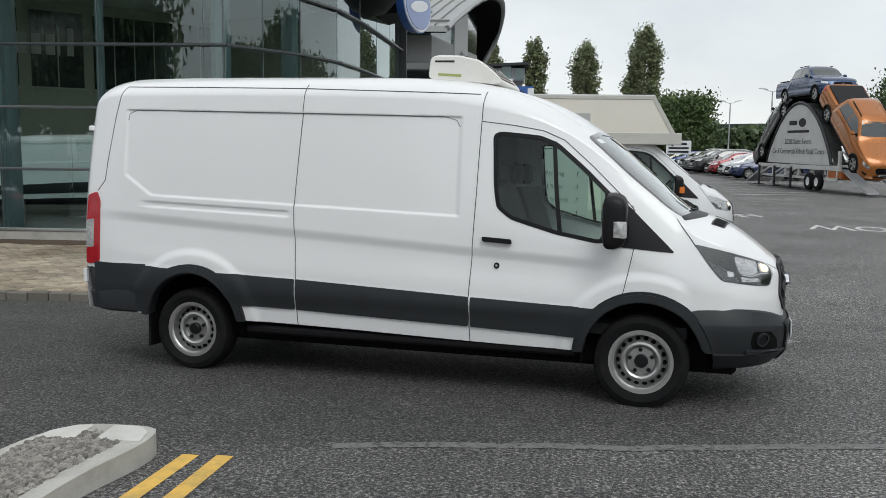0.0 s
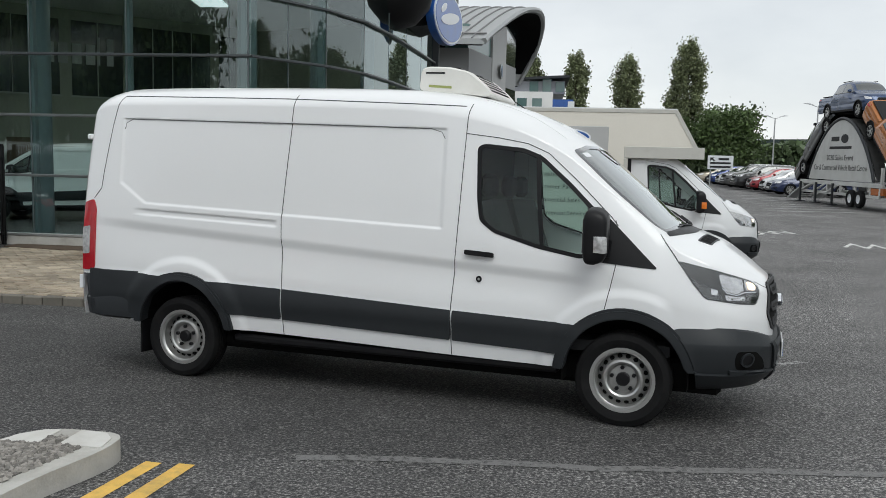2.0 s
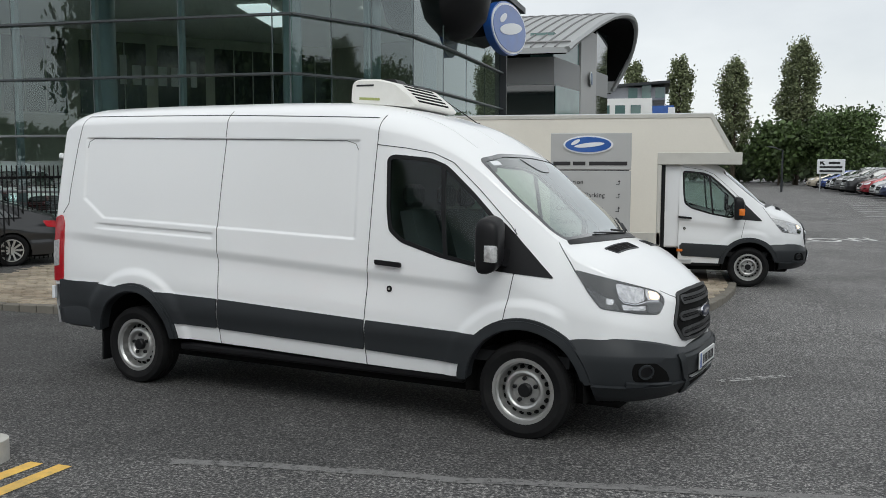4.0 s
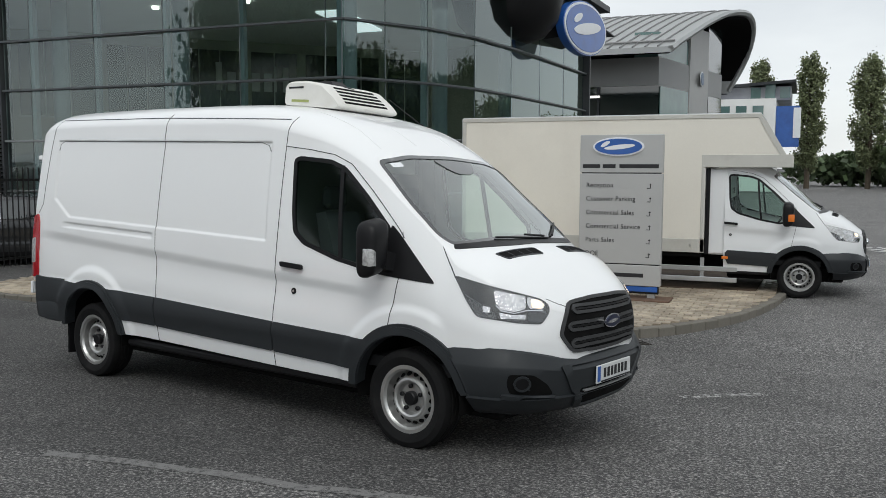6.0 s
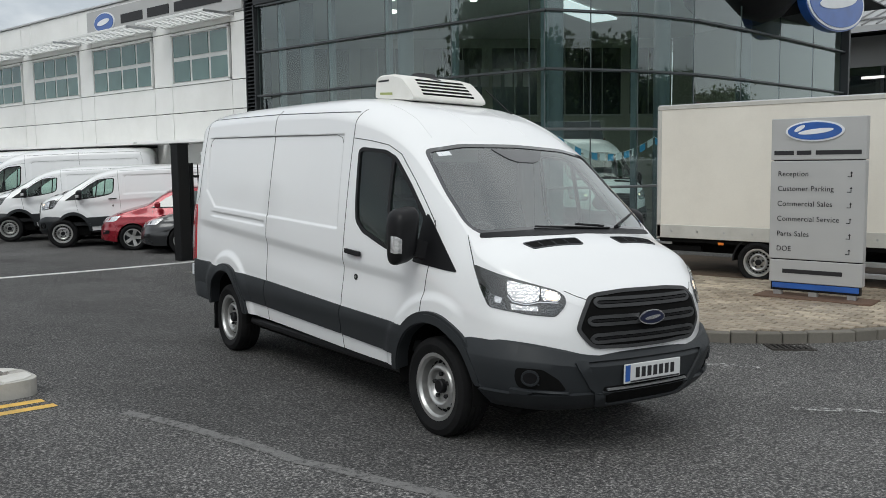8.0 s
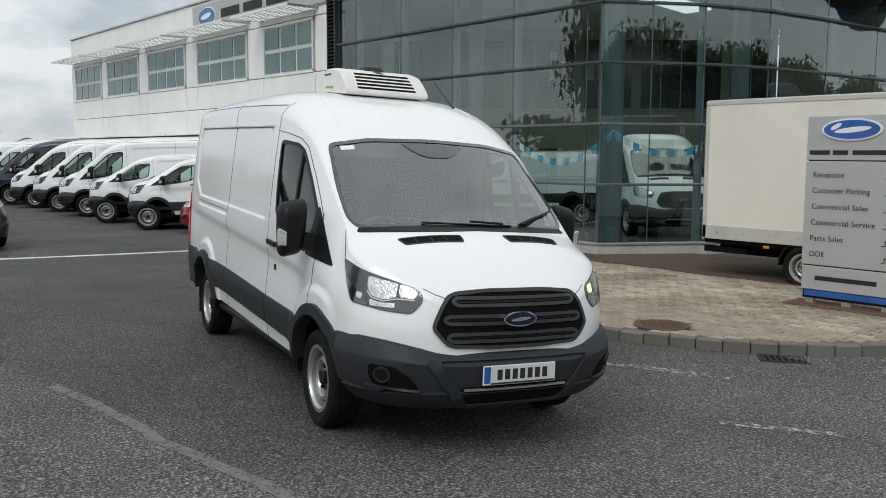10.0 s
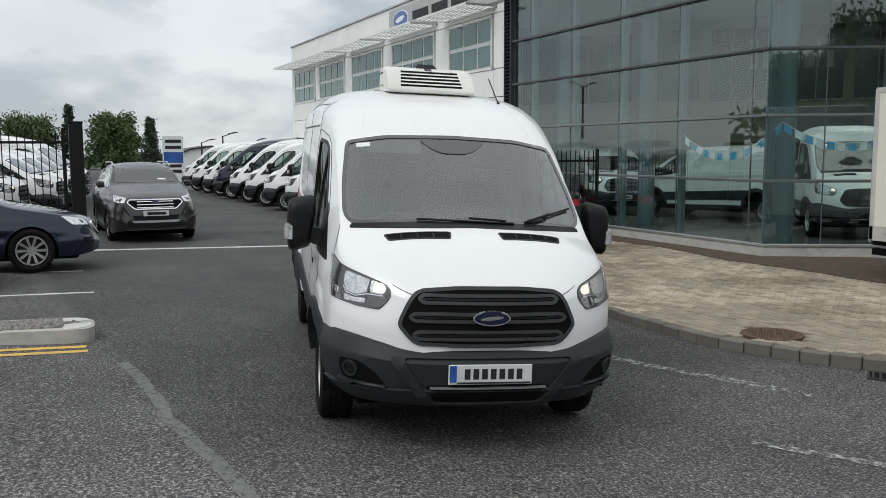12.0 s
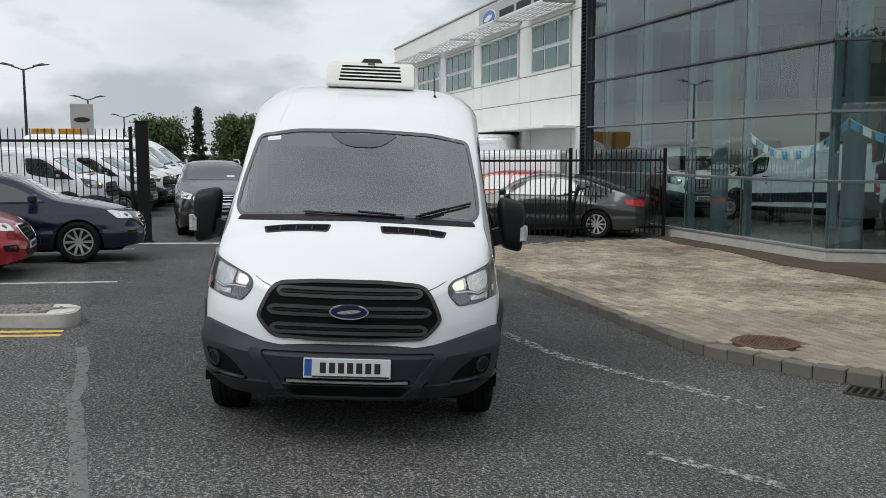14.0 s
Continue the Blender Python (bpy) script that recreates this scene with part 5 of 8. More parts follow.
# ---- cars: body curves by kind ----
CAR_KINDS = {
    "saloon": dict(L=4.86, wheels=(1.46, -1.39), r=0.33, rim=0.215, track=0.80, belt=0.90, style="ten",
                   top=[(-2.43, 0.80), (-2.38, 0.98), (-2.15, 1.07), (-1.5, 1.28), (-0.9, 1.43), (-0.3, 1.475), (0.1, 1.465), (0.5, 1.38), (1.2, 1.02), (1.6, 0.95), (2.1, 0.83), (2.33, 0.74), (2.43, 0.60)],
                   sh_z=[(-2.43, 0.68), (-2.2, 0.94), (-1.7, 1.10), (-0.9, 1.34), (0.0, 1.40), (0.5, 1.29), (1.15, 0.98), (1.5, 0.91), (2.1, 0.77), (2.43, 0.52)],
                   sh_y=[(-2.43, 0.60), (-2.2, 0.72), (-1.6, 0.66), (-0.9, 0.60), (0.0, 0.60), (0.5, 0.62), (1.15, 0.76), (1.5, 0.80), (2.1, 0.72), (2.3, 0.58), (2.43, 0.38)],
                   side=[(-2.43, 0.70), (-2.25, 0.85), (-1.8, 0.915), (1.6, 0.92), (2.1, 0.87), (2.3, 0.75), (2.43, 0.5)],
                   windows=[[(-1.62, 0.97), (-1.0, 1.27), (-0.42, 1.36), (-0.38, 0.95)], [(-0.32, 0.95), (-0.36, 1.365), (0.15, 1.33), (0.55, 1.20), (0.98, 0.97)]],
                   screen=(1.06, 1.40, 0.62, 0.54), rear=(1.13, 1.39, 0.58, 0.5)),
    "hatchback": dict(L=3.97, wheels=(1.22, -1.27), r=0.31, rim=0.20, track=0.75, belt=0.92, style="five",
                      top=[(-1.98, 0.80), (-1.95, 1.05), (-1.82, 1.22), (-1.55, 1.42), (-0.9, 1.49), (-0.2, 1.495), (0.3, 1.43), (0.95, 1.07), (1.3, 0.98), (1.7, 0.84), (1.9, 0.72), (1.985, 0.58)],
                      sh_z=[(-1.98, 0.70), (-1.85, 1.0), (-1.5, 1.32), (-0.6, 1.40), (0.0, 1.41), (0.35, 1.33), (0.92, 1.02), (1.25, 0.93), (1.7, 0.77), (1.985, 0.5)],
                      sh_y=[(-1.98, 0.56), (-1.8, 0.62), (-1.4, 0.56), (0.0, 0.57), (0.35, 0.60), (0.92, 0.73), (1.25, 0.76), (1.7, 0.68), (1.9, 0.52), (1.985, 0.36)],
                      side=[(-1.98, 0.66), (-1.8, 0.82), (-1.3, 0.86), (1.2, 0.865), (1.7, 0.80), (1.9, 0.66), (1.985, 0.46)],
                      windows=[[(-1.45, 1.02), (-1.2, 1.33), (-0.45, 1.38), (-0.42, 0.98)], [(-0.36, 0.98), (-0.40, 1.38), (0.1, 1.36), (0.42, 1.24), (0.78, 1.0)]],
                      screen=(1.09, 1.43, 0.60, 0.50), rear=(1.12, 1.40, 0.54, 0.46)),
    "suv": dict(L=4.52, wheels=(1.38, -1.31), r=0.345, rim=0.225, track=0.79, belt=1.05, style="five",
                top=[(-2.25, 0.85), (-2.22, 1.15), (-2.1, 1.35), (-1.85, 1.60), (-1.2, 1.67), (-0.3, 1.68), (0.3, 1.60), (0.98, 1.23), (1.35, 1.14), (1.85, 1.03), (2.12, 0.92), (2.2, 0.80), (2.26, 0.62)],
                sh_z=[(-2.25, 0.75), (-2.12, 1.15), (-1.8, 1.50), (-0.8, 1.59), (0.0, 1.58), (0.35, 1.50), (0.95, 1.18), (1.3, 1.09), (1.85, 0.95), (2.1, 0.84), (2.26, 0.55)],
                sh_y=[(-2.25, 0.62), (-2.05, 0.70), (-1.7, 0.62), (0.0, 0.63), (0.35, 0.66), (0.95, 0.78), (1.3, 0.82), (1.85, 0.76), (2.12, 0.66), (2.26, 0.50)],
                side=[(-2.25, 0.76), (-2.1, 0.88), (-1.6, 0.92), (1.5, 0.92), (1.95, 0.87), (2.15, 0.78), (2.26, 0.62)],
                windows=[[(-1.75, 1.16), (-1.5, 1.48), (-0.5, 1.55), (-0.47, 1.12)], [(-0.41, 1.12), (-0.44, 1.55), (0.1, 1.53), (0.42, 1.40), (0.86, 1.14)]],
                screen=(1.25, 1.60, 0.66, 0.57), rear=(1.25, 1.55, 0.6, 0.5)),
    "pickup": dict(L=5.36, wheels=(1.75, -1.47), r=0.38, rim=0.235, track=0.80, belt=1.12, style="five",
                   top=[(-2.68, 0.80), (-2.66, 1.12), (-2.55, 1.18), (-1.2, 1.18), (-1.1, 1.35), (-0.92, 1.70), (-0.5, 1.80), (0.2, 1.80), (0.6, 1.72), (1.2, 1.28), (1.5, 1.2), (2.2, 1.12), (2.5, 1.0), (2.6, 0.86), (2.68, 0.66)],
                   sh_z=[(-2.68, 0.76), (-2.6, 1.08), (-1.2, 1.10), (-1.08, 1.25), (-0.88, 1.62), (0.1, 1.71), (0.6, 1.62), (1.15, 1.23), (1.5, 1.14), (2.2, 1.04), (2.5, 0.9), (2.68, 0.6)],
                   sh_y=[(-2.68, 0.78), (-2.5, 0.86), (-1.2, 0.86), (-0.9, 0.68), (0.2, 0.66), (0.6, 0.68), (1.15, 0.80), (1.5, 0.84), (2.2, 0.80), (2.5, 0.70), (2.68, 0.5)],
                   side=[(-2.68, 0.84), (-2.5, 0.92), (1.8, 0.93), (2.3, 0.90), (2.55, 0.80), (2.68, 0.62)],
                   windows=[[(-0.86, 1.22), (-0.72, 1.60), (0.0, 1.66), (0.02, 1.2)], [(0.08, 1.2), (0.06, 1.66), (0.45, 1.62), (0.72, 1.48), (1.05, 1.22)]],
                   screen=(1.31, 1.70, 0.68, 0.60), rear=(1.35, 1.66, 0.58, 0.52)),
}
M_CARGLASS = mat("car_window_glass", (0.016, 0.024, 0.024), 0.04, 0, 0.2, 2, spec=1.0, coat=1.0)


def make_car(kind, label, group, m, paint_mat, fine=True, name="", bumper_mat=None):
    """A car of one of the kinds above, heading along +x, standing on z = 0."""
    k = CAR_KINDS[kind]
    car = thing(name or ("pickup_truck" if kind == "pickup" else "car"), label, "pickup" if kind == "pickup" else "car", group, m)
    h = k["L"] / 2
    low0 = 0.34 if kind == "pickup" else 0.22
    sh = Shape(-h, h, k["top"], k["sh_z"], k["sh_y"], k["side"], [(-h, low0 + 0.1), (-h + 0.3, low0), (h - 0.4, low0), (h, low0 + 0.06)], [(-h, 2.6), (0, 3.0), (h, 2.6)], knee=k["belt"], taper=1.1,
               relief=lambda x, z: -0.02 * math.exp(-((z - k["belt"] * 0.60) / 0.06) ** 2) + 0.012 * math.exp(-((z - k["belt"] * 0.86) / 0.03) ** 2))
    full = sh.skin(stations_of(-h, h, 0.05 if fine else 0.09), 26 if fine else 16, 14 if fine else 9)
    tree = BVHTree.FromPolygons(full.v, full.f)
    r, ra = k["r"], k["r"] + 0.045
    body = part("body", cut(full, [lambda x, y, z, cx=cx: abs(y) > 0.62 and math.hypot(x - cx, z - r) < ra for cx in k["wheels"]]), paint_mat, car, angle=50)
    st = 0.07 if fine else 0.12
    for side in ("right", "left"):
        for w in k["windows"]:
            wr = rounded(w, 0.04, 2)
            part("side_window", patch(tree, side, wr, 0.004, 0.006, None, st), M_CARGLASS, car)
        lo = [(k["windows"][0][0][0], k["windows"][0][0][1]), (k["windows"][1][-1][0], k["windows"][1][-1][1])]
        part("window_strip", ribbon(tree, side, lo, 0.02, 0.008, 0.1), M_BLACK, car)
        for cx in k["wheels"]:
            ring = arc(cx, r, ra + (0.07 if kind == "suv" else 0.03), 0, 180, 18) + arc(cx, r, ra - 0.012, 180, 0, 18)
            part("arch_lip", patch(tree, side, ring, 0.008, 0.06, None, 0.08), M_BLACK if kind in ("suv", "pickup") else paint_mat, car)
        xd = k["windows"][1][0][0] - 0.03
        part("door_gap", ribbon(tree, side, [(xd, k["belt"]), (xd, low0 + 0.1)], 0.008, 0.0015, 0.1, 0.003), M_SEAM, car)
        part("door_gap", ribbon(tree, side, [(k["windows"][1][-1][0] - 0.02, k["belt"] + 0.02), (k["windows"][1][-1][0] - 0.08, low0 + 0.1)], 0.008, 0.0015, 0.1, 0.003), M_SEAM, car)
        for hx in (xd + 0.06, xd - 0.95):
            part("door_handle", patch(tree, side, rounded([(hx, k["belt"] - 0.08), (hx + 0.17, k["belt"] - 0.075), (hx + 0.17, k["belt"] - 0.105), (hx, k["belt"] - 0.11)], 0.012, 2), 0.018, 0.016, None, 0.08), paint_mat, car)
        sill = [(k["wheels"][1] + ra + 0.04, low0 + 0.09), (k["wheels"][0] - ra - 0.04, low0 + 0.09), (k["wheels"][0] - ra - 0.04, low0), (k["wheels"][1] + ra + 0.04, low0)]
        part("sill", patch(tree, side, sill, 0.008, 0.02, None, 0.12), M_BLACK, car)
        tz = k["belt"]
        tail = [(-h + 0.02, tz - 0.02), (-h + 0.42, tz - 0.0), (-h + 0.36, tz - 0.12), (-h + 0.03, tz - 0.17)]
        part("tail_lamp", patch(tree, side, rounded(tail, 0.02, 2), 0.008, 0.02, None, 0.06), M_RED, car)
    z0, z1, y0, y1 = k["screen"]
    part("windscreen", patch(tree, "front", rounded([(-y0, z0), (y0, z0), (y1, z1), (-y1, z1)], 0.06, 3), 0.004, 0.006, None, st), M_CARGLASS, car)
    z0, z1, y0, y1 = k["rear"]
    part("rear_window", patch(tree, "rear", rounded([(-y0, z0), (y0, z0), (y1, z1), (-y1, z1)], 0.06, 3), 0.004, 0.006, None, st), M_CARGLASS, car)
    # face: lamps, grille, lower intake, plate
    zl = k["sh_z"][-2][1] + (0.0 if kind != "suv" else 0.11)
    uo = (h - 0.55 - k["sh_y"][-4][1]) / 1.41421
    lamp = rounded([(uo + 0.02, zl + 0.06), (uo + 0.40, zl - 0.0), (uo + 0.44, zl - 0.10), (uo + 0.12, zl - 0.075)], 0.03, 3)
    gz1 = zl - 0.02 if kind != "saloon" else zl - 0.05
    gr = rounded([(-0.40, gz1), (0.40, gz1), (0.46, gz1 - 0.1), (0.36, gz1 - 0.24), (-0.36, gz1 - 0.24), (-0.46, gz1 - 0.1)], 0.04, 3)
    if kind == "suv":
        gr = rounded([(-0.52, gz1 - 0.01), (0.52, gz1 - 0.01), (0.58, gz1 - 0.08), (0.42, gz1 - 0.22), (-0.42, gz1 - 0.22), (-0.58, gz1 - 0.08)], 0.04, 3)
    for flip in (False, True):
        f = (lambda g: g.mirrored()) if flip else (lambda g: g)
        hl = part("headlamp", f(patch(tree, "corner", lamp, 0.008, 0.02, None, 0.06)), M_REFLECT, car, "clear headlamp")
        part("fog_lamp_pocket", f(patch(tree, "corner", rounded([(uo + 0.20, zl - 0.28), (uo + 0.42, zl - 0.28), (uo + 0.42, zl - 0.38), (uo + 0.22, zl - 0.36)], 0.02, 2), 0.006, 0.02, None, 0.06)), M_BLACK, car)
        mz = k["windows"][1][-1][1] + 0.06
        mx = k["windows"][1][-1][0] - 0.16
        part("door_mirror", f(Geo().box(mx - 0.06, mx + 0.07, -1.03, -0.86, mz - 0.06, mz + 0.08, 0.035)), paint_mat, car)
    grille = part("grille", patch(tree, "front", gr, 0.006, 0.03, None, 0.06), M_UNDER, car)
    part("grille_rim", patch(tree, "front", gr, 0.016, 0.03, grown(gr, -0.022), 0.06), M_CHROME if kind != "pickup" else M_BLACK, grille)
    if fine:
        for i in range(3):
            zz = gz1 - 0.05 - 0.06 * i
            part("grille_bar", patch(tree, "front", [(-0.37, zz), (0.37, zz), (0.37, zz - 0.016), (-0.37, zz - 0.016)], 0.014, 0.02, None, 0.08), M_CHROME if kind in ("suv", "saloon") else M_BLACK, grille)
        part("badge", patch(tree, "front", ellipse(0, gz1 - 0.08, 0.075, 0.03, 20), 0.024, 0.02, None, 0.04), M_BLUE, grille)
    if kind == "suv":
        part("skid_lip", patch(tree, "front", rounded([(-0.50, zl - 0.465), (0.50, zl - 0.465), (0.44, zl - 0.515), (-0.44, zl - 0.515)], 0.015, 2), 0.012, 0.02, None, 0.06), M_ALU, car, "silver skid lip")
        part("lower_cladding", patch(tree, "front", rounded([(-0.60, zl - 0.525), (0.60, zl - 0.525), (0.56, zl - 0.62), (-0.56, zl - 0.62)], 0.015, 2), 0.012, 0.02, None, 0.06), M_BLACK, car)
        part("permit", patch(tree, "front", [(0.26, 1.30), (0.44, 1.295), (0.44, 1.325), (0.26, 1.33)], 0.006, 0.002), M_SIGNWHITE, car)
    part("lower_intake", patch(tree, "front", rounded([(-0.5, zl - 0.36), (0.5, zl - 0.36), (0.4, zl - 0.46), (-0.4, zl - 0.46)], 0.03, 2), 0.006, 0.02, None, 0.08), M_BLACK, car)
    pz = gz1 - 0.30
    xf = drape(tree, "front", 0, pz, 0.01).x
    pl = part("number_plate", Geo().box(xf, xf + 0.012, -0.26, 0.26, pz - 0.055, pz + 0.055, 0.003), M_PLATE, car)
    if fine:
        part("plate_bars", Geo().box(xf + 0.012, xf + 0.014, -0.18, 0.20, pz - 0.03, pz + 0.03), M_INK, pl)
    part("underbody", Geo().box(-h + 0.3, h - 0.3, -0.66, 0.66, low0 - 0.06, low0 + 0.35, 0.03), M_UNDER, car)
    for cx in k["wheels"]:
        for s in (-1, 1):
            add_wheel(car, cx, s * k["track"], r, k["rim"], 0.21, k["style"])
            pr = arc(cx, r, ra - 0.004, -20, 200, 16)
            n = len(pr)
            part("wheel_well", Geo().add([(x, s * (k["track"] + 0.09), z) for x, z in pr] + [(x, s * 0.55, z) for x, z in pr], [(i, i + 1, n + i + 1, n + i) for i in range(n - 1)] + [tuple(range(n, 2 * n))]), M_UNDER, car)
    if kind == "pickup":
        part("bed_cover", Geo().box(-2.5, -1.12, -0.74, 0.74, 1.16, 1.20, 0.02), M_BLACK, car)
        part("roof_rails", Geo().tube([(-0.6, -0.58, 1.79), (0.4, -0.58, 1.79)], 0.02).tube([(-0.6, 0.58, 1.79), (0.4, 0.58, 1.79)], 0.02), M_BLACK, car)
    if kind == "suv":
        for s in (-1, 1):
            part("roof_rail", Geo().tube([(-1.6, s * 0.60, 1.60), (-1.4, s * 0.61, 1.68), (0.0, s * 0.61, 1.69), (0.3, s * 0.62, 1.60)], 0.018), M_ALU, car)
    return car

# ---- pavement and kerb ----
KERB = [(-10.2, 11.06), (-8.5, 11.06), (-6.0, 11.06), (-3.0, 11.05), (-1.0, 11.0), (-0.2, 11.02), (0.51, 11.26), (1.1, 11.55), (1.75, 12.06), (2.22, 12.6), (2.76, 13.55), (3.08, 14.5), (3.28, 15.4), (3.40, 16.4)]
PAVE_Z = -0.19


def smooth_line(pts, step):
    fine = []
    for i in range(len(pts) - 1):
        p0, p1, p2, p3 = (Vector(pts[min(max(j, 0), len(pts) - 1)]) for j in (i - 1, i, i + 1, i + 2))
        for k in range(12):
            t = k / 12
            fine.append(0.5 * ((2 * p1) + (p2 - p0) * t + (2 * p0 - 5 * p1 + 4 * p2 - p3) * t * t + (3 * p1 - p0 - 3 * p2 + p3) * t ** 3))
    fine.append(Vector(pts[-1]))
    out, left = [fine[0]], step
    for a, b in zip(fine, fine[1:]):
        d = (b - a).length
        while d >= left:
            a = a + (b - a) * (left / d)
            out.append(a.copy())
            d, left = (b - a).length, step
        left -= d
    return out


kerb_pts = smooth_line(KERB, 0.29)
pavement_poly = grown([(p.x, p.y) for p in kerb_pts] + [(3.42, 19.1), (-2.9, 19.1), (-4.0, 18.7), (-5.3, 16.9), (-10.2, 16.9)], -0.10)
pavement = solid("pavement", Geo().prism(pavement_poly, -0.6, PAVE_Z - 0.022, "xy"), mat("paving_bed", (0.16, 0.14, 0.115), 0.9, 0, 0.3, 6, 0.5, 80), "bedding sand under the concrete setts", "pavement", kind="structure", smooth=False)

# planting strip along the glass
solid("mulch_strip", Geo().prism([(-10.15, 16.45), (-8.8, 16.2), (-7.2, 16.3), (-5.1, 15.95), (-3.5, 16.1), (-2.2, 16.0), (-0.6, 16.1), (2.9, 16.2), (3.0, 18.9), (-2.9, 18.9), (-4.15, 18.6), (-5.25, 16.92), (-10.15, 16.92)], PAVE_Z - 0.05, PAVE_Z + 0.012, "xy"), mat("bark_mulch", (0.085, 0.058, 0.038), 0.95, 0, 0.4, 7, 1.0, 45, dirt=(0.04, 0.03, 0.02), dirt_amount=0.7), "dark brown mulch strip along the building", "ground", kind="structure", smooth=False)

# kerb stones
kerb = thing("kerb", "low weathered concrete kerb stones along the pavement", "kerb", kind="structure")
for i in range(len(kerb_pts) - 1):
    a, b = kerb_pts[i], kerb_pts[i + 1]
    d = (b - a)
    ln = d.length
    st = Geo().box(0.006, ln - 0.006, 0, 0.13, -0.35, 0.0, 0.012)
    ang = math.atan2(d.y, d.x)
    o = part("kerb_stone", st, M_CONC, kerb)
    o.matrix_world = Matrix.Translation((a.x, a.y, PAVE_Z + 0.006 + 0.006 * math.sin(i * 2.3))) @ Matrix.Rotation(ang, 4, "Z")

# ---- road details ----
def flat_strip(line, width, lift=0.004, step=0.25):
    pts = dense(line, step, False)
    g, n = Geo(), len(pts)
    for i, p in enumerate(pts):
        a, c = Vector(pts[max(i - 1, 0)]), Vector(pts[min(i + 1, n - 1)])
        d = (c - a).normalized()
        q = Vector((-d.y, d.x)) * width / 2
        for s in (1, -1):
            u = Vector(p) + q * s
            g.v.append((u.x, u.y, gz(u.x, u.y) + lift))
    g.f = [(2 * i, 2 * i + 1, 2 * i + 3, 2 * i + 2) for i in range(n - 1)]
    return g


def marking(name, line, width, material, label, lift=0.004, group=""):
    return solid(name, flat_strip(line, width, lift), material, label, "road marking", group, kind="structure", smooth=False)


for x0, x1 in ((-1.745, -1.855), (-1.54, -1.63)):
    marking("yellow_line", [(x0, 4.86), (x1 - 0.01, 3.9), (x1 - 0.1, 0.5)], 0.105, M_YELLOW, "worn yellow double line painted on asphalt", group="double yellow lines")
marking("gate_line", [(-11.05, 5.2), (-10.85, 7.5), (-10.72, 9.4), (-10.6, 12.2)], 0.22, M_LINE, "wide white line across the yard gateway", 0.006)
for x in (-7.6, -5.22, -2.9 - 7.1):
    marking("bay_line", [(x, 5.15), (x - 0.15, 0.6)], 0.10, M_LINE, "white parking bay line", group="bay lines")
marking("worn_line", [(-1.45, 9.38), (-0.15, 9.56), (0.55, 9.85), (1.12, 10.13), (1.75, 10.43)], 0.15, M_WORN, "faded white curved road line", group="faded lines")
marking("worn_line", [(2.60, 8.90), (2.88, 9.10), (3.30, 9.42)], 0.11, M_WORN, "faded white road dash", group="faded lines")
marking("tar_joint", [(-0.95, 5.10), (-0.67, 5.15), (-0.3, 5.19), (0.0, 5.20), (0.3, 5.23), (0.56, 5.235), (0.87, 5.22), (1.15, 5.28), (1.5, 5.31), (1.92, 5.375), (2.25, 5.40), (2.53, 5.43), (3.0, 5.49), (3.7, 5.57), (4.6, 5.7)], 0.10, M_TAR, "smooth tarred joint across the asphalt", 0.003)
# far bay lines before the display trailer
for i in range(9):
    y = 36.5 + 1.9 * i
    marking("far_bay_line", [(9.8 + 0.25 * i, y), (13.6 + 0.2 * i, y + 0.4)], 0.12, M_LINE, "white parking bay line on asphalt", group="far bay lines")
# words on the road
for word, (x, y), rot, size in (("SLOW", (5.2, 24.0), 22, 1.5), ("SLOW", (10.95, 22.35), 168, 1.5)):
    g = text_geo(word, 1.0, 0.002)
    c, s = math.cos(radians(rot)), math.sin(radians(rot))
    vs = []
    for u, w, v in g.v:
        u, v = u * 1.05, v * 1.5
        px, py = x + c * u - s * v, y + s * u + c * v
        vs.append((px, py, gz(px, py) + 0.006 + w * 0.5))
    solid("road_word", Geo().add(vs, g.f), M_LINE, "the word SLOW painted white on the road", "road marking", "road words", kind="structure", smooth=False)

# traffic island
ISL = rounded([(-1.95, 4.95), (-2.44, 4.98), (-2.63, 4.74), (-2.76, 4.15), (-3.25, 1.0), (-2.55, 1.0), (-2.08, 4.19), (-1.94, 4.66)], 0.16, 6)
M_SLAB = mat("white_slab", (0.60, 0.59, 0.56), 0.85, 0, 0.08, 5, 0.4, 70, dirt=(0.4, 0.38, 0.34), dirt_amount=0.4)
island = thing("traffic_island", "low concrete-edged traffic island filled with gravel", "traffic island")
part("rim", Geo().prism(ISL, -0.05, 0.135, "xy"), M_KERBPALE, island, smooth=False)
inner = [(-2.58, 4.68), (-2.36, 4.68), (-2.345, 4.82), (-2.26, 4.82), (-2.25, 4.68), (-2.085, 4.66), (-2.20, 4.19), (-2.68, 1.2), (-3.1, 1.2), (-2.64, 4.15)]
rng = random.Random(4)
part("gravel_bed", Geo().prism(inner, 0.13, 0.139, "xy"), mat("gravel_soil", (0.10, 0.095, 0.085), 0.95, 0, 0.3, 9, 0.6, 80), island, smooth=False)
stones, made = Geo(), 0
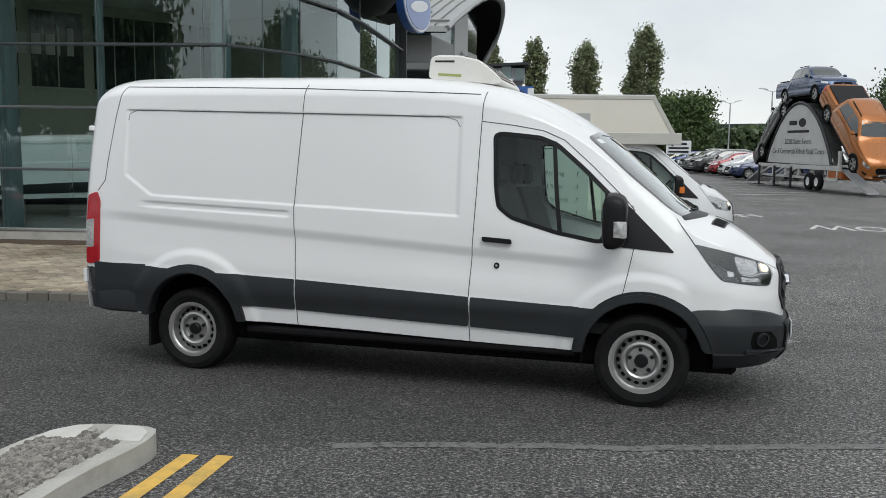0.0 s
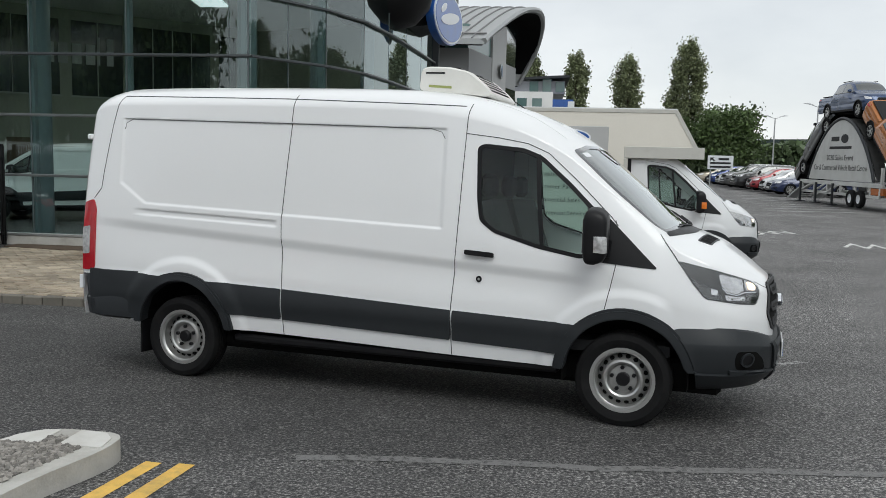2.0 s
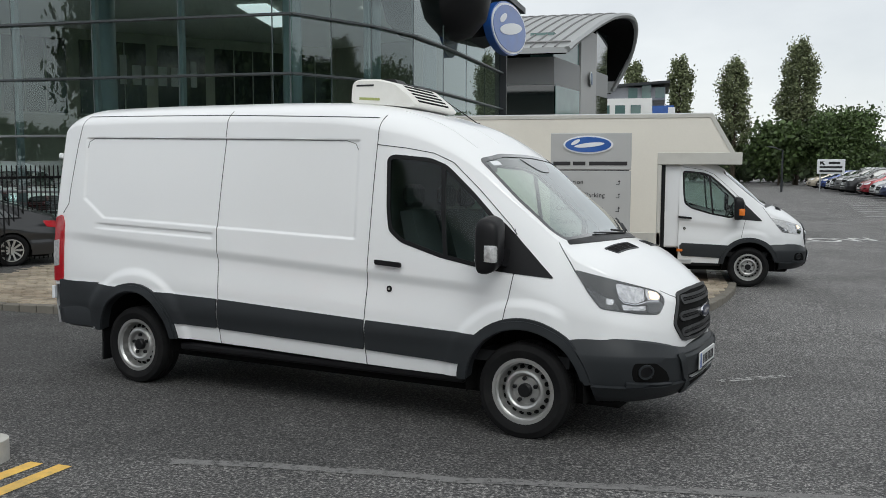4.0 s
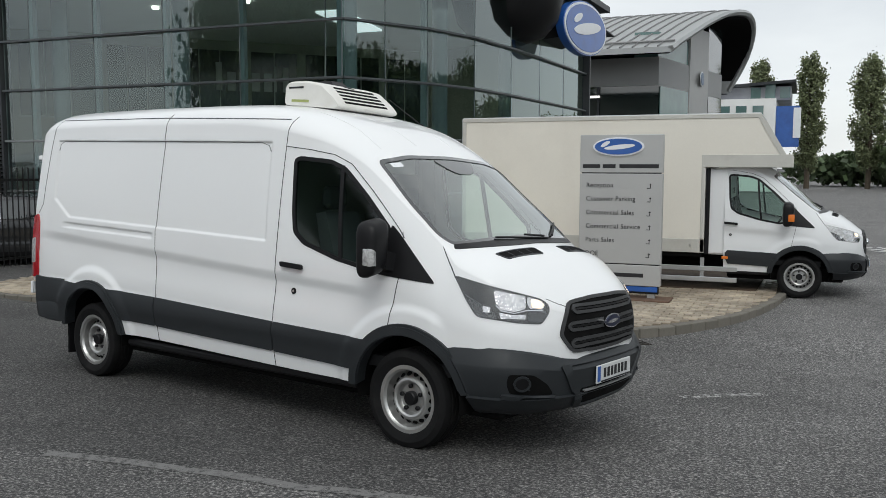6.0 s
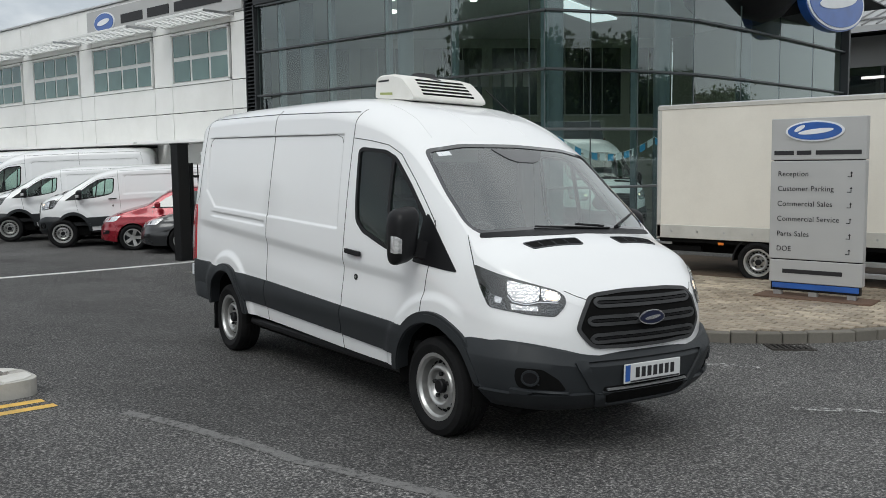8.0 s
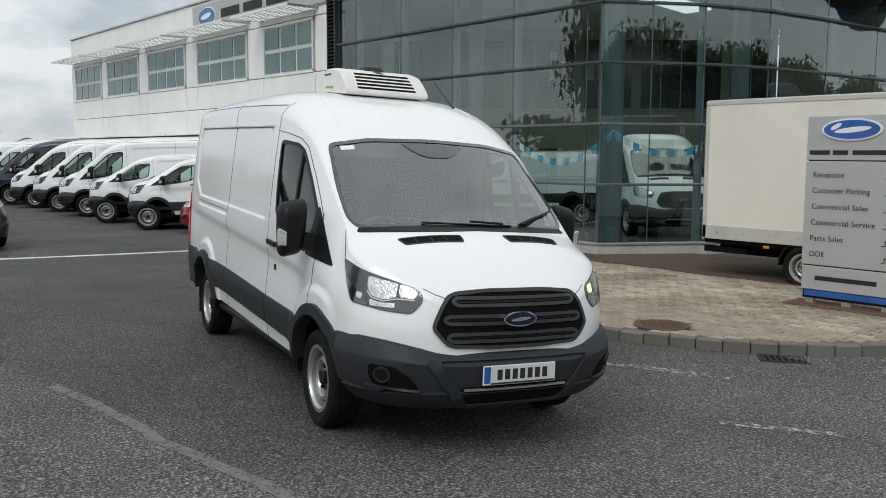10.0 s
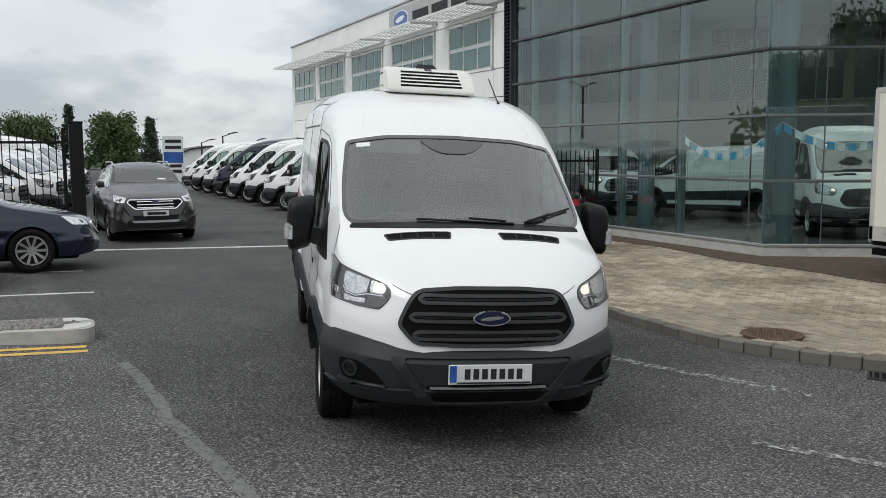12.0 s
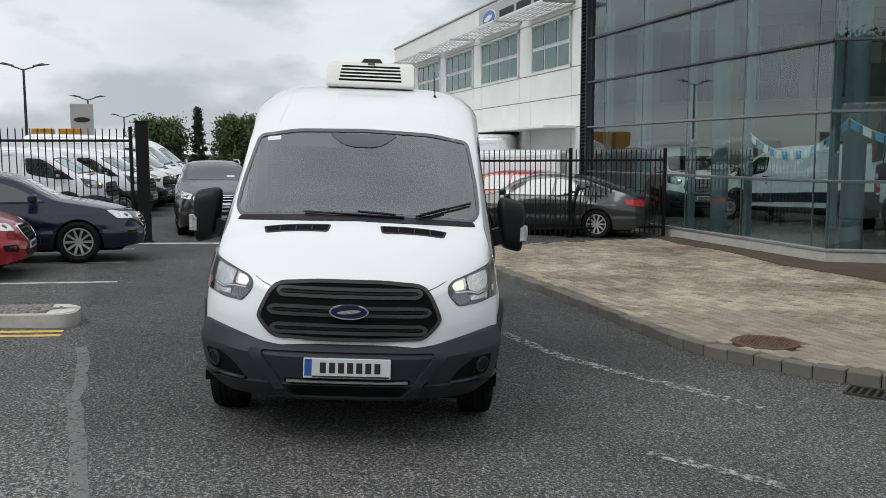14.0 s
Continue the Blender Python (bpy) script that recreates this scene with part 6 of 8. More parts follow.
while made < 2600:
    x, y = rng.uniform(-3.0, -2.05), rng.uniform(3.0, 4.85)
    if not inside(inner, x, y):
        continue
    s = rng.uniform(0.008, 0.018)
    a = rng.uniform(0, 6.28)
    m = Matrix.Translation((x, y, 0.139 + s * 0.3)) @ Matrix.Rotation(a, 4, "Z") @ Matrix.Rotation(rng.uniform(-0.5, 0.5), 4, "X")
    stones.join(Geo().add([(-s * 1.3, -s, -s * .6), (s * 1.2, -s * .8, -s * .6), (s * 1.3, s, -s * .6), (-s, s, -s * .6), (-s * .6, -s * .5, s * .6), (s * .7, -s * .4, s * .7), (s * .5, s * .6, s * .55), (-s * .5, s * .5, s * .6)], [(0, 1, 5, 4), (1, 2, 6, 5), (2, 3, 7, 6), (3, 0, 4, 7), (4, 5, 6, 7)]), m)
    made += 1
M_GRAVEL = leaf_mat("gravel", (0.23, 0.215, 0.195))
tagged(part("gravel", stones, M_GRAVEL, island, smooth=False), kind="stuff")
for pts in ([(-2.355, 4.935), (-2.45, 4.925), (-2.56, 4.82), (-2.60, 4.69), (-2.37, 4.69)], [(-2.235, 4.945), (-2.06, 4.92), (-1.99, 4.83), (-1.975, 4.67), (-2.24, 4.69)]):
    part("edge_slab", Geo().prism(rounded(pts, 0.02, 2), 0.12, 0.142, "xy"), M_SLAB, island, smooth=False)

# manhole and drain
mh = thing("manhole_cover", "round rusty cast-iron manhole cover in the paving", "manhole cover")
part("rim", Geo().lathe([(0.33, -0.03), (0.33, 0.004), (0.30, 0.006), (0.295, -0.004)], 40), M_IRON, mh)
part("lid", Geo().cyl(0.293, -0.03, 0.004, seg=40, b=0.004), M_IRON, mh)
studs = Geo()
for i in range(-6, 7):
    for j in range(-6, 7):
        if math.hypot(i, j) < 6.4:
            studs.box(i * 0.042 - 0.013, i * 0.042 + 0.013, j * 0.042 - 0.013, j * 0.042 + 0.013, 0.003, 0.009)
tagged(part("studs", studs, M_IRON, mh, smooth=False), kind="stuff")
mh.matrix_world = Matrix.Translation((0.05, 11.72, PAVE_Z + 0.006))
dr = thing("gully_grate", "cast-iron road gully grate at the kerb", "drain")
part("frame", Geo().box(-0.24, 0.24, -0.17, -0.15, -0.03, 0.008).box(-0.24, 0.24, 0.15, 0.17, -0.03, 0.008).box(-0.24, -0.22, -0.15, 0.15, -0.03, 0.008).box(0.22, 0.24, -0.15, 0.15, -0.03, 0.008), M_GRATE, dr, smooth=False)
part("pit", Geo().box(-0.22, 0.22, -0.15, 0.15, -0.035, -0.001), M_UNDER, dr, smooth=False)
for i in range(7):
    x = -0.19 + 0.063 * i
    part("grate_bar", Geo().box(x - 0.012, x + 0.012, -0.15, 0.15, -0.02, 0.006, 0.003), M_GRATE, dr)
dr.matrix_world = Matrix.Translation((1.62, 11.66, gz(1.62, 11.66) + 0.006)) @ Matrix.Rotation(radians(-2.4), 4, "X") @ Matrix.Rotation(radians(38), 4, "Z")

# ---- glass showroom ----
FACE = [(-14.66, 16.93), (-13.82, 16.93), (-11.83, 16.93), (-9.82, 16.93), (-7.77, 16.93), (-5.66, 16.93), (-5.21, 16.93), (-4.68, 17.85), (-4.12, 18.85), (-3.62, 20.5), (-3.40, 22.6), (-3.27, 24.8), (-3.16, 27.0), (-3.06, 29.3)]
LEVELS = [0.0, 1.24, 2.46, 3.68, 4.86, 6.08]
BASE_Z = -0.19
showroom = thing("glass_showroom", "two-storey glazed car showroom with dark steel transoms", "building", kind="structure")
M_MULL = mat("mullion_paint", (0.12, 0.14, 0.145), 0.4, 0.4, 0.1, 3)
# paler copy for the low transoms: sky highlights are put into its colour
M_TRANS_LIT = mat("transom_lit", (0.26, 0.275, 0.28), 0.3, 0.8, 0.12, 2)
M_TRANS = mat("transom_paint", (0.085, 0.095, 0.10), 0.35, 0.5, 0.12, 2)
for i in range(len(FACE) - 1):
    a, b = Vector(FACE[i]), Vector(FACE[i + 1])
    d = b - a
    ln, ang = d.length, math.atan2(d.y, d.x)
    place = Matrix.Translation((a.x, a.y, 0)) @ Matrix.Rotation(ang, 4, "Z")
    part("plinth", Geo().join(Geo().box(-0.005, ln + 0.005, 0.0, 0.30, BASE_Z - 0.2, 0.0, 0.01), place), M_KERBPALE, showroom)
    for z0, z1 in zip(LEVELS, LEVELS[1:]):
        pane = part("pane", Geo().join(Geo().add([(0.008, 0.05, z0 + 0.02), (ln - 0.008, 0.05, z0 + 0.02), (ln - 0.008, 0.05, z1 - 0.02), (0.008, 0.05, z1 - 0.02)], [(0, 1, 2, 3)]), place), M_FACADE, showroom, smooth=False)
        pane.visible_shadow = False
        part("glass_joint", Geo().join(Geo().box(-0.008, 0.008, 0.045, 0.075, z0 + 0.01, z1 - 0.01), place), M_MULL, showroom, smooth=False)
    for z in LEVELS[1:]:
        part("transom", Geo().join(Geo().box(-0.004, ln + 0.004, -0.055, 0.045, z - 0.028, z + 0.028, 0.012), place), M_TRANS_LIT if z < 3 else M_TRANS, showroom)
    part("base_rail", Geo().join(Geo().box(-0.004, ln + 0.004, -0.02, 0.10, 0.0, 0.05, 0.006), place), M_ALU, showroom)
    part("fascia", Geo().join(Geo().box(-0.004, ln + 0.004, -0.10, 0.30, 6.11, 6.75, 0.01), place), M_DARKGREY, showroom)
    part("roof_edge", Geo().join(Geo().box(-0.004, ln + 0.004, -0.75, 0.30, 6.76, 6.95, 0.01), place), M_DARKGREY, showroom)
part("left_jamb", Geo().box(-14.74, -14.68, 16.85, 17.2, BASE_Z, 6.1, 0.01), M_DARKGREY, showroom)
part("end_pier", Geo().box(-3.16, -2.92, 29.20, 29.34, BASE_Z, 6.7), M_DARKGREY, showroom)
part("roof", Geo().prism([(x, y + 0.2) for x, y in FACE] + [(-3.1, 34.0), (-14.66, 34.0)], 6.70, 6.74, "xy"), M_DARKGREY, showroom, smooth=False)
part("floor", Geo().prism([(x - 0.05, y + 0.2) for x, y in FACE[1:]] + [(-3.2, 29.4), (-10.0, 32.9), (-23.0, 20.0), (-23.0, 17.35), (-14.6, 17.35)], -0.3, -0.04, "xy"), mat("showroom_floor_tile", (0.13, 0.132, 0.134), 0.25, 0, 0.1, 1.0), showroom, smooth=False)
M_INWALL = mat("showroom_wall_paint", (0.36, 0.365, 0.31), 0.8, 0, 0.06, 1)
M_DARKPANE = mat("dark_office_pane", (0.018, 0.024, 0.03), 0.15, 0, 0.2, 1.2, spec=0.6)
ROOM = [(x - 0.05, y + 0.35) for x, y in FACE[1:]] + [(-3.3, 29.4), (-10.0, 32.9), (-23.0, 20.0), (-23.0, 17.4), (-14.6, 17.4)]
part("end_wall", Geo().prism([(-3.15, 29.36), (-10.25, 32.85), (-10.25, 33.1), (-3.15, 29.6)], BASE_Z, 6.69, "xy"), M_INWALL, showroom, smooth=False)
part("side_wall", Geo().box(-22.9, -22.6, 17.4, 20.3, -0.1, 6.6), M_INWALL, showroom)
part("ceiling_panel", Geo().prism(ROOM, 6.32, 6.38, "xy"), mat("showroom_soffit", (0.72, 0.73, 0.71), 0.8, 0, 0.05, 1), showroom, smooth=False)
# slanting inner wall with a row of office windows over a pale parapet
wall_m = Matrix.Translation((-13.96, 28.75, 0)) @ Matrix.Rotation(radians(45), 4, "Z")
inner_wall = part("inner_wall", Geo().join(Geo().box(-12.3, 5.4, 0.0, 0.2, -0.1, 6.3), wall_m), M_INWALL, showroom, "pale inner wall with a row of dark office windows", smooth=False)
M_POST = mat("inner_window_post", (0.42, 0.43, 0.40), 0.6, 0, 0.05, 2)
for a, b, cols in ((-11.8, -9.4, 4), (-8.9, -6.6, 3), (-6.2, -4.3, 3), (-3.9, -1.75, 3), (-1.36, 0.30, 2), (0.64, 3.45, 4), (3.8, 5.2, 2)):
    w = part("inner_window", Geo().join(Geo().box(a, b, -0.03, -0.002, 3.52, 5.95), wall_m), M_DARKPANE, inner_wall, "dark inner office window", smooth=False)
    for k in range(1, cols):
        x = a + (b - a) * k / cols
        part("window_post", Geo().join(Geo().box(x - 0.018, x + 0.018, -0.05, -0.031, 3.52, 5.95), wall_m), M_POST, w, smooth=False)
    part("window_ledge", Geo().join(Geo().box(a - 0.06, b + 0.06, -0.08, -0.031, 3.46, 3.52), wall_m), M_POST, w, smooth=False)
# pale word on the windows, as plain bars
for k, (x, h) in enumerate(((-2.62, 0.98), (-2.22, 0.66), (-1.80, 0.66), (-1.36, 0.66), (-0.92, 0.66), (-0.56, 0.92), (-0.24, 0.90))):
    wd = 0.10 if k == 5 else 0.22 if k in (0, 6) else 0.30
    part("word_bar", Geo().join(Geo().box(x, x + wd, -0.075, -0.055, 4.55, 4.55 + h), wall_m), M_GREYSIGN, inner_wall, smooth=False)
part("door_opening", Geo().join(Geo().box(-3.4, -2.3, -0.02, -0.002, -0.05, 2.1), wall_m), mat("brown_door", (0.10, 0.065, 0.035), 0.5, 0, 0.2, 3), inner_wall, smooth=False)
# no lamp: the panel's glow stands in for daylight through the roof
part("rooflight", Geo().prism([(-9.6, 23.3), (-8.7, 23.3), (-9.3, 27.0), (-10.2, 27.0)], 6.26, 6.31, "xy"), glow_mat("rooflight_glow", (0.92, 0.97, 1.0), 0.9), showroom, "glowing ceiling panel standing in for daylight through a rooflight", smooth=False)
M_LAMPGLOW = glow_mat("lamp_glow", (1.0, 0.97, 0.9), 4.0)
M_COL = mat("column_paint", (0.11, 0.14, 0.155), 0.5, 0, 0.06, 2)
for x, y in ((-7.80, 17.16), (-9.86, 17.16), (-11.87, 17.16), (-13.86, 17.16), (-5.42, 17.2), (-4.32, 19.0)):
    part("glazing_post", Geo().box(x - 0.06, x + 0.06, y - 0.07, y + 0.07, -0.04, 6.30, 0.01), M_COL, showroom)
for x, y in ((-14.3, 18.4), (-10.3, 18.2), (-5.56, 17.76), (-5.1, 21.8), (-4.6, 25.6)):
    part("column", Geo().cyl(0.20, -0.04, 6.30, c=(x, y, 0), seg=24), M_COL, showroom)
for x, y in ((-12.0, 19.5), (-9.0, 19.2), (-7.2, 20.8), (-10.5, 21.2), (-5.8, 19.8), (-4.9, 23.4), (-13.4, 21.0), (-6.2, 24.6)):
    lf = part("ceiling_lamp", Geo().lathe([(0.0001, 6.24), (0.085, 6.24), (0.10, 6.255), (0.10, 6.30)], 16, c=(x, y, 0)), M_LAMPGLOW, showroom)
# wide unseen fill lights, added to brighten the room and its vans
for x, y in ((-11.5, 20.0), (-7.5, 20.5), (-5.2, 23.0), (-9.5, 25.5)):
    ld = bpy.data.lights.new("showroom_fill", "AREA")
    ld.energy, ld.size, ld.color = 30.0, 3.2, (1.0, 0.97, 0.92)
    lo = new("showroom_fill", ld)
    lo.matrix_world = Matrix.Translation((x, y, 5.8))
# bunting inside the glass
M_FLAGBLUE = mat("flag_blue", (0.06, 0.34, 0.60), 0.7)
def bunting(p0, p1, sag, count):
    b = thing("bunting", "string of small blue and white paper flags", "bunting", "bunting strings")
    pts = []
    for i in range(count + 1):
        t = i / count
        q = Vector(p0).lerp(Vector(p1), t)
        q.z -= sag * 4 * t * (1 - t)
        pts.append(q)
    part("string", Geo().tube(pts, 0.006, 5), M_SIGNWHITE, b)
    for i in range(count):
        a, c = pts[i], pts[i + 1]
        m0, m1 = a.lerp(c, 0.15), a.lerp(c, 0.85)
        dn = Vector((0, 0, -0.15))
        f = Geo().add([m0, m1, m1 + dn, m0 + dn, m0 + Vector((0, 0.004, 0)), m1 + Vector((0, 0.004, 0)), m1 + dn + Vector((0, 0.004, 0)), m0 + dn + Vector((0, 0.004, 0))], [(0, 1, 2, 3), (7, 6, 5, 4), (0, 4, 5, 1), (3, 2, 6, 7), (0, 3, 7, 4), (1, 5, 6, 2)])
        part("flag", f, M_SIGNWHITE if i % 2 else M_FLAGBLUE, b, smooth=False)


bunting((-7.9, 17.12, 2.26), (-5.15, 17.25, 2.34), 0.54, 15)
bunting((-5.15, 17.25, 2.34), (-4.05, 19.4, 2.30), 0.38, 12)
bunting((-4.05, 19.4, 2.30), (-3.62, 21.8, 2.3), 0.2, 12)

# ---- white office wing ----
office = thing("office_wing", "white panelled two-storey office wing with ribbon windows", "building", kind="structure")
OX0, OX1, OTOP = -37.4, -15.22, 7.12
xs = [OX0, -37.1, -33.5, -32.9, -29.2, -28.4, -24.75, -23.85, -20.0, -19.0, -15.95, OX1]
zs = [-0.25, 1.05, 2.5, 3.4, 4.22, 5.82, 6.08, OTOP]
wins = [(-36.97, -33.6, 4), (-32.8, -29.3, 4), (-28.3, -24.85, 4), (-23.8, -20.1, 4), (-18.93, -16.05, 3)]
part("wall", Geo().box(OX0 + 0.02, OX1 - 0.02, 17.08, 17.30, -0.3, OTOP - 0.03), M_SEAM, office, smooth=False)
for i in range(len(xs) - 1):
    for j in range(len(zs) - 1):
        x0, x1, z0, z1 = xs[i], xs[i + 1], zs[j], zs[j + 1]
        hit = [w for w in wins if x0 <= w[0] + 0.15 and x1 >= w[1] - 0.15]
        if hit and z0 == 4.22 or hit and z0 == 1.05 and hit[0][1] < -17:
            continue
        part("panel", Geo().box(x0 + 0.012, x1 - 0.012, 17.0, 17.079, z0 + 0.012, z1 - 0.012, 0.006), M_CLAD, office, smooth=False)
M_WFRAME = mat("window_frame_white", (0.76, 0.77, 0.75), 0.45, 0, 0.05, 3)


def ribbon_window(x0, x1, z0, z1, cols, rows, split):
    w = part("window", Geo().box(x0, x1, 17.03, 17.06, z0, z1), M_WFRAME, office, smooth=False)
    part("window_frame", Geo().box(x0 - 0.04, x1 + 0.04, 16.97, 17.04, z0 - 0.05, z0 + 0.03).box(x0 - 0.04, x1 + 0.04, 16.97, 17.04, z1 - 0.03, z1 + 0.05).box(x0 - 0.04, x0 + 0.03, 16.97, 17.04, z0, z1).box(x1 - 0.03, x1 + 0.04, 16.97, 17.04, z0, z1), M_WFRAME, w, smooth=False)
    zc = [z0, z0 + (z1 - z0) * split, z1] if rows == 2 else [z0, z1]
    for c in range(cols):
        for r_ in range(len(zc) - 1):
            a, b = x0 + (x1 - x0) * c / cols, x0 + (x1 - x0) * (c + 1) / cols
            part("window_pane", Geo().box(a + 0.065, b - 0.065, 17.0, 17.026, zc[r_] + 0.065, zc[r_ + 1] - 0.065), M_OFFICE, w, smooth=False)


for x0, x1, n in wins:
    ribbon_window(x0, x1, 4.27, 5.75, n, 2, 0.5)
    if x1 < -17:
        ribbon_window(x0, x1, 1.15, 2.32, n, 1, 0.5)
    # louvred sun shelf
    sh_ = part("sun_shelf", Geo().box(x0 - 0.3, x1 + 0.3, 15.98, 16.03, 5.98, 6.06, 0.008).box(x0 - 0.3, x1 + 0.3, 16.95, 17.0, 5.98, 6.06, 0.008), M_WFRAME, office)
    nb = 5
    for k in range(nb + 1):
        x = x0 - 0.28 + (x1 - x0 + 0.56) * k / nb
        part("shelf_bracket", Geo().box(x - 0.02, x + 0.02, 16.0, 17.0, 5.99, 6.05), M_ALU, sh_, smooth=False)
    for k in range(6):
        y = 16.08 + 0.15 * k
        part("shelf_slat", Geo().hull([(x0 - 0.28, y, 5.98), (x1 + 0.28, y, 5.98), (x0 - 0.28, y + 0.075, 6.03), (x1 + 0.28, y + 0.075, 6.03), (x0 - 0.28, y + 0.015, 5.97), (x1 + 0.28, y + 0.015, 5.97), (x0 - 0.28, y + 0.09, 6.02), (x1 + 0.28, y + 0.09, 6.02)]), M_WFRAME, sh_, smooth=False)
    part("door_canopy", Geo().box(x0 - 0.5, x1 + 0.5, 15.95, 17.0, 2.46, 2.54, 0.01), M_CLAD, office)
part("door", Geo().box(-17.6, -16.6, 16.985, 17.02, -0.15, 2.0), M_WFRAME, office, "white entrance door")
part("coping", Geo().box(OX0 - 0.05, OX1, 16.93, 17.35, OTOP, OTOP + 0.06, 0.01), M_ALU, office)
part("gable", Geo().box(OX0 - 0.1, OX0 + 0.015, 17.0, 32.0, -0.3, OTOP), M_CLAD, office)
part("roof", Geo().box(OX0 + 0.02, -14.72, 17.36, 32.0, OTOP - 0.4, OTOP - 0.3), M_DARKGREY, office)
sg = part("name_board", Geo().box(-23.95, -15.3, 16.93, 16.99, 6.12, 7.0, 0.01), M_GREYSIGN, office, "grey fascia board with blue oval")
part("oval", Geo().prism(ellipse(-22.75, 6.56, 0.66, 0.33, 36), 16.90, 16.929), M_SIGNWHITE, sg)
part("oval_field", Geo().prism(ellipse(-22.75, 6.56, 0.61, 0.29, 36), 16.88, 16.899), M_SIGNBLUE, sg)
part("oval_mark", Geo().prism(ellipse(-22.75, 6.57, 0.40, 0.09, 24, 0.12), 16.865, 16.879), M_SIGNWHITE, sg)
for a, b in ((-21.7, -20.4), (-20.1, -18.9), (-18.6, -16.2)):
    part("name_bar", Geo().box(a, b, 16.91, 16.929, 6.42, 6.70), M_INK, sg)
part("louvre_back", Geo().box(-15.21, -14.75, 17.05, 17.2, -0.2, 6.9), M_UNDER, office, smooth=False)
lou = part("louvre_frame", Geo().box(-15.21, -15.17, 16.93, 17.06, -0.2, 6.9).box(-14.80, -14.76, 16.93, 17.06, -0.2, 6.9), M_DARKGREY, office, smooth=False)
for i in range(70):
    z = -0.1 + 0.1 * i
    part("louvre_slat", Geo().hull([(-15.17, 16.94, z), (-14.80, 16.94, z), (-15.17, 17.04, z + 0.05), (-14.80, 17.04, z + 0.05), (-15.17, 16.94, z + 0.015), (-14.80, 16.94, z + 0.015), (-15.17, 17.04, z + 0.065), (-14.80, 17.04, z + 0.065)]), M_DARKGREY, lou, smooth=False)

# oval sign on the drum
osn = thing("oval_sign", "large blue oval sign on a black bracket", "sign")
frame_m = Matrix.Translation((-2.35, 25.7, 5.75)) @ Matrix.Rotation(radians(80), 4, "Z")
part("rim", Geo().join(Geo().prism(ellipse(0, 0, 1.52, 0.74, 48), -0.10, 0.12), frame_m), M_SIGNBLUE, osn)
part("white_band", Geo().join(Geo().prism(ellipse(0, 0, 1.47, 0.70, 48), -0.125, -0.10), frame_m), M_SIGNWHITE, osn)
part("field", Geo().join(Geo().prism(ellipse(0, 0, 1.38, 0.64, 48), -0.14, -0.126), frame_m), M_SIGNBLUE, osn)
part("mark", Geo().join(Geo().prism(ellipse(0.05, 0.0, 0.95, 0.16, 32, 0.15), -0.155, -0.141), frame_m).join(Geo().prism(ellipse(-0.62, 0.22, 0.3, 0.10, 20, 0.4), -0.155, -0.141), frame_m), M_SIGNWHITE, osn)
part("bracket", Geo().hull([(-3.25, 24.2, 6.2), (-3.25, 27.2, 6.2), (-3.25, 24.6, 5.35), (-3.25, 26.8, 5.35), (-2.5, 24.6, 6.1), (-2.5, 26.8, 6.1), (-2.5, 25.0, 5.5), (-2.5, 26.4, 5.5)]), M_BLACK, osn)
part("canopy_bowl", Geo().lathe([(0.0001, 5.1), (0.5, 5.13), (1.0, 5.3), (1.35, 5.7), (1.5, 6.3), (1.5, 6.7)], 28, c=(-3.9, 23.6, 0)), M_BLACK, osn)

# ---- information totem ----
totem = thing("information_totem", "grey free-standing sign with lettered direction panels", "sign")
TX0, TX1, TY = 0.30, 1.58, 14.55
part("top_panel", Geo().box(TX0, TX1, TY, TY + 0.14, 1.775, 2.36, 0.008), M_GREYSIGN, totem)
panel = part("list_panel", Geo().box(TX0, TX1, TY, TY + 0.14, 0.36, 1.76, 0.008), M_GREYSIGN, totem)
foot_panel = part("foot_panel", Geo().box(TX0 + 0.01, TX1, TY, TY + 0.14, 0.02, 0.345, 0.008), M_GREYSIGN, totem)
part("core", Geo().box(TX0 + 0.03, TX1 - 0.03, TY + 0.02, TY + 0.12, -0.1, 2.3), M_BLACK, totem)
part("blue_base", Geo().box(TX0 + 0.05, TX1 - 0.04, TY + 0.01, TY + 0.13, -0.07, 0.012, 0.005), M_SIGNBLUE, totem)
for x in (0.42, 0.92, 1.44):
    part("foot", Geo().box(x - 0.06, x + 0.06, TY + 0.03, TY + 0.11, -0.2, -0.06, 0.006), M_ALU, totem)
part("base_plate", Geo().box(0.15, 1.75, TY - 0.2, TY + 0.3, -0.2, -0.165, 0.01), M_IRON, totem)
ov = part("oval", Geo().prism(ellipse(0.90, 2.175, 0.395, 0.145, 40), TY - 0.02, TY - 0.001), M_SIGNWHITE, totem, "blue oval emblem with white rim")
part("oval_field", Geo().prism(ellipse(0.90, 2.175, 0.365, 0.122, 40), TY - 0.027, TY - 0.0205), M_SIGNBLUE, ov)
part("oval_mark", Geo().prism(ellipse(0.92, 2.17, 0.24, 0.035, 28, 0.1), TY - 0.032, TY - 0.0275).add(*(lambda g: (g.v, g.f))(Geo().prism(ellipse(0.70, 2.215, 0.08, 0.03, 18, 0.5), TY - 0.032, TY - 0.0275))), M_SIGNWHITE, ov)
for a, b in ((0.345, 0.62), (0.66, 0.86), (0.92, 1.52)):
    part("name_bar", Geo().box(a, b, TY - 0.004, TY - 0.0005, 1.845, 1.905), M_INK, totem)
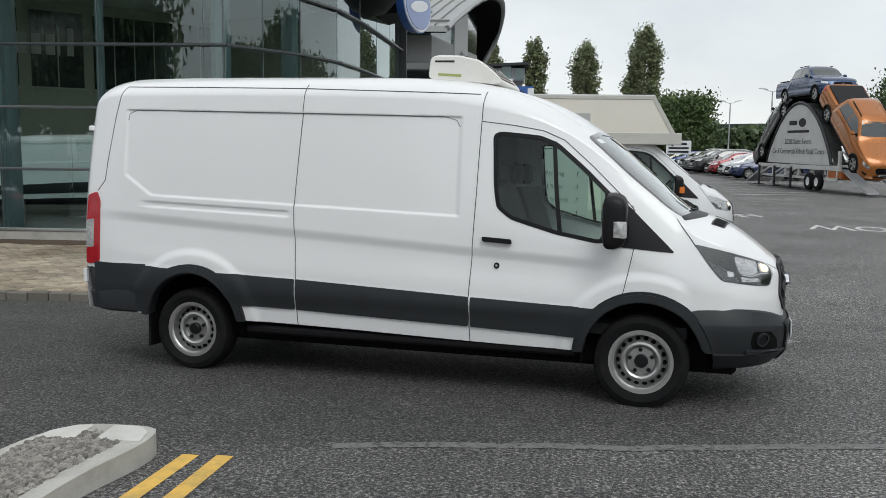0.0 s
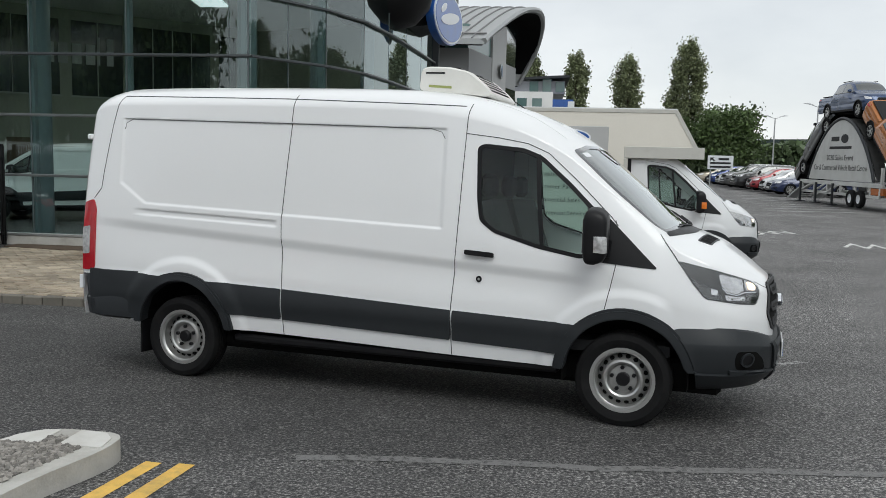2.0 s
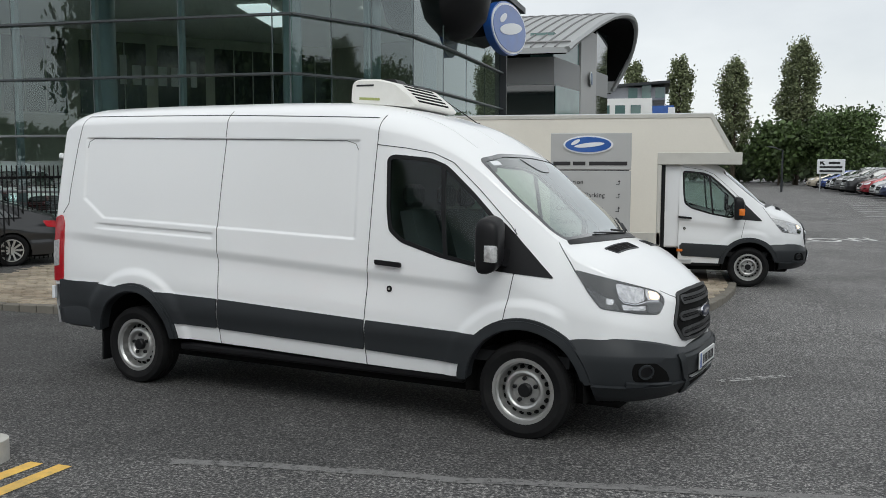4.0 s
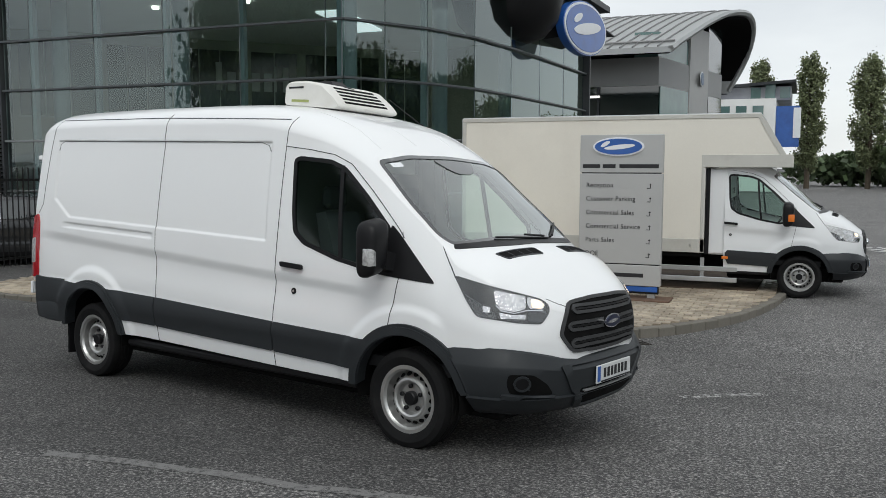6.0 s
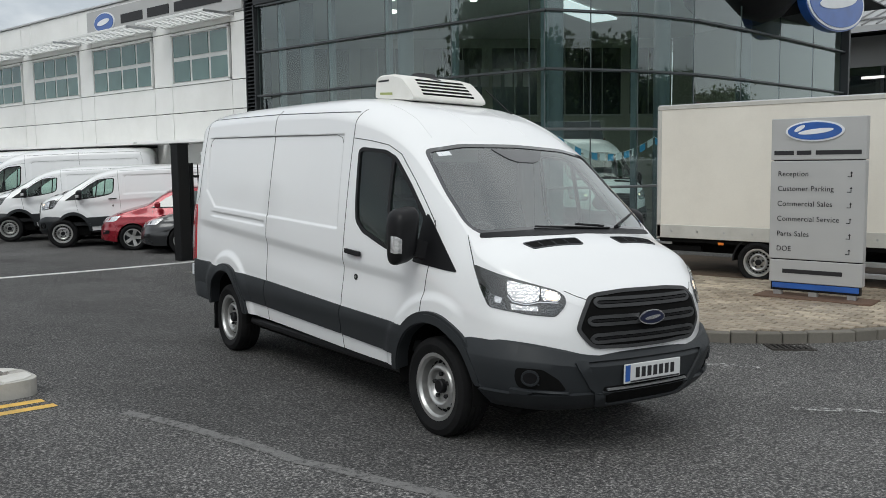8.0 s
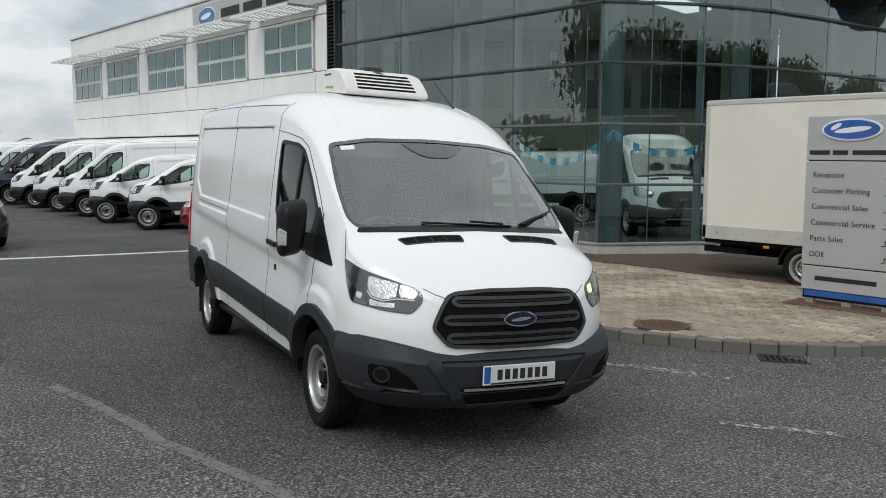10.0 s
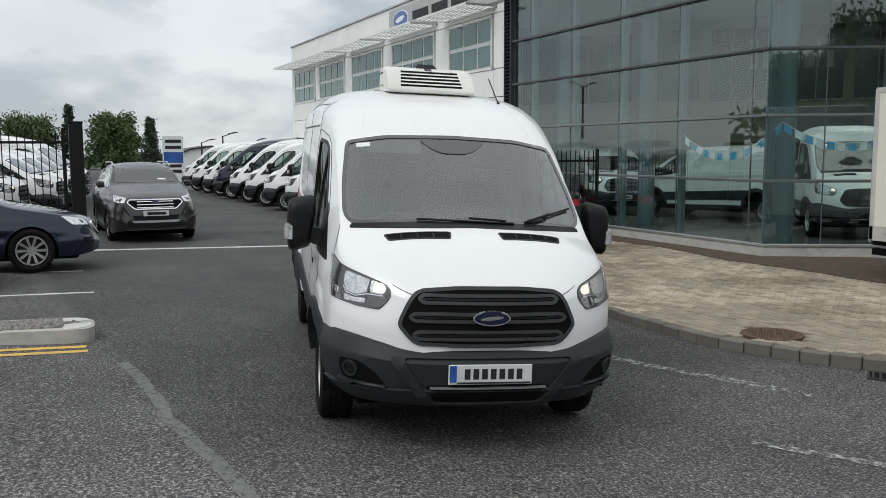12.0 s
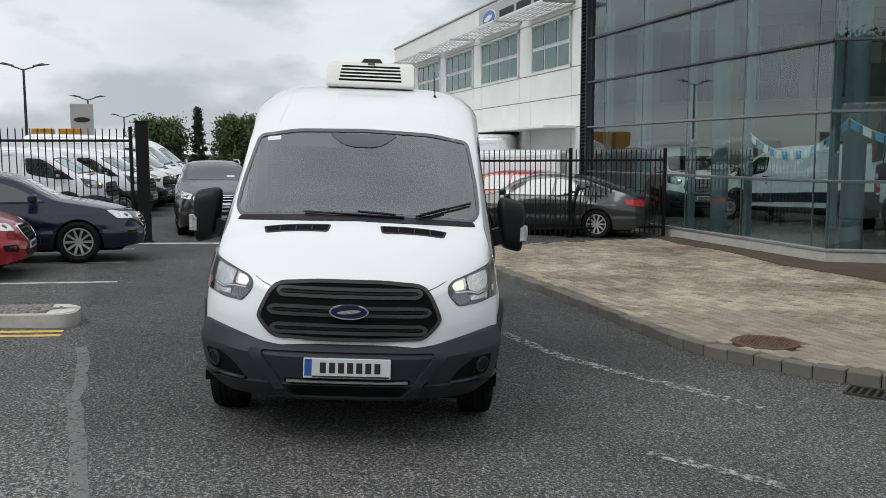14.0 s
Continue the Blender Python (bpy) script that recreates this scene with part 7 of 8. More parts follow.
for word, z in (("Reception", 1.545), ("Customer Parking", 1.335), ("Commercial Sales", 1.12), ("Commercial Service", 0.905), ("Parts Sales", 0.69), ("DOE", 0.475)):
    g = text_geo(word, 0.105, 0.004, 1.08)
    part("lettering", Geo().join(g, Matrix.Translation((0.405, TY - 0.003, z)) @ Matrix.Diagonal((0.92, 1, 1, 1))), M_INK, panel, smooth=False)
    part("arrow", Geo().box(1.35, 1.40, TY - 0.004, TY - 0.0005, z - 0.012, z - 0.002).box(1.395, 1.405, TY - 0.004, TY - 0.0005, z - 0.012, z + 0.045).prism([(1.38, z + 0.04), (1.42, z + 0.04), (1.40, z + 0.065)], TY - 0.004, TY - 0.0005), M_INK, panel, smooth=False)
part("address_bar", Geo().box(0.50, 1.32, TY - 0.004, TY - 0.0005, 0.155, 0.215), M_INK, foot_panel)

# ---- box lorry ----
LZ = -0.26
lorry_cab = make_van("box_lorry", "white lorry with a cream overcab box body", "", Matrix.Translation((1.675, 17.16, LZ)), mat("white_paint_lorry", (0.74, 0.75, 0.76), 0.35, 0, 0.03, 1.2, 0, coat=0.5), cab_only=True, indicator=M_AMBER)
lorry_cab["category"] = "lorry"
inv = Matrix.Translation((-1.675, -17.16, -LZ))


def lpart(n, g, mt, parent=None, lab="", smooth=True):
    return part(n, Geo().join(g, inv), mt, parent or lorry_cab, lab, smooth)


M_BOXRAIL = mat("box_rail", (0.54, 0.53, 0.49), 0.5, 0.1, 0.06, 3, dirt=(0.35, 0.33, 0.3), dirt_amount=0.4)
LY0, LY1 = 16.12, 18.20
lpart("box_body", Geo().prism([(-2.25, 0.64), (2.02, 0.64), (2.02, 1.90), (3.34, 1.90), (2.86, 2.70), (-2.25, 2.70)], LY0, LY1), M_BOX, lab="cream panelled box body", smooth=False)
for y in (LY0 - 0.012, LY1 - 0.008):
    lpart("edge_trim", Geo().box(-2.28, 2.90, y, y + 0.02, 2.665, 2.735, 0.006), M_BOXRAIL)
    lpart("edge_trim", Geo().box(-2.28, -2.21, y, y + 0.02, 0.44, 2.66, 0.006), M_BOXRAIL)
    lpart("edge_trim", Geo().box(1.99, 2.06, y, y + 0.02, 0.44, 1.855, 0.006), M_BOXRAIL)
    lpart("edge_trim", Geo().prism([(3.30, 1.90), (3.38, 1.90), (2.90, 2.73), (2.82, 2.73)], y + 0.001, y + 0.019), M_BOXRAIL, smooth=False)
    lpart("overcab_rail", Geo().box(1.99, 3.40, y, y + 0.022, 1.86, 2.07, 0.006), M_BOXRAIL)
    lpart("side_rail", Geo().box(-2.28, 2.06, y, y + 0.022, 0.43, 0.66, 0.006), M_BOXRAIL)
for i in range(9):
    lpart("rivet", Geo().cyl(0.018, 0, 0.008, "y", c=(-2.0 + 0.48 * i, LY0 - 0.012, 0.55), seg=10), M_STEEL)
lpart("roof_cap", Geo().box(-2.28, 2.90, LY0, LY1, 2.70, 2.75, 0.012), M_ALU)
lpart("rear_frame", Geo().box(-2.30, -2.25, LY0, LY1, 0.40, 2.73, 0.01), M_ALU)
lpart("cab_back", Geo().box(2.065, 2.42, 16.20, 18.12, 0.40, 1.855, 0.03), mat("white_cab_panel", (0.74, 0.75, 0.76), 0.4, 0, 0.03, 1.2), lab="white cab rear panel")
# black strip over the white panel paints the shade of the gap
lpart("cab_gap", Geo().box(2.066, 2.13, 16.17, 16.199, 0.40, 1.85), M_BLACK, lab="black strip for the shaded gap between box and cab")
lpart("chassis_beam", Geo().box(-2.2, 3.4, 16.55, 16.65, 0.16, 0.34).box(-2.2, 3.4, 17.65, 17.75, 0.16, 0.34), M_UNDER, smooth=False)
lpart("box_floor", Geo().box(-2.24, 2.02, LY0 + 0.03, LY1 - 0.03, 0.36, 0.64), M_UNDER, smooth=False)
for x in (-1.1, 2.4):
    lpart("marker_lamp", Geo().box(x - 0.05, x + 0.05, LY0 - 0.01, LY0 + 0.02, 0.34, 0.385, 0.006), M_AMBER)
lpart("mudguard", Geo().prism(arc(-0.47, 0.09, 0.44, 0, 180, 14) + arc(-0.47, 0.09, 0.41, 180, 0, 14), LY0 + 0.02, LY0 + 0.5), M_BLACK, smooth=False)
lpart("side_guard", Geo().box(0.15, 2.6, LY0 + 0.05, LY0 + 0.09, 0.12, 0.20, 0.008).box(0.15, 2.6, LY0 + 0.05, LY0 + 0.09, -0.06, 0.02, 0.008).box(0.6, 0.66, LY0 + 0.09, LY0 + 0.12, -0.06, 0.34).box(2.0, 2.06, LY0 + 0.09, LY0 + 0.12, -0.06, 0.34), M_ALU)
lpart("tail_frame", Geo().box(-2.30, -1.5, LY0 + 0.1, LY0 + 0.2, 0.20, 0.30), M_UNDER)
for yy in (-0.94, 0.94):
    add_wheel(lorry_cab, -2.145, yy, 0.343, 0.222, 0.21, "steel")
lpart("rear_axle", Geo().box(-0.53, -0.41, 16.4, 17.9, 0.02, 0.14), M_UNDER)

# ---- yard fence and gate posts ----
def fence_run(p0, p1, zb, top, step, label):
    f = thing("palisade_fence", label, "fence", "yard fences")
    a, b = Vector((*p0, 0)), Vector((*p1, 0))
    ln = (b - a).length
    ang = math.atan2(b.y - a.y, b.x - a.x)
    f.matrix_world = Matrix.Translation((a.x, a.y, zb)) @ Matrix.Rotation(ang, 4, "Z")
    bar = mesh_of("bar", Geo().hull([(x, y, z) for x in (-0.0095, 0.0095) for y in (-0.0095, 0.0095) for z in (0.08, top - 0.03)] + [(0, 0, top)]), M_FENCE, False)
    n = int(ln / step)
    for i in range(n + 1):
        o = new("bar", bar)
        o.parent = f
        o.location = (i * step, -0.02, 0)
    for z in (0.22, top - 0.26):
        part("rail", Geo().box(0, ln, 0.0, 0.04, z - 0.025, z + 0.025, 0.004), M_FENCE, f)
    k = max(1, int(round(ln / 2.6)))
    for i in range(k + 1):
        part("post", Geo().box(ln * i / k - 0.035, ln * i / k + 0.035, 0.01, 0.08, 0, top + 0.02, 0.005), M_FENCE, f)
    return f


fence_run((-10.95, 12.3), (-10.3, 16.75), -0.18, 2.02, 0.118, "black steel bar fence beside the gate post")
fence_run((-11.5, 5.1), (-11.9, -6.5), 0.0, 2.28, 0.135, "black steel bar fence along the yard")
for x, y, z0, z1, w in ((-11.08, 12.1, -0.2, 2.27, 0.26), (-11.42, 5.32, -0.06, 2.42, 0.25)):
    gp = thing("gate_post", "square black steel gate post with cap", "gate post", "gate posts")
    part("post", Geo().box(x - w / 2, x + w / 2, y - w / 2, y + w / 2, z0, z1 - 0.03, 0.008), M_FENCE, gp)
    part("cap", Geo().box(x - w / 2 - 0.015, x + w / 2 + 0.015, y - w / 2 - 0.015, y + w / 2 + 0.015, z1 - 0.03, z1, 0.008), M_FENCE, gp)
    part("base", Geo().box(x - w / 2 - 0.05, x + w / 2 + 0.05, y - w / 2 - 0.05, y + w / 2 + 0.05, z0, z0 + 0.03, 0.006), M_FENCE, gp)

# ---- vehicles round about ----
def flat(x, y, z, heading):
    return Matrix.Translation((x, y, z)) @ Matrix.Rotation(radians(heading), 4, "Z")


make_car("suv", "dark grey family SUV waiting in the gateway", "", flat(-14.5, 6.82, -0.09, 1.0), paint("grey_paint", (0.020, 0.019, 0.018), 0.2))
make_car("saloon", "dark blue hatchback saloon in a parking bay", "", flat(-8.38, 2.98, 0.02, 90), paint("navy_paint", (0.006, 0.012, 0.035), 0.4))
make_car("hatchback", "bright red small hatchback in a parking bay", "", flat(-6.30, 1.95, 0.02, 90), paint("red_paint", (0.30, 0.010, 0.016), 0.3))
hv = Vector((math.cos(radians(-128)), math.sin(radians(-128))))
make_car("saloon", "dark grey saloon parked behind the fence", "", flat(-13.55 - hv.x * 2.43, 12.65 - hv.y * 2.43, -0.2, -128), paint("charcoal_paint", (0.02, 0.021, 0.023), 0.2))
make_car("hatchback", "red small hatchback parked in the yard row", "", flat(-15.2 - hv.x * 1.98, 12.55 - hv.y * 1.98, -0.18, -126), paint("cherry_paint", (0.27, 0.008, 0.02), 0.3))

# showroom and yard vans
low = lambda x, y, z: (x * 0.86, y * 0.96, z if z < 1.15 else 1.15 + (z - 1.15) * 0.62)
hv = Vector((math.cos(radians(-124)), math.sin(radians(-124))))
vlow = make_van("delivery_van", "white low-roof delivery van with black bumpers", "yard vans", flat(-17.2 - hv.x * 2.5, 11.95 - hv.y * 2.5, -0.16, -124), M_WHITE, squash=low)
vtall = make_van("delivery_van", "white high-roof delivery van with dark cladding", "yard vans", flat(-23.2 - hv.x * 2.9, 12.0 - hv.y * 2.9, -0.15, -124), M_WHITE)
vdark = make_van("delivery_van", "navy blue high-roof delivery van", "yard vans", flat(-31.6 - hv.x * 2.9, 11.9 - hv.y * 2.9, -0.14, -124), paint("navy_van_paint", (0.008, 0.013, 0.035), 0.3))
copy_thing(vlow, flat(-20.1 - hv.x * 2.5, 11.9 - hv.y * 2.5, -0.15, -124))
copy_thing(vtall, flat(-26.0 - hv.x * 2.9, 12.0 - hv.y * 2.9, -0.15, -124))
copy_thing(vtall, flat(-28.8 - hv.x * 2.9, 12.0 - hv.y * 2.9, -0.15, -124))
for i in range(3):
    copy_thing(vtall, flat(-34.5 - 3.0 * i - hv.x * 2.9, 12.0 - hv.y * 2.9, -0.14, -124))
hu = Vector((math.cos(radians(78)), math.sin(radians(78))))
for x, y, v, n in ((-19.4, 5.3, vlow, 2.5), (-22.0, 5.7, vlow, 2.5), (-24.6, 6.1, vlow, 2.5), (-27.3, 6.4, vtall, 2.9), (-30.0, 6.6, vlow, 2.5), (-32.7, 6.8, vtall, 2.9), (-16.7, 4.4, vlow, 2.5)):
    copy_thing(v, flat(x - hu.x * n, y - hu.y * n, -0.03, 78))
def tipper_lorry(label, m):
    """A white chassis cab with a dropside body, tipped up."""
    t = make_van("tipper_lorry", label, "showroom lorries", m, M_WHITE, cab_only=True, plate=False)
    t["category"] = "lorry"
    part("chassis_beam", Geo().box(-2.6, 0.72, -0.45, -0.33, 0.42, 0.58).box(-2.6, 0.72, 0.33, 0.45, 0.42, 0.58), M_BLACK, t, smooth=False)
    tilt = Matrix.Translation((-2.5, 0, 0.72)) @ Matrix.Rotation(radians(-26), 4, "Y")
    bed = part("tipper_body", Geo().join(Geo().box(0, 3.0, -1.0, 1.0, 0, 0.07, 0.01), tilt), M_DARKGREY, t, "dark steel tipper floor")
    for y in (-1.0, 0.96):
        part("dropside", Geo().join(Geo().box(0.02, 2.98, y, y + 0.04, 0.072, 0.45, 0.006), tilt), M_RUSTRED, bed, "red-brown dropside")
    part("headboard", Geo().join(Geo().box(2.94, 2.98, -0.95, 0.95, 0.072, 0.95, 0.006), tilt), M_DARKGREY, bed)
    part("tailboard", Geo().join(Geo().box(0.02, 0.06, -0.95, 0.95, 0.072, 0.45, 0.006), tilt), M_DARKGREY, bed)
    part("tipping_ram", Geo().tube([(-1.0, 0, 0.55), (tilt @ Vector((1.6, 0, 0)))], 0.05), M_ALU, t)
    for y in (-0.86, 0.86):
        add_wheel(t, -1.9, y, 0.343, 0.222, 0.22, "steel")
    return t


M_RUSTRED = mat("tipper_paint", (0.11, 0.045, 0.03), 0.6, 0, 0.2, 4)
tipper_lorry("white tipper lorry with a raised body on display", flat(-7.55, 21.5, -0.04, -36))
sv = copy_thing(vlow, flat(-11.2, 21.6, -0.04, 192))
tagged(sv, "white van on display behind the showroom glass", group="showroom vans")
sv = copy_thing(vlow, flat(-15.6, 20.6, -0.04, -20))
tagged(sv, "white van on display beside the showroom window", group="showroom vans")

# far car park
far_paints = [("dark blue saloon in the far car park", "saloon", (0.012, 0.022, 0.07)), ("white hatchback in the far car park", "hatchback", (0.6, 0.6, 0.6)), ("dark red hatchback in the far car park", "hatchback", (0.25, 0.012, 0.02)),
              ("black SUV in the far car park", "suv", (0.015, 0.015, 0.016)), ("grey SUV in the far car park", "suv", (0.10, 0.10, 0.10)), ("blue hatchback in the far car park", "hatchback", (0.02, 0.05, 0.2)), ("beige saloon in the far car park", "saloon", (0.35, 0.31, 0.24))]
order = [0, 1, 2, 3, 4, 1, 5, 6]
built = {}
for i, j in enumerate(order):
    lab, kind, col = far_paints[j]
    m = flat(16.2 - 0.02 * i, 52.6 + 3.3 * i, -0.03, 184)
    if j in built:
        copy_thing(built[j], m)
    else:
        built[j] = make_car(kind, lab, "far parked cars", m, paint("far_paint_" + kind + str(j).replace("0", "a"), col), fine=False)
copy_thing(built[3], flat(19.8, 55.0, -0.03, 182))
copy_thing(built[1], flat(20.6, 60.0, -0.03, 180))
copy_thing(built[4], flat(21.5, 66.0, -0.03, 180))
copy_thing(vlow, flat(22.0, 57.5, -0.03, 185))

# ---- display trailer with pickups ----
tr = thing("display_trailer", "white arched display trailer with loading ramps", "trailer")
TRM = Matrix.Translation((14.1, 41.5, -0.05)) @ Matrix.Rotation(radians(-84), 4, "Z")
M_TRW = mat("trailer_white", (0.62, 0.62, 0.6), 0.5, 0, 0.06, 2, dirt=(0.4, 0.39, 0.36), dirt_amount=0.4)
M_TREAD = mat("tread_plate", (0.10, 0.10, 0.098), 0.55, 0.5, 0.2, 3, 0.4, 60, dirt=(0.2, 0.19, 0.17), dirt_amount=0.4)
AH = 3.2


def arch_z(x, foot=1.18, top=3.85):
    return foot + (top - foot) * (1 - (abs(x) / AH) ** 1.9) ** 0.86


arch_out = [(-AH, 1.15)] + [(-AH + 2 * AH * i / 40, arch_z(-AH + 2 * AH * i / 40)) for i in range(41)] + [(AH, 1.15)]


def tpart(n, g, mt, lab="", parent=None, smooth=False):
    return part(n, Geo().join(g, TRM), mt, parent or tr, lab, smooth)


board = tpart("arch_board", Geo().prism(arch_out, -0.06, 0.0), M_TRW, "white arched advertising board")
tpart("arch_track", Geo().tube([(x * 1.025, -0.04, 1.15 + (z - 1.15) * 1.03) for x, z in arch_out], 0.075, 8), M_DARKGREY, smooth=True)
for word, z, half in (("2020 Sales Event", 2.05, 1.35), ("Car & Commercial Vehicle Retail Centre", 1.60, 2.65)):
    g = text_geo(word, 0.36, 0.004)
    wmax = max(p[0] for p in g.v)
    tpart("lettering", Geo().join(g, Matrix.Translation((-half, -0.064, z)) @ Matrix.Diagonal((2 * half / wmax, 1, 1, 1))), M_INK, parent=board)
tpart("name_bar", Geo().box(-0.95, -0.15, -0.066, -0.0605, 2.92, 3.12).box(-1.1, 1.1, -0.066, -0.0605, 2.56, 2.68), M_INK, parent=board)
tpart("emblem", Geo().prism(ellipse(0.40, 3.02, 0.36, 0.20, 24), -0.066, -0.0605), M_INK, parent=board)
for y in (-0.05, 1.85):
    tpart("deck_beam", Geo().box(-4.3, 4.0, y, y + 0.14, 0.92, 1.10, 0.01), M_TRW, "white steel deck beam")
    tpart("lower_beam", Geo().box(-4.0, 3.8, y, y + 0.10, 0.48, 0.60, 0.01), M_TRW)
    for x in (-4.0, -2.6, -1.2, 0.2, 1.6, 3.0, 3.8):
        tpart("upright", Geo().box(x - 0.05, x + 0.05, y + 0.01, y + 0.09, 0.601, 0.919), M_TRW)
for x0, x1 in ((-4.0, -2.7), (-2.5, -1.3), (-1.1, 0.1)):
    tpart("brace", Geo().tube([(x0, -0.09, 0.56), (x1, -0.09, 0.94)], 0.045), M_TRW)
for x in (-3.9, -2.1, -0.3):
    tpart("jack", Geo().box(x - 0.045, x + 0.045, -0.20, -0.11, 0.06, 1.0), M_DARKGREY)
    tpart("jack_foot", Geo().box(x - 0.2, x + 0.2, -0.34, 0.03, 0.02, 0.058), M_DARKGREY)
tpart("deck", Geo().box(-4.2, 3.9, 0.1, 1.84, 0.95, 1.06), M_DARKGREY)
for x in (1.55, 2.35):
    w = Geo().lathe([(0.2, -0.1), (0.34, -0.1), (0.38, -0.06), (0.38, 0.06), (0.34, 0.1), (0.2, 0.1)], 28, "y", (x, -0.12, 0.40))
    tw = tpart("wheel", w, M_RUBBER, "black trailer tyre", smooth=True)
    tpart("rim", Geo().lathe([(0.2, 0.08), (0.16, 0.04), (0.0001, 0.03)], 24, "y", (x, -0.12, 0.40)), M_SIGNWHITE, parent=tw, smooth=True)
tpart("orange_frame", Geo().box(2.9, 4.1, -0.02, 0.09, 0.62, 0.90).box(4.0, 4.1, 0.1, 1.8, 0.55, 0.85), mat("orange_frame_paint", (0.45, 0.13, 0.03), 0.5, 0, 0.1, 3), smooth=False)
tpart("gate_upright", Geo().box(3.86, 3.98, -0.06, 0.06, 1.11, 1.75, 0.01), M_TRW)
# tracks over the arch, one for each line of wheels, and the ramps at both feet
RS = radians(37)
for y0 in (0.08, 1.38):
    line = [(-AH * 1.12 + 2.24 * AH * i / 30, arch_z(max(-AH, min(AH, -AH * 1.12 + 2.24 * AH * i / 30))) + 0.02) for i in range(31)]
    n = len(line)
    g = Geo().add([(x, y, z + dz) for dz in (0.0, 0.07) for y in (y0, y0 + 0.5) for x, z in line], [(k * n + i, k * n + i + 1, q * n + i + 1, q * n + i) for k, q in ((1, 0), (2, 3), (0, 2), (3, 1)) for i in range(n - 1)] + [(0, n, 3 * n, 2 * n), (n - 1, 3 * n - 1, 4 * n - 1, 2 * n - 1)])
    tpart("wheel_track", g, M_TREAD, "grey steel wheel track", smooth=True)
    for s_ in (1, -1):
        tpart("foot_ramp", Geo().hull([(s_ * x, y, z + dz) for x, z in ((3.7, 1.02), (6.1, 0.06)) for y in (y0, y0 + 0.5) for dz in (0.0, 0.07)]), M_ALU, "worn aluminium foot ramp")


def on_arch(x, y, z, lean, s=1.0, turn=0):
    return TRM @ Matrix.Translation((x, y, z)) @ Matrix.Rotation(radians(turn), 4, "Z") @ Matrix.Rotation(radians(lean), 4, "Y") @ Matrix.Diagonal((s, s, s, 1))


make_car("pickup", "metallic orange pickup tilted nose-down on the ramp", "display pickups", on_arch(3.25, 0.98, 2.08, 40), paint("orange_car_paint", (0.42, 0.14, 0.025), 0.4))
make_car("pickup", "blue pickup on top of the display arch", "display pickups", on_arch(-0.65, 0.98, 3.93, 0, 0.95), paint("blue_car_paint", (0.02, 0.05, 0.13), 0.4))
make_car("pickup", "dark grey pickup tilted tail-down behind the arch", "display pickups", on_arch(-3.1, 0.98, 2.30, -40, 0.95), paint("dark_car_paint", (0.03, 0.032, 0.035), 0.4), fine=False)

# ---- second building with the barrel roof ----
b2 = thing("far_showroom", "grey showroom with a barrel-vaulted metal roof", "building", kind="structure")
M_GREYWALL = mat("grey_wall_panel", (0.33, 0.335, 0.335), 0.6, 0, 0.06, 0.5)
wall2 = [(-16, 46.5), (-3.33, 46.5), (-1.15, 57.0), (-16, 60)]
part("wall", Geo().prism(wall2, 6.03, 7.44, "xy"), M_GREYWALL, b2, smooth=False)
part("glazing", Geo().prism([(x + 0.05 * (x < -10), y + 0.1) for x, y in wall2], -0.2, 6.02, "xy"), M_CARGLASS, b2, smooth=False)
def east(y):
    """The slanting east face of the second showroom."""
    return -3.33 + 0.2076 * (y - 46.5)


part("upper_glass", Geo().prism([(-4.6, 46.56), (-3.38, 46.56), (east(51.0) - 0.05, 51.0), (-4.6, 51.0)], 7.45, 8.7, "xy"), M_OFFICE, b2, "tall corner glazing", smooth=False)
part("corner_glass", Geo().prism([(east(46.6) + 0.03, 46.6), (east(50.8) + 0.03, 50.8), (east(50.8) + 0.07, 50.8), (east(46.6) + 0.07, 46.6)], -0.2, 5.98, "xy"), M_OFFICE, b2, smooth=False)
part("corner_wall", Geo().prism([(-4.0, 51.05), (east(51.05) + 0.06, 51.05), (east(54.2) + 0.06, 54.2), (-4.0, 54.2)], -0.2, 9.6, "xy"), M_GREYSIGN, b2, "pale grey wall panel", smooth=False)
part("end_glass", Geo().prism([(-4.0, 54.3), (east(54.3), 54.3), (east(56.8), 56.8), (-4.0, 56.8)], 7.45, 10.0, "xy"), M_CARGLASS, b2, smooth=False)
part("end_door_glass", Geo().prism([(east(54.3) + 0.01, 54.3), (east(56.8) + 0.01, 56.8), (east(56.8) + 0.06, 56.8), (east(54.3) + 0.06, 54.3)], -0.2, 5.98, "xy"), M_CARGLASS, b2, smooth=False)
for x in (-15.0, -12.0, -9.0, -6.4):
    part("mullion", Geo().box(x - 0.06, x + 0.06, 46.44, 46.52, -0.2, 6.0), M_DARKGREY, b2, smooth=False)
for x in (-8.4, -6.8):
    part("inside_lamp", Geo().box(x - 0.5, x + 0.5, 46.42, 46.44, 5.45, 5.57), glow_mat("far_lamp_glow", (1, 0.98, 0.92), 0.9), b2, smooth=False)
part("oval", Geo().prism([(y, z) for y, z in ellipse(52.9, 6.85, 0.85, 0.42, 28)], -1.90, -1.86, "yz"), M_SIGNWHITE, b2)
part("oval_field", Geo().prism([(y, z) for y, z in ellipse(52.9, 6.85, 0.74, 0.34, 28)], -1.855, -1.82, "yz"), mat("faded_blue", (0.2, 0.26, 0.36), 0.5), b2)
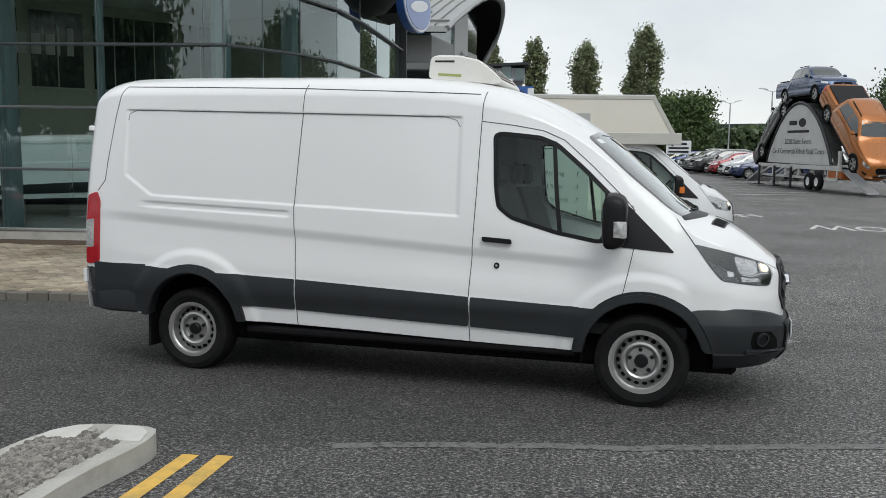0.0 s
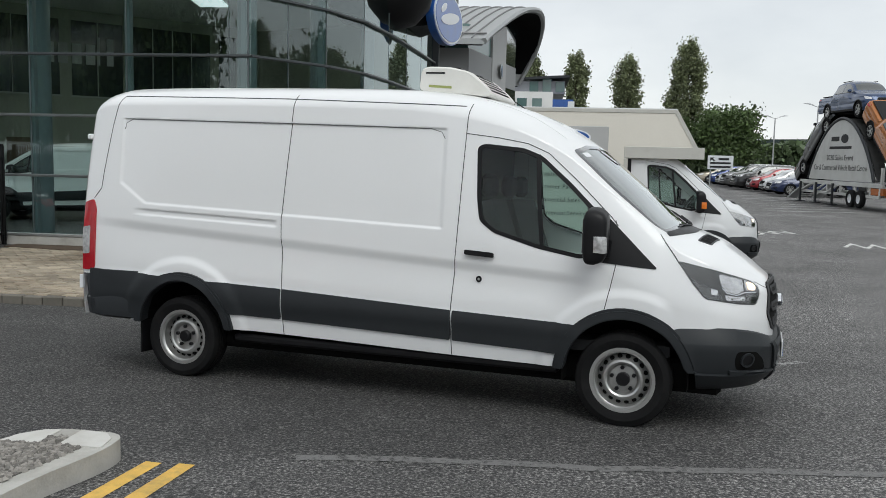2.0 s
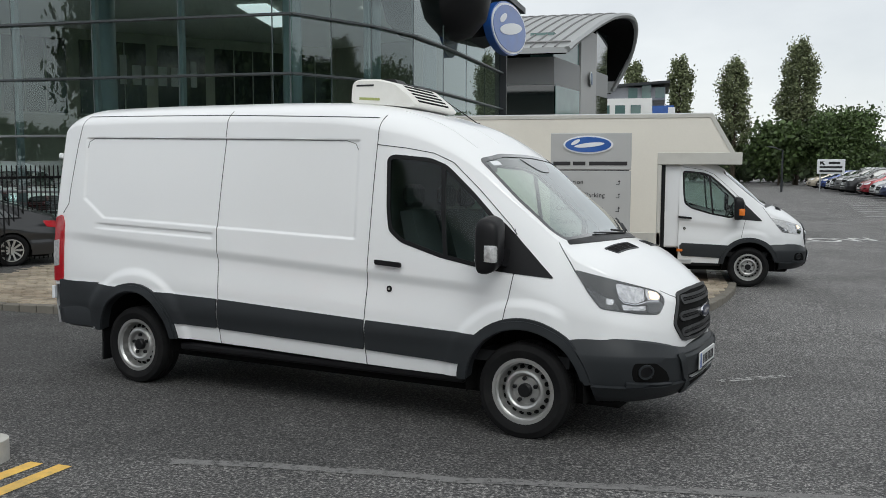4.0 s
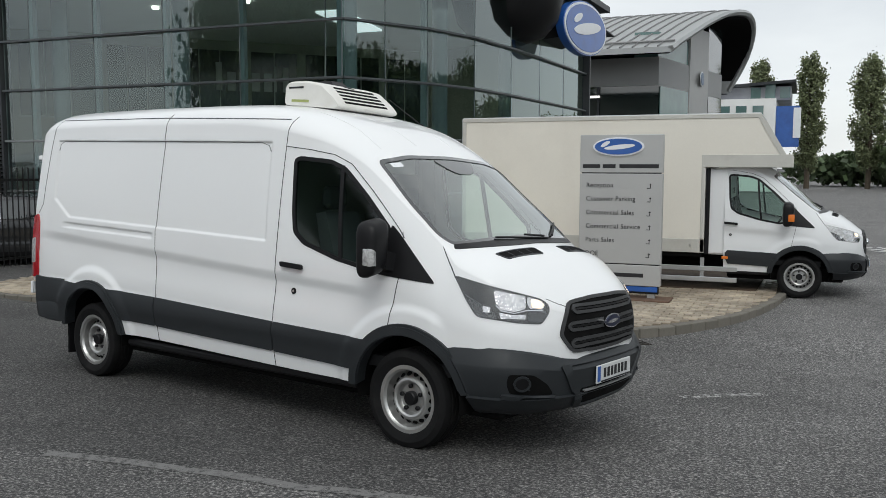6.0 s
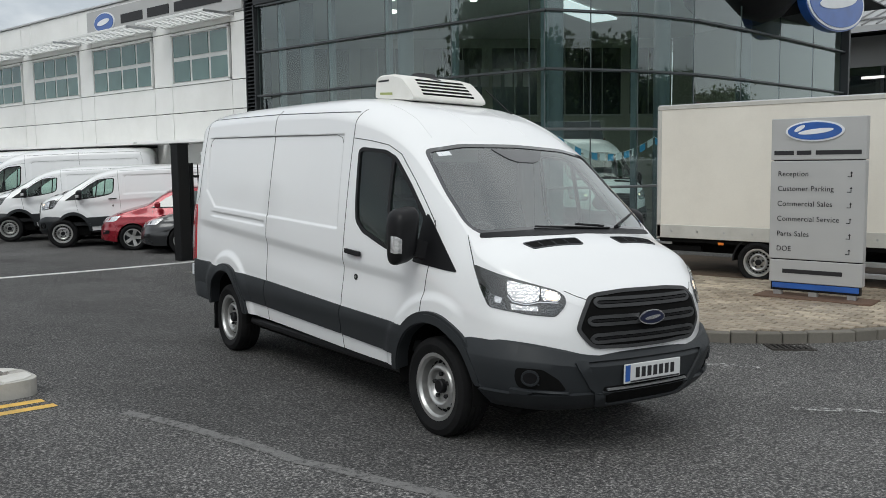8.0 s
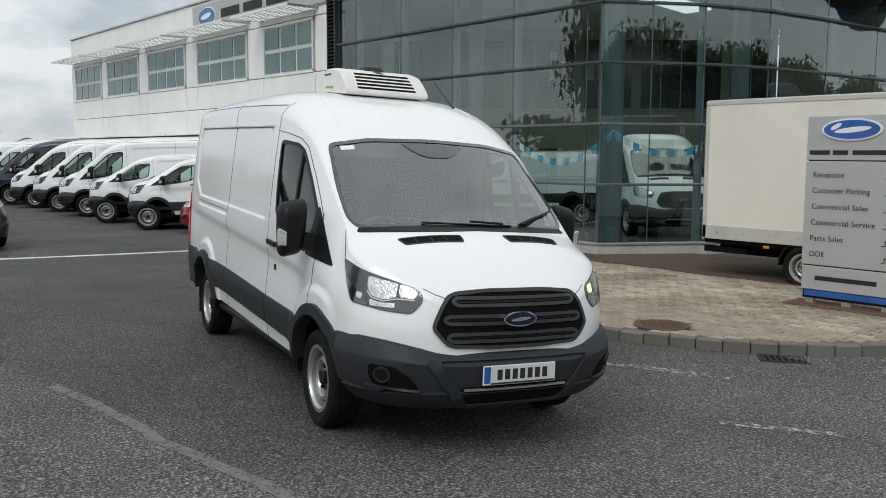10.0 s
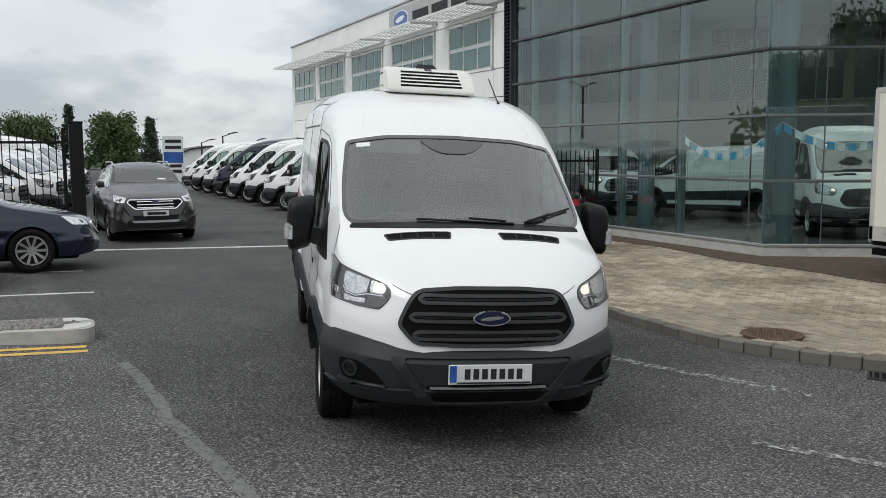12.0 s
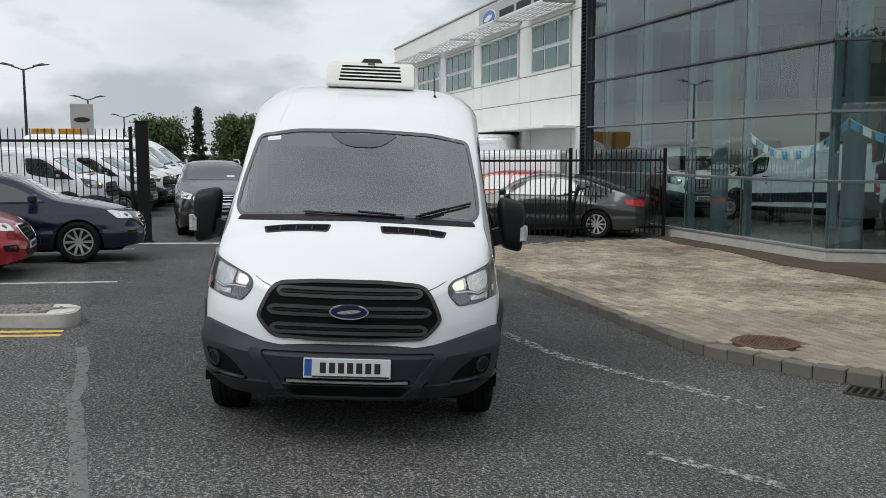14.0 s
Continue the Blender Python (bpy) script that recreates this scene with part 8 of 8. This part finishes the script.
# the roof's end curls over and back: (x of the free end, y, z)
vault = [(-2.37, 43.6, 7.55), (-2.2, 45.0, 8.02), (-1.78, 47.0, 8.72), (-1.31, 49.5, 9.55), (-0.62, 52.5, 10.45), (0.0, 55.0, 10.9), (0.36, 57.3, 11.0), (0.45, 59.2, 10.5), (0.20, 60.4, 9.4), (-0.35, 60.9, 8.2), (-1.05, 60.9, 6.9)]
vs_ = smooth_line(vault, 0.6)


def roof_line(f, dz=0.0):
    """A line over the roof, from the west end (f = 0) to the free end (f = 1)."""
    return [((1 - f) * (-18.0 + 0.02 * (p.y - 43.6)) + f * p.x, p.y, p.z + dz) for p in vs_]


shell = Geo()
shell.v = roof_line(0) + roof_line(0, -0.28) + roof_line(1) + roof_line(1, -0.28)
n = len(vs_)
shell.f = [(i, i + 1, 2 * n + i + 1, 2 * n + i) for i in range(n - 1)] + [(n + i + 1, n + i, 3 * n + i, 3 * n + i + 1) for i in range(n - 1)] + [(2 * n + i, 2 * n + i + 1, 3 * n + i + 1, 3 * n + i) for i in range(n - 1)] + [(0, 2 * n, 3 * n, n), (n - 1, 2 * n - 1, 4 * n - 1, 3 * n - 1)]
M_ROOFMET = mat("standing_seam_roof", (0.40, 0.41, 0.41), 0.45, 0.6, 0.08, 0.6)
part("roof", shell, M_ROOFMET, b2, "grey standing-seam metal roof")
# extra sheet below the shell; shade under the vault is in its colour
inner_v = Geo()
inner_v.v = roof_line(0.02, -0.34) + roof_line(0.995, -0.34)
inner_v.f = [(i, i + 1, n + i + 1, n + i) for i in range(n - 1)]
part("roof_lining", inner_v, M_UNDER, b2, "roof soffit sheet, near black for the shade under the vault")
M_SEAMGREY = mat("seam_grey", (0.24, 0.24, 0.24), 0.5, 0.5)
for k in range(26):
    part("roof_seam", Geo().tube(roof_line(k / 26, 0.03)[: int(n * 0.72)], 0.045, 5), M_SEAMGREY, b2)
part("eave_gutter", Geo().tube([(-17.9, 44.55, 7.94), (-2.3, 44.55, 7.94)], 0.06, 6), M_SEAMGREY, b2)
part("fascia", Geo().tube(roof_line(1.0, -0.12), 0.17, 6), M_ROOFMET, b2)

b3 = thing("far_office", "pale far-off office with a flat dark roof", "building", kind="structure")
part("wall", Geo().box(-4.93, 1.51, 74.0, 84.0, 0, 7.24), M_CLAD, b3, smooth=False)
part("upper_wall", Geo().box(-4.43, 2.55, 76.0, 86.0, 7.24, 8.30), mat("photo_panel_grey", (0.30, 0.31, 0.34), 0.5, 0, 0.5, 0.5), b3, smooth=False)
part("roof", Geo().hull([(-4.93, 75.2, 8.10), (2.91, 75.2, 8.55), (-4.93, 87, 8.10), (2.91, 87, 8.55), (-4.93, 75.2, 8.31), (2.91, 75.2, 8.75), (-4.93, 87, 8.31), (2.91, 87, 8.75)]), M_DARKGREY, b3, smooth=False)
part("blue_panel", Geo().box(1.53, 3.25, 75.0, 75.9, 3.5, 6.69), M_SIGNBLUE, b3, smooth=False)
part("white_panel", Geo().box(2.80, 3.35, 74.9, 74.99, 4.2, 6.54), M_SIGNWHITE, b3, smooth=False)
for k, dz in ((0.2, 0.0), (1.3, 0.25), (2.4, 0.0)):
    part("panel_picture", Geo().box(-0.66 + k, -0.66 + k + 0.75, 75.9, 75.98, 7.39, 8.24 + dz), M_OFFICE, b3, smooth=False)
for k in range(4):
    part("window", Geo().box(-3.93 + 1.25 * k, -3.13 + 1.25 * k, 73.93, 73.99, 5.84, 6.69), M_OFFICE, b3, smooth=False)
b4 = thing("far_hall", "low far hall with a dark overhanging roof", "building", kind="structure")
part("wall", Geo().box(31.5, 48.0, 126.0, 140.0, 0, 3.6), M_CLAD, b4, smooth=False)
part("roof", Geo().hull([(29.0, 123, 3.9), (50, 123, 4.3), (29.0, 142, 3.9), (50, 142, 4.3), (30.5, 123, 4.9), (50, 123, 5.3), (30.5, 142, 4.9), (50, 142, 5.3)]), mat("dark_green_roof", (0.03, 0.05, 0.05), 0.6), b4)
b5 = thing("far_shed", "white far shed with a curved roof", "building", kind="structure")
part("wall", Geo().prism([(17.5, -0.2), (24.5, -0.2), (24.5, 1.5), (23.0, 2.1), (21.0, 2.4), (19.0, 2.1), (17.5, 1.5)], -88.0, -81.6, "yz"), M_CLAD, b5, smooth=False)
part("roof", Geo().prism([(17.3, 1.5), (19.0, 2.2), (21.0, 2.5), (23.0, 2.2), (24.7, 1.5), (24.7, 1.35), (23.0, 2.05), (21.0, 2.35), (19.0, 2.05), (17.3, 1.35)], -88.2, -81.4, "yz"), M_DARKGREY, b5, smooth=False)

# ---- road sign, far signs, lamp posts ----
rs = thing("road_sign", "white direction sign with dark border on posts", "road sign")
SM = Matrix.Translation((14.25, 68.5, 0)) @ Matrix.Rotation(radians(-11), 4, "Z")
part("board", Geo().join(Geo().box(-0.93, 0.93, 0, 0.05, 1.2, 2.25, 0.02), SM), M_SIGNWHITE, rs)
part("text_bar", Geo().join(Geo().box(-0.15, 0.6, -0.02, -0.002, 1.92, 2.07), SM), M_INK, rs)
part("text_bar", Geo().join(Geo().box(-0.75, 0.75, -0.02, -0.002, 1.62, 1.76), SM), M_INK, rs)
part("text_bar", Geo().join(Geo().box(-0.75, 0.75, -0.02, -0.002, 1.33, 1.47), SM), M_INK, rs)
part("arrow", Geo().join(Geo().prism([(-0.75, 2.1), (-0.45, 2.1), (-0.55, 2.02), (-0.38, 1.88), (-0.46, 1.80), (-0.62, 1.95), (-0.75, 1.82)], -0.02, -0.002), SM), M_INK, rs, smooth=False)
for x in (-0.7, 0.7):
    part("post", Geo().join(Geo().cyl(0.05, -0.1, 2.2, c=(x, 0.1, 0), seg=10), SM), M_ALU, rs)
for (x, y, z0, z1, w, lab, rows) in ((-52.3, 13.1, 0.2, 2.9, 1.3, "tall white sign with blue panel", 4), (-52.2, 0.3, 0.0, 4.9, 1.35, "tall grey sign pylon with dark oval", 1)):
    fs = thing("pylon_sign", lab, "sign", "pylon signs")
    part("board", Geo().box(x - 0.1, x + 0.1, y - w / 2, y + w / 2, z0 - 0.3, z1, 0.02), M_SIGNWHITE if rows == 4 else M_GREYSIGN, fs)
    if rows == 4:
        part("blue_panel", Geo().box(x + 0.101, x + 0.12, y - w / 2 + 0.04, y + w / 2 - 0.04, 1.15, 1.85), M_SIGNBLUE, fs, smooth=False)
        for z in (2.45, 2.05, 0.85, 0.5):
            part("text_bar", Geo().box(x + 0.101, x + 0.115, y - 0.5, y + 0.5, z, z + 0.2), M_INK, fs, smooth=False)
    else:
        part("oval", Geo().prism([(u, w_) for u, w_ in ellipse(y, 3.9, 0.5, 0.16, 24)], x + 0.101, x + 0.12, "yz"), M_INK, fs)


def lamp_post(x, y, h, arms, heading, label):
    lp = thing("street_lamp", label, "lamp", "yard lamps")
    lp.matrix_world = Matrix.Translation((x, y, 0)) @ Matrix.Rotation(radians(heading), 4, "Z")
    part("pole", Geo().tube([(0, 0, -0.1), (0, 0, h * 0.6), (0, 0, h)], [0.085, 0.065, 0.05], 10), M_DARKGREY if arms != "pale" else M_ALU, lp)
    for s in ((1, -1) if arms in ("double", "pale") else (1,)):
        part("arm", Geo().tube([(0, 0, h - 0.05), (0, s * 0.5, h + 0.12)], 0.03, 8), M_DARKGREY if arms != "pale" else M_ALU, lp)
        part("lantern", Geo().hull([(-0.1, s * 0.4, h + 0.1), (0.1, s * 0.4, h + 0.1), (-0.13, s * 0.9, h + 0.2), (0.13, s * 0.9, h + 0.2), (-0.05, s * 1.15, h + 0.22), (0.05, s * 1.15, h + 0.22), (-0.08, s * 0.8, h + 0.27), (0.08, s * 0.8, h + 0.27), (0, s * 0.4, h + 0.17)]), M_DARKGREY if arms != "pale" else M_ALU, lp)


for x, y, h, arms, hd in ((-37.0, -0.65, 5.65, "double", 0), (-54.3, 0.5, 5.3, "double", 5), (-72.4, 1.7, 4.9, "double", 0), (-62.2, 16.7, 2.6, "single", 0), (-54.1, 16.7, 2.95, "single", 0), (-61.4, 20.5, 2.65, "single", 0), (-30.0, -14.0, 5.6, "double", 0), (-6.0, -12.0, 5.8, "double", 60)):
    lamp_post(x, y, h, arms, hd, "dark steel lamp post with flat lanterns")
for x, y, h in ((21.6, 82.2, 5.8), (21.6, 92.5, 5.4), (22.1, 71.7, 6.25), (10.6, 66.0, 2.9)):
    lamp_post(x, y, h, "pale" if h > 4 else "single", 90, "tall pale lamp post in the car park")
oc = thing("orange_container", "orange machinery container in the far yard", "container", "far containers", flat(-47.1, -1.3, 0, 0))
part("body", Geo().box(-0.6, 0.6, -0.55, 0.55, 0.2, 3.2, 0.04), mat("orange_container_paint", (0.6, 0.27, 0.02), 0.5), oc)
part("legs", Geo().box(-0.5, 0.5, -0.5, 0.5, 0, 0.2), M_DARKGREY, oc)
copy_thing(oc, flat(-47.1, 0.15, 0, 0))

# ---- trees ----
def make_tree(label, h, w, kind, n, material, seed, group, m, leaf=0.3):
    t = thing("tree", label, "tree", group, m)
    r = random.Random(seed)
    bole = 0.12 if kind == "poplar" else 0.22 if kind == "broad" else 0.05
    trunk = Geo().tube([(0, 0, -0.3), (0.05, 0.02, h * 0.3), (0, 0.06, h * 0.62), (0.04, 0, h * 0.93)], [0.022 * h, 0.016 * h, 0.009 * h, 0.003 * h], 9)
    part("trunk", trunk, M_BARK, t)
    limbs, tips = Geo(), []
    count = 46 if kind == "poplar" else 34
    for i in range(count):
        z0 = h * (bole + (0.93 - bole) * (i / count))
        a = i * 2.4 + r.uniform(-0.4, 0.4)
        f = max(0.0, z0 / h - bole) / (1 - bole)
        if kind == "poplar":
            rad = w / 2 * (0.35 + 1.0 * f ** 0.6 * (1 - f) ** 0.75 * 1.45) * r.uniform(0.6, 1.15) * (1 - 0.7 * max(0.0, f - 0.72) / 0.28)
            rise = h * 0.10 * r.uniform(0.6, 1.2)
        elif kind == "broad":
            rad = w / 2 * math.sqrt(max(0.06, 1 - (1.75 * f - 0.75) ** 2)) * r.uniform(0.6, 1.1)
            rise = h * 0.12 * r.uniform(0.2, 1.3)
        else:
            rad = w / 2 * (1 - f) ** 0.8 * r.uniform(0.8, 1.1)
            rise = h * 0.03
        tip = Vector((math.cos(a) * rad, math.sin(a) * rad, min(h, z0 + rise)))
        mid = Vector((math.cos(a) * rad * 0.5, math.sin(a) * rad * 0.5, z0 + rise * 0.35))
        limbs.tube([(0, 0, z0), mid, tip], [0.006 * h, 0.004 * h, 0.0015 * h], 5)
        tips.append((mid, tip, rad))
    tagged(part("branchwork", limbs, M_BARK, t), kind="stuff")
    crown = Geo()
    for i in range(n):
        mid, tip, rad = tips[r.randrange(len(tips))]
        c = mid.lerp(tip, r.uniform(0.0, 1.1))
        sp = (0.13 if kind == "poplar" else 0.17) * w if kind != "cone" else 0.16 * w
        c = c + Vector((r.gauss(0, sp * 0.5), r.gauss(0, sp * 0.5), r.gauss(0, sp * (0.8 if kind == "poplar" else 0.42))))
        s = leaf * r.uniform(0.5, 1.2)
        u = Vector((r.gauss(0, 1), r.gauss(0, 1), r.gauss(0, 1))).normalized()
        v = u.cross(Vector((r.gauss(0, 1), r.gauss(0, 1), r.gauss(0, 1)))).normalized()
        k = len(crown.v)
        crown.v += [tuple(c + u * s), tuple(c + v * s * 0.6), tuple(c - u * s), tuple(c - v * s * 0.6)]
        crown.f.append((k, k + 1, k + 2, k + 3))
    me = bpy.data.meshes.new("crown")
    me.from_pydata(crown.v, [], crown.f)
    me.materials.append(material)
    o = new("crown", me)
    o.parent = t
    return t


def at(x, y, z=0.0, s=1.0, rot=0.0):
    return Matrix.Translation((x, y, z)) @ Matrix.Rotation(radians(rot), 4, "Z") @ Matrix.Diagonal((s, s, s, 1))


pop = make_tree("tall narrow poplar in full leaf", 13.2, 3.9, "poplar", 21000, M_POPLAR, 3, "poplars", at(15.0, 90), 0.15)
make_tree("slender poplar with gaps in its crown", 11.8, 3.3, "poplar", 13000, M_POPLAR, 5, "poplars", at(9.2, 90), 0.15)
make_tree("slender dark poplar in full leaf", 12.2, 2.9, "poplar", 13000, M_POPLAR, 8, "poplars", at(4.0, 90), 0.15)
make_tree("narrow poplar behind the far office", 12.0, 2.9, "poplar", 12000, M_POPLAR, 9, "poplars", at(-0.4, 91), 0.15)
br = make_tree("broad leafy green tree by the car park", 6.4, 6.6, "broad", 16000, M_LEAF, 12, "broad trees", at(18.3, 86), 0.18)
make_tree("broad low tree beside the road", 5.4, 6.0, "broad", 6000, M_LEAF, 15, "broad trees", at(13.2, 88), 0.26)
make_tree("round green tree behind the yard", 4.5, 4.6, "broad", 15000, M_LEAF, 21, "yard trees", at(-72.8, 4.7), 0.13)
make_tree("leafy young tree behind the yard", 4.6, 3.7, "broad", 13000, M_LEAF, 22, "yard trees", at(-67.6, 10.8), 0.13)
cn = make_tree("narrow dark conifer behind the yard", 6.1, 1.5, "cone", 6000, M_CONIFER, 23, "yard conifers", at(-72.8, 7.8), 0.1)
make_tree("pointed dark conifer by the pylon sign", 5.2, 1.9, "cone", 6000, M_CONIFER, 24, "yard conifers", at(-77.2, 14.8), 0.1)
for i in range(30):
    x, y = 66 + 4 * math.sin(i * 1.9), -22 + 5.4 * i
    o = copy_thing(pop if i % 3 == 1 else br, Matrix.Translation((x, y, 0)) @ Matrix.Rotation(i * 1.3, 4, "Z"))
    o.scale = (1.35, 1.35, 0.95 + 0.12 * math.sin(i * 2.7)) if i % 3 == 1 else (1.5, 1.5, 1.85 + 0.35 * math.sin(i * 1.1))
# a few unseen tall trees added south across the road to darken facade reflections
for i, x in enumerate((-34.0, -29.5, -25.0)):
    o = copy_thing(br, Matrix.Translation((x, -21 + 1.5 * math.sin(i * 2.3), 0)) @ Matrix.Rotation(i * 2.1, 4, "Z"))
    o.scale = (1.15, 1.15, 2.2 + 0.25 * math.sin(i * 1.7))


def leaf_belt(name, line, h0, h1, depth, n, seed, label):
    r = random.Random(seed)
    g = Geo()
    pts = dense(line, 4.0, False)
    for i in range(n):
        k = r.randrange(len(pts) - 1)
        p = Vector(pts[k]).lerp(Vector(pts[k + 1]), r.random())
        top = h0 + (h1 - h0) * (0.5 + 0.5 * noise.noise(Vector((p.x * 0.09, p.y * 0.09, seed))))
        z = top * math.sqrt(r.random())
        c = Vector((p.x + r.uniform(-depth, depth), p.y + r.uniform(-depth, depth), z))
        s = r.uniform(0.25, 0.6)
        u = Vector((r.gauss(0, 1), r.gauss(0, 1), r.gauss(0, 1))).normalized()
        v = u.cross(Vector((r.gauss(0, 1), r.gauss(0, 1), r.gauss(0, 1)))).normalized()
        q = len(g.v)
        g.v += [tuple(c + u * s), tuple(c + v * s * 0.7), tuple(c - u * s), tuple(c - v * s * 0.7)]
        g.f.append((q, q + 1, q + 2, q + 3))
    me = bpy.data.meshes.new(name)
    me.from_pydata(g.v, [], g.f)
    me.materials.append(M_HEDGE)
    return tagged(new(name, me), label, "woodland", kind="stuff")


leaf_belt("far_woods", [(4, 104), (14, 100), (24, 112), (40, 118), (70, 112), (110, 90)], 1.5, 5.5, 3.0, 26000, 3, "belt of green trees and hedges beyond the car park")
leaf_belt("roadside_trees", [(-70, -48), (-30, -52), (10, -50), (50, -46), (85, -30)], 3.0, 9.0, 3.0, 16000, 5, "row of green trees along the road")
leaf_belt("far_hedge", [(-110, -30), (-108, 0), (-106, 25), (-100, 60)], 0.8, 2.2, 2.0, 8000, 7, "low green hedge on the far side of the yard")

# ---- paving setts (last) ----
sett_w, sett_d = 0.205, 0.135
sett_mesh = mesh_of("sett", Geo().hull([(x, y, z) for x in (-0.098, 0.098) for y in (-0.063, 0.063) for z in (-0.05, -0.006)] + [(x, y, 0.0) for x in (-0.092, 0.092) for y in (-0.057, 0.057)]), M_PAVING, False)
setts = thing("sett_paving", "weathered damp concrete setts laid in rows", "paving", kind="structure")
near_poly, rest, placed = grown([(p.x, p.y) for p in kerb_pts] + [(3.42, 19.1), (-2.9, 19.1), (-4.2, 18.7), (-5.3, 17.05), (-10.2, 17.05)], -0.19), Geo(), 0
r = random.Random(11)
base_v = [(-0.098, -0.063, -0.02), (0.098, -0.063, -0.02), (0.098, 0.063, -0.02), (-0.098, 0.063, -0.02), (-0.093, -0.058, 0), (0.093, -0.058, 0), (0.093, 0.058, 0), (-0.093, 0.058, 0)]
base_f = [(0, 1, 5, 4), (1, 2, 6, 5), (2, 3, 7, 6), (3, 0, 4, 7), (4, 5, 6, 7)]
row = 0
y = 11.1
while y < 18.9:
    x = -10.2 + (0.5 * sett_w if row % 2 else 0)
    while x < 3.4:
        if inside(near_poly, x, y):
            dz, tx, ty = r.uniform(-0.004, 0.004), r.uniform(-0.02, 0.02), r.uniform(-0.02, 0.02)
            hole = math.hypot(x - 0.05, y - 11.72) < 0.37
            if not hole:
                if placed < 300 and -1.6 < x < 2.4 and y < 12.9:
                    o = new("sett", sett_mesh)
                    o.parent = setts
                    o.matrix_world = Matrix.Translation((x, y, PAVE_Z + dz)) @ Euler((tx, ty, 0)).to_matrix().to_4x4()
                    placed += 1
                else:
                    rest.add([(x + a, y + b, PAVE_Z + dz + c + a * ty + b * tx) for a, b, c in base_v], base_f)
        x += sett_w
    y += sett_d
    row += 1
me = bpy.data.meshes.new("setts_joined")
me.from_pydata(rest.v, [], rest.f)
me.materials.append(M_PAVING)
o = new("joined_setts", me)
o.parent = setts
tagged(o, kind="stuff")
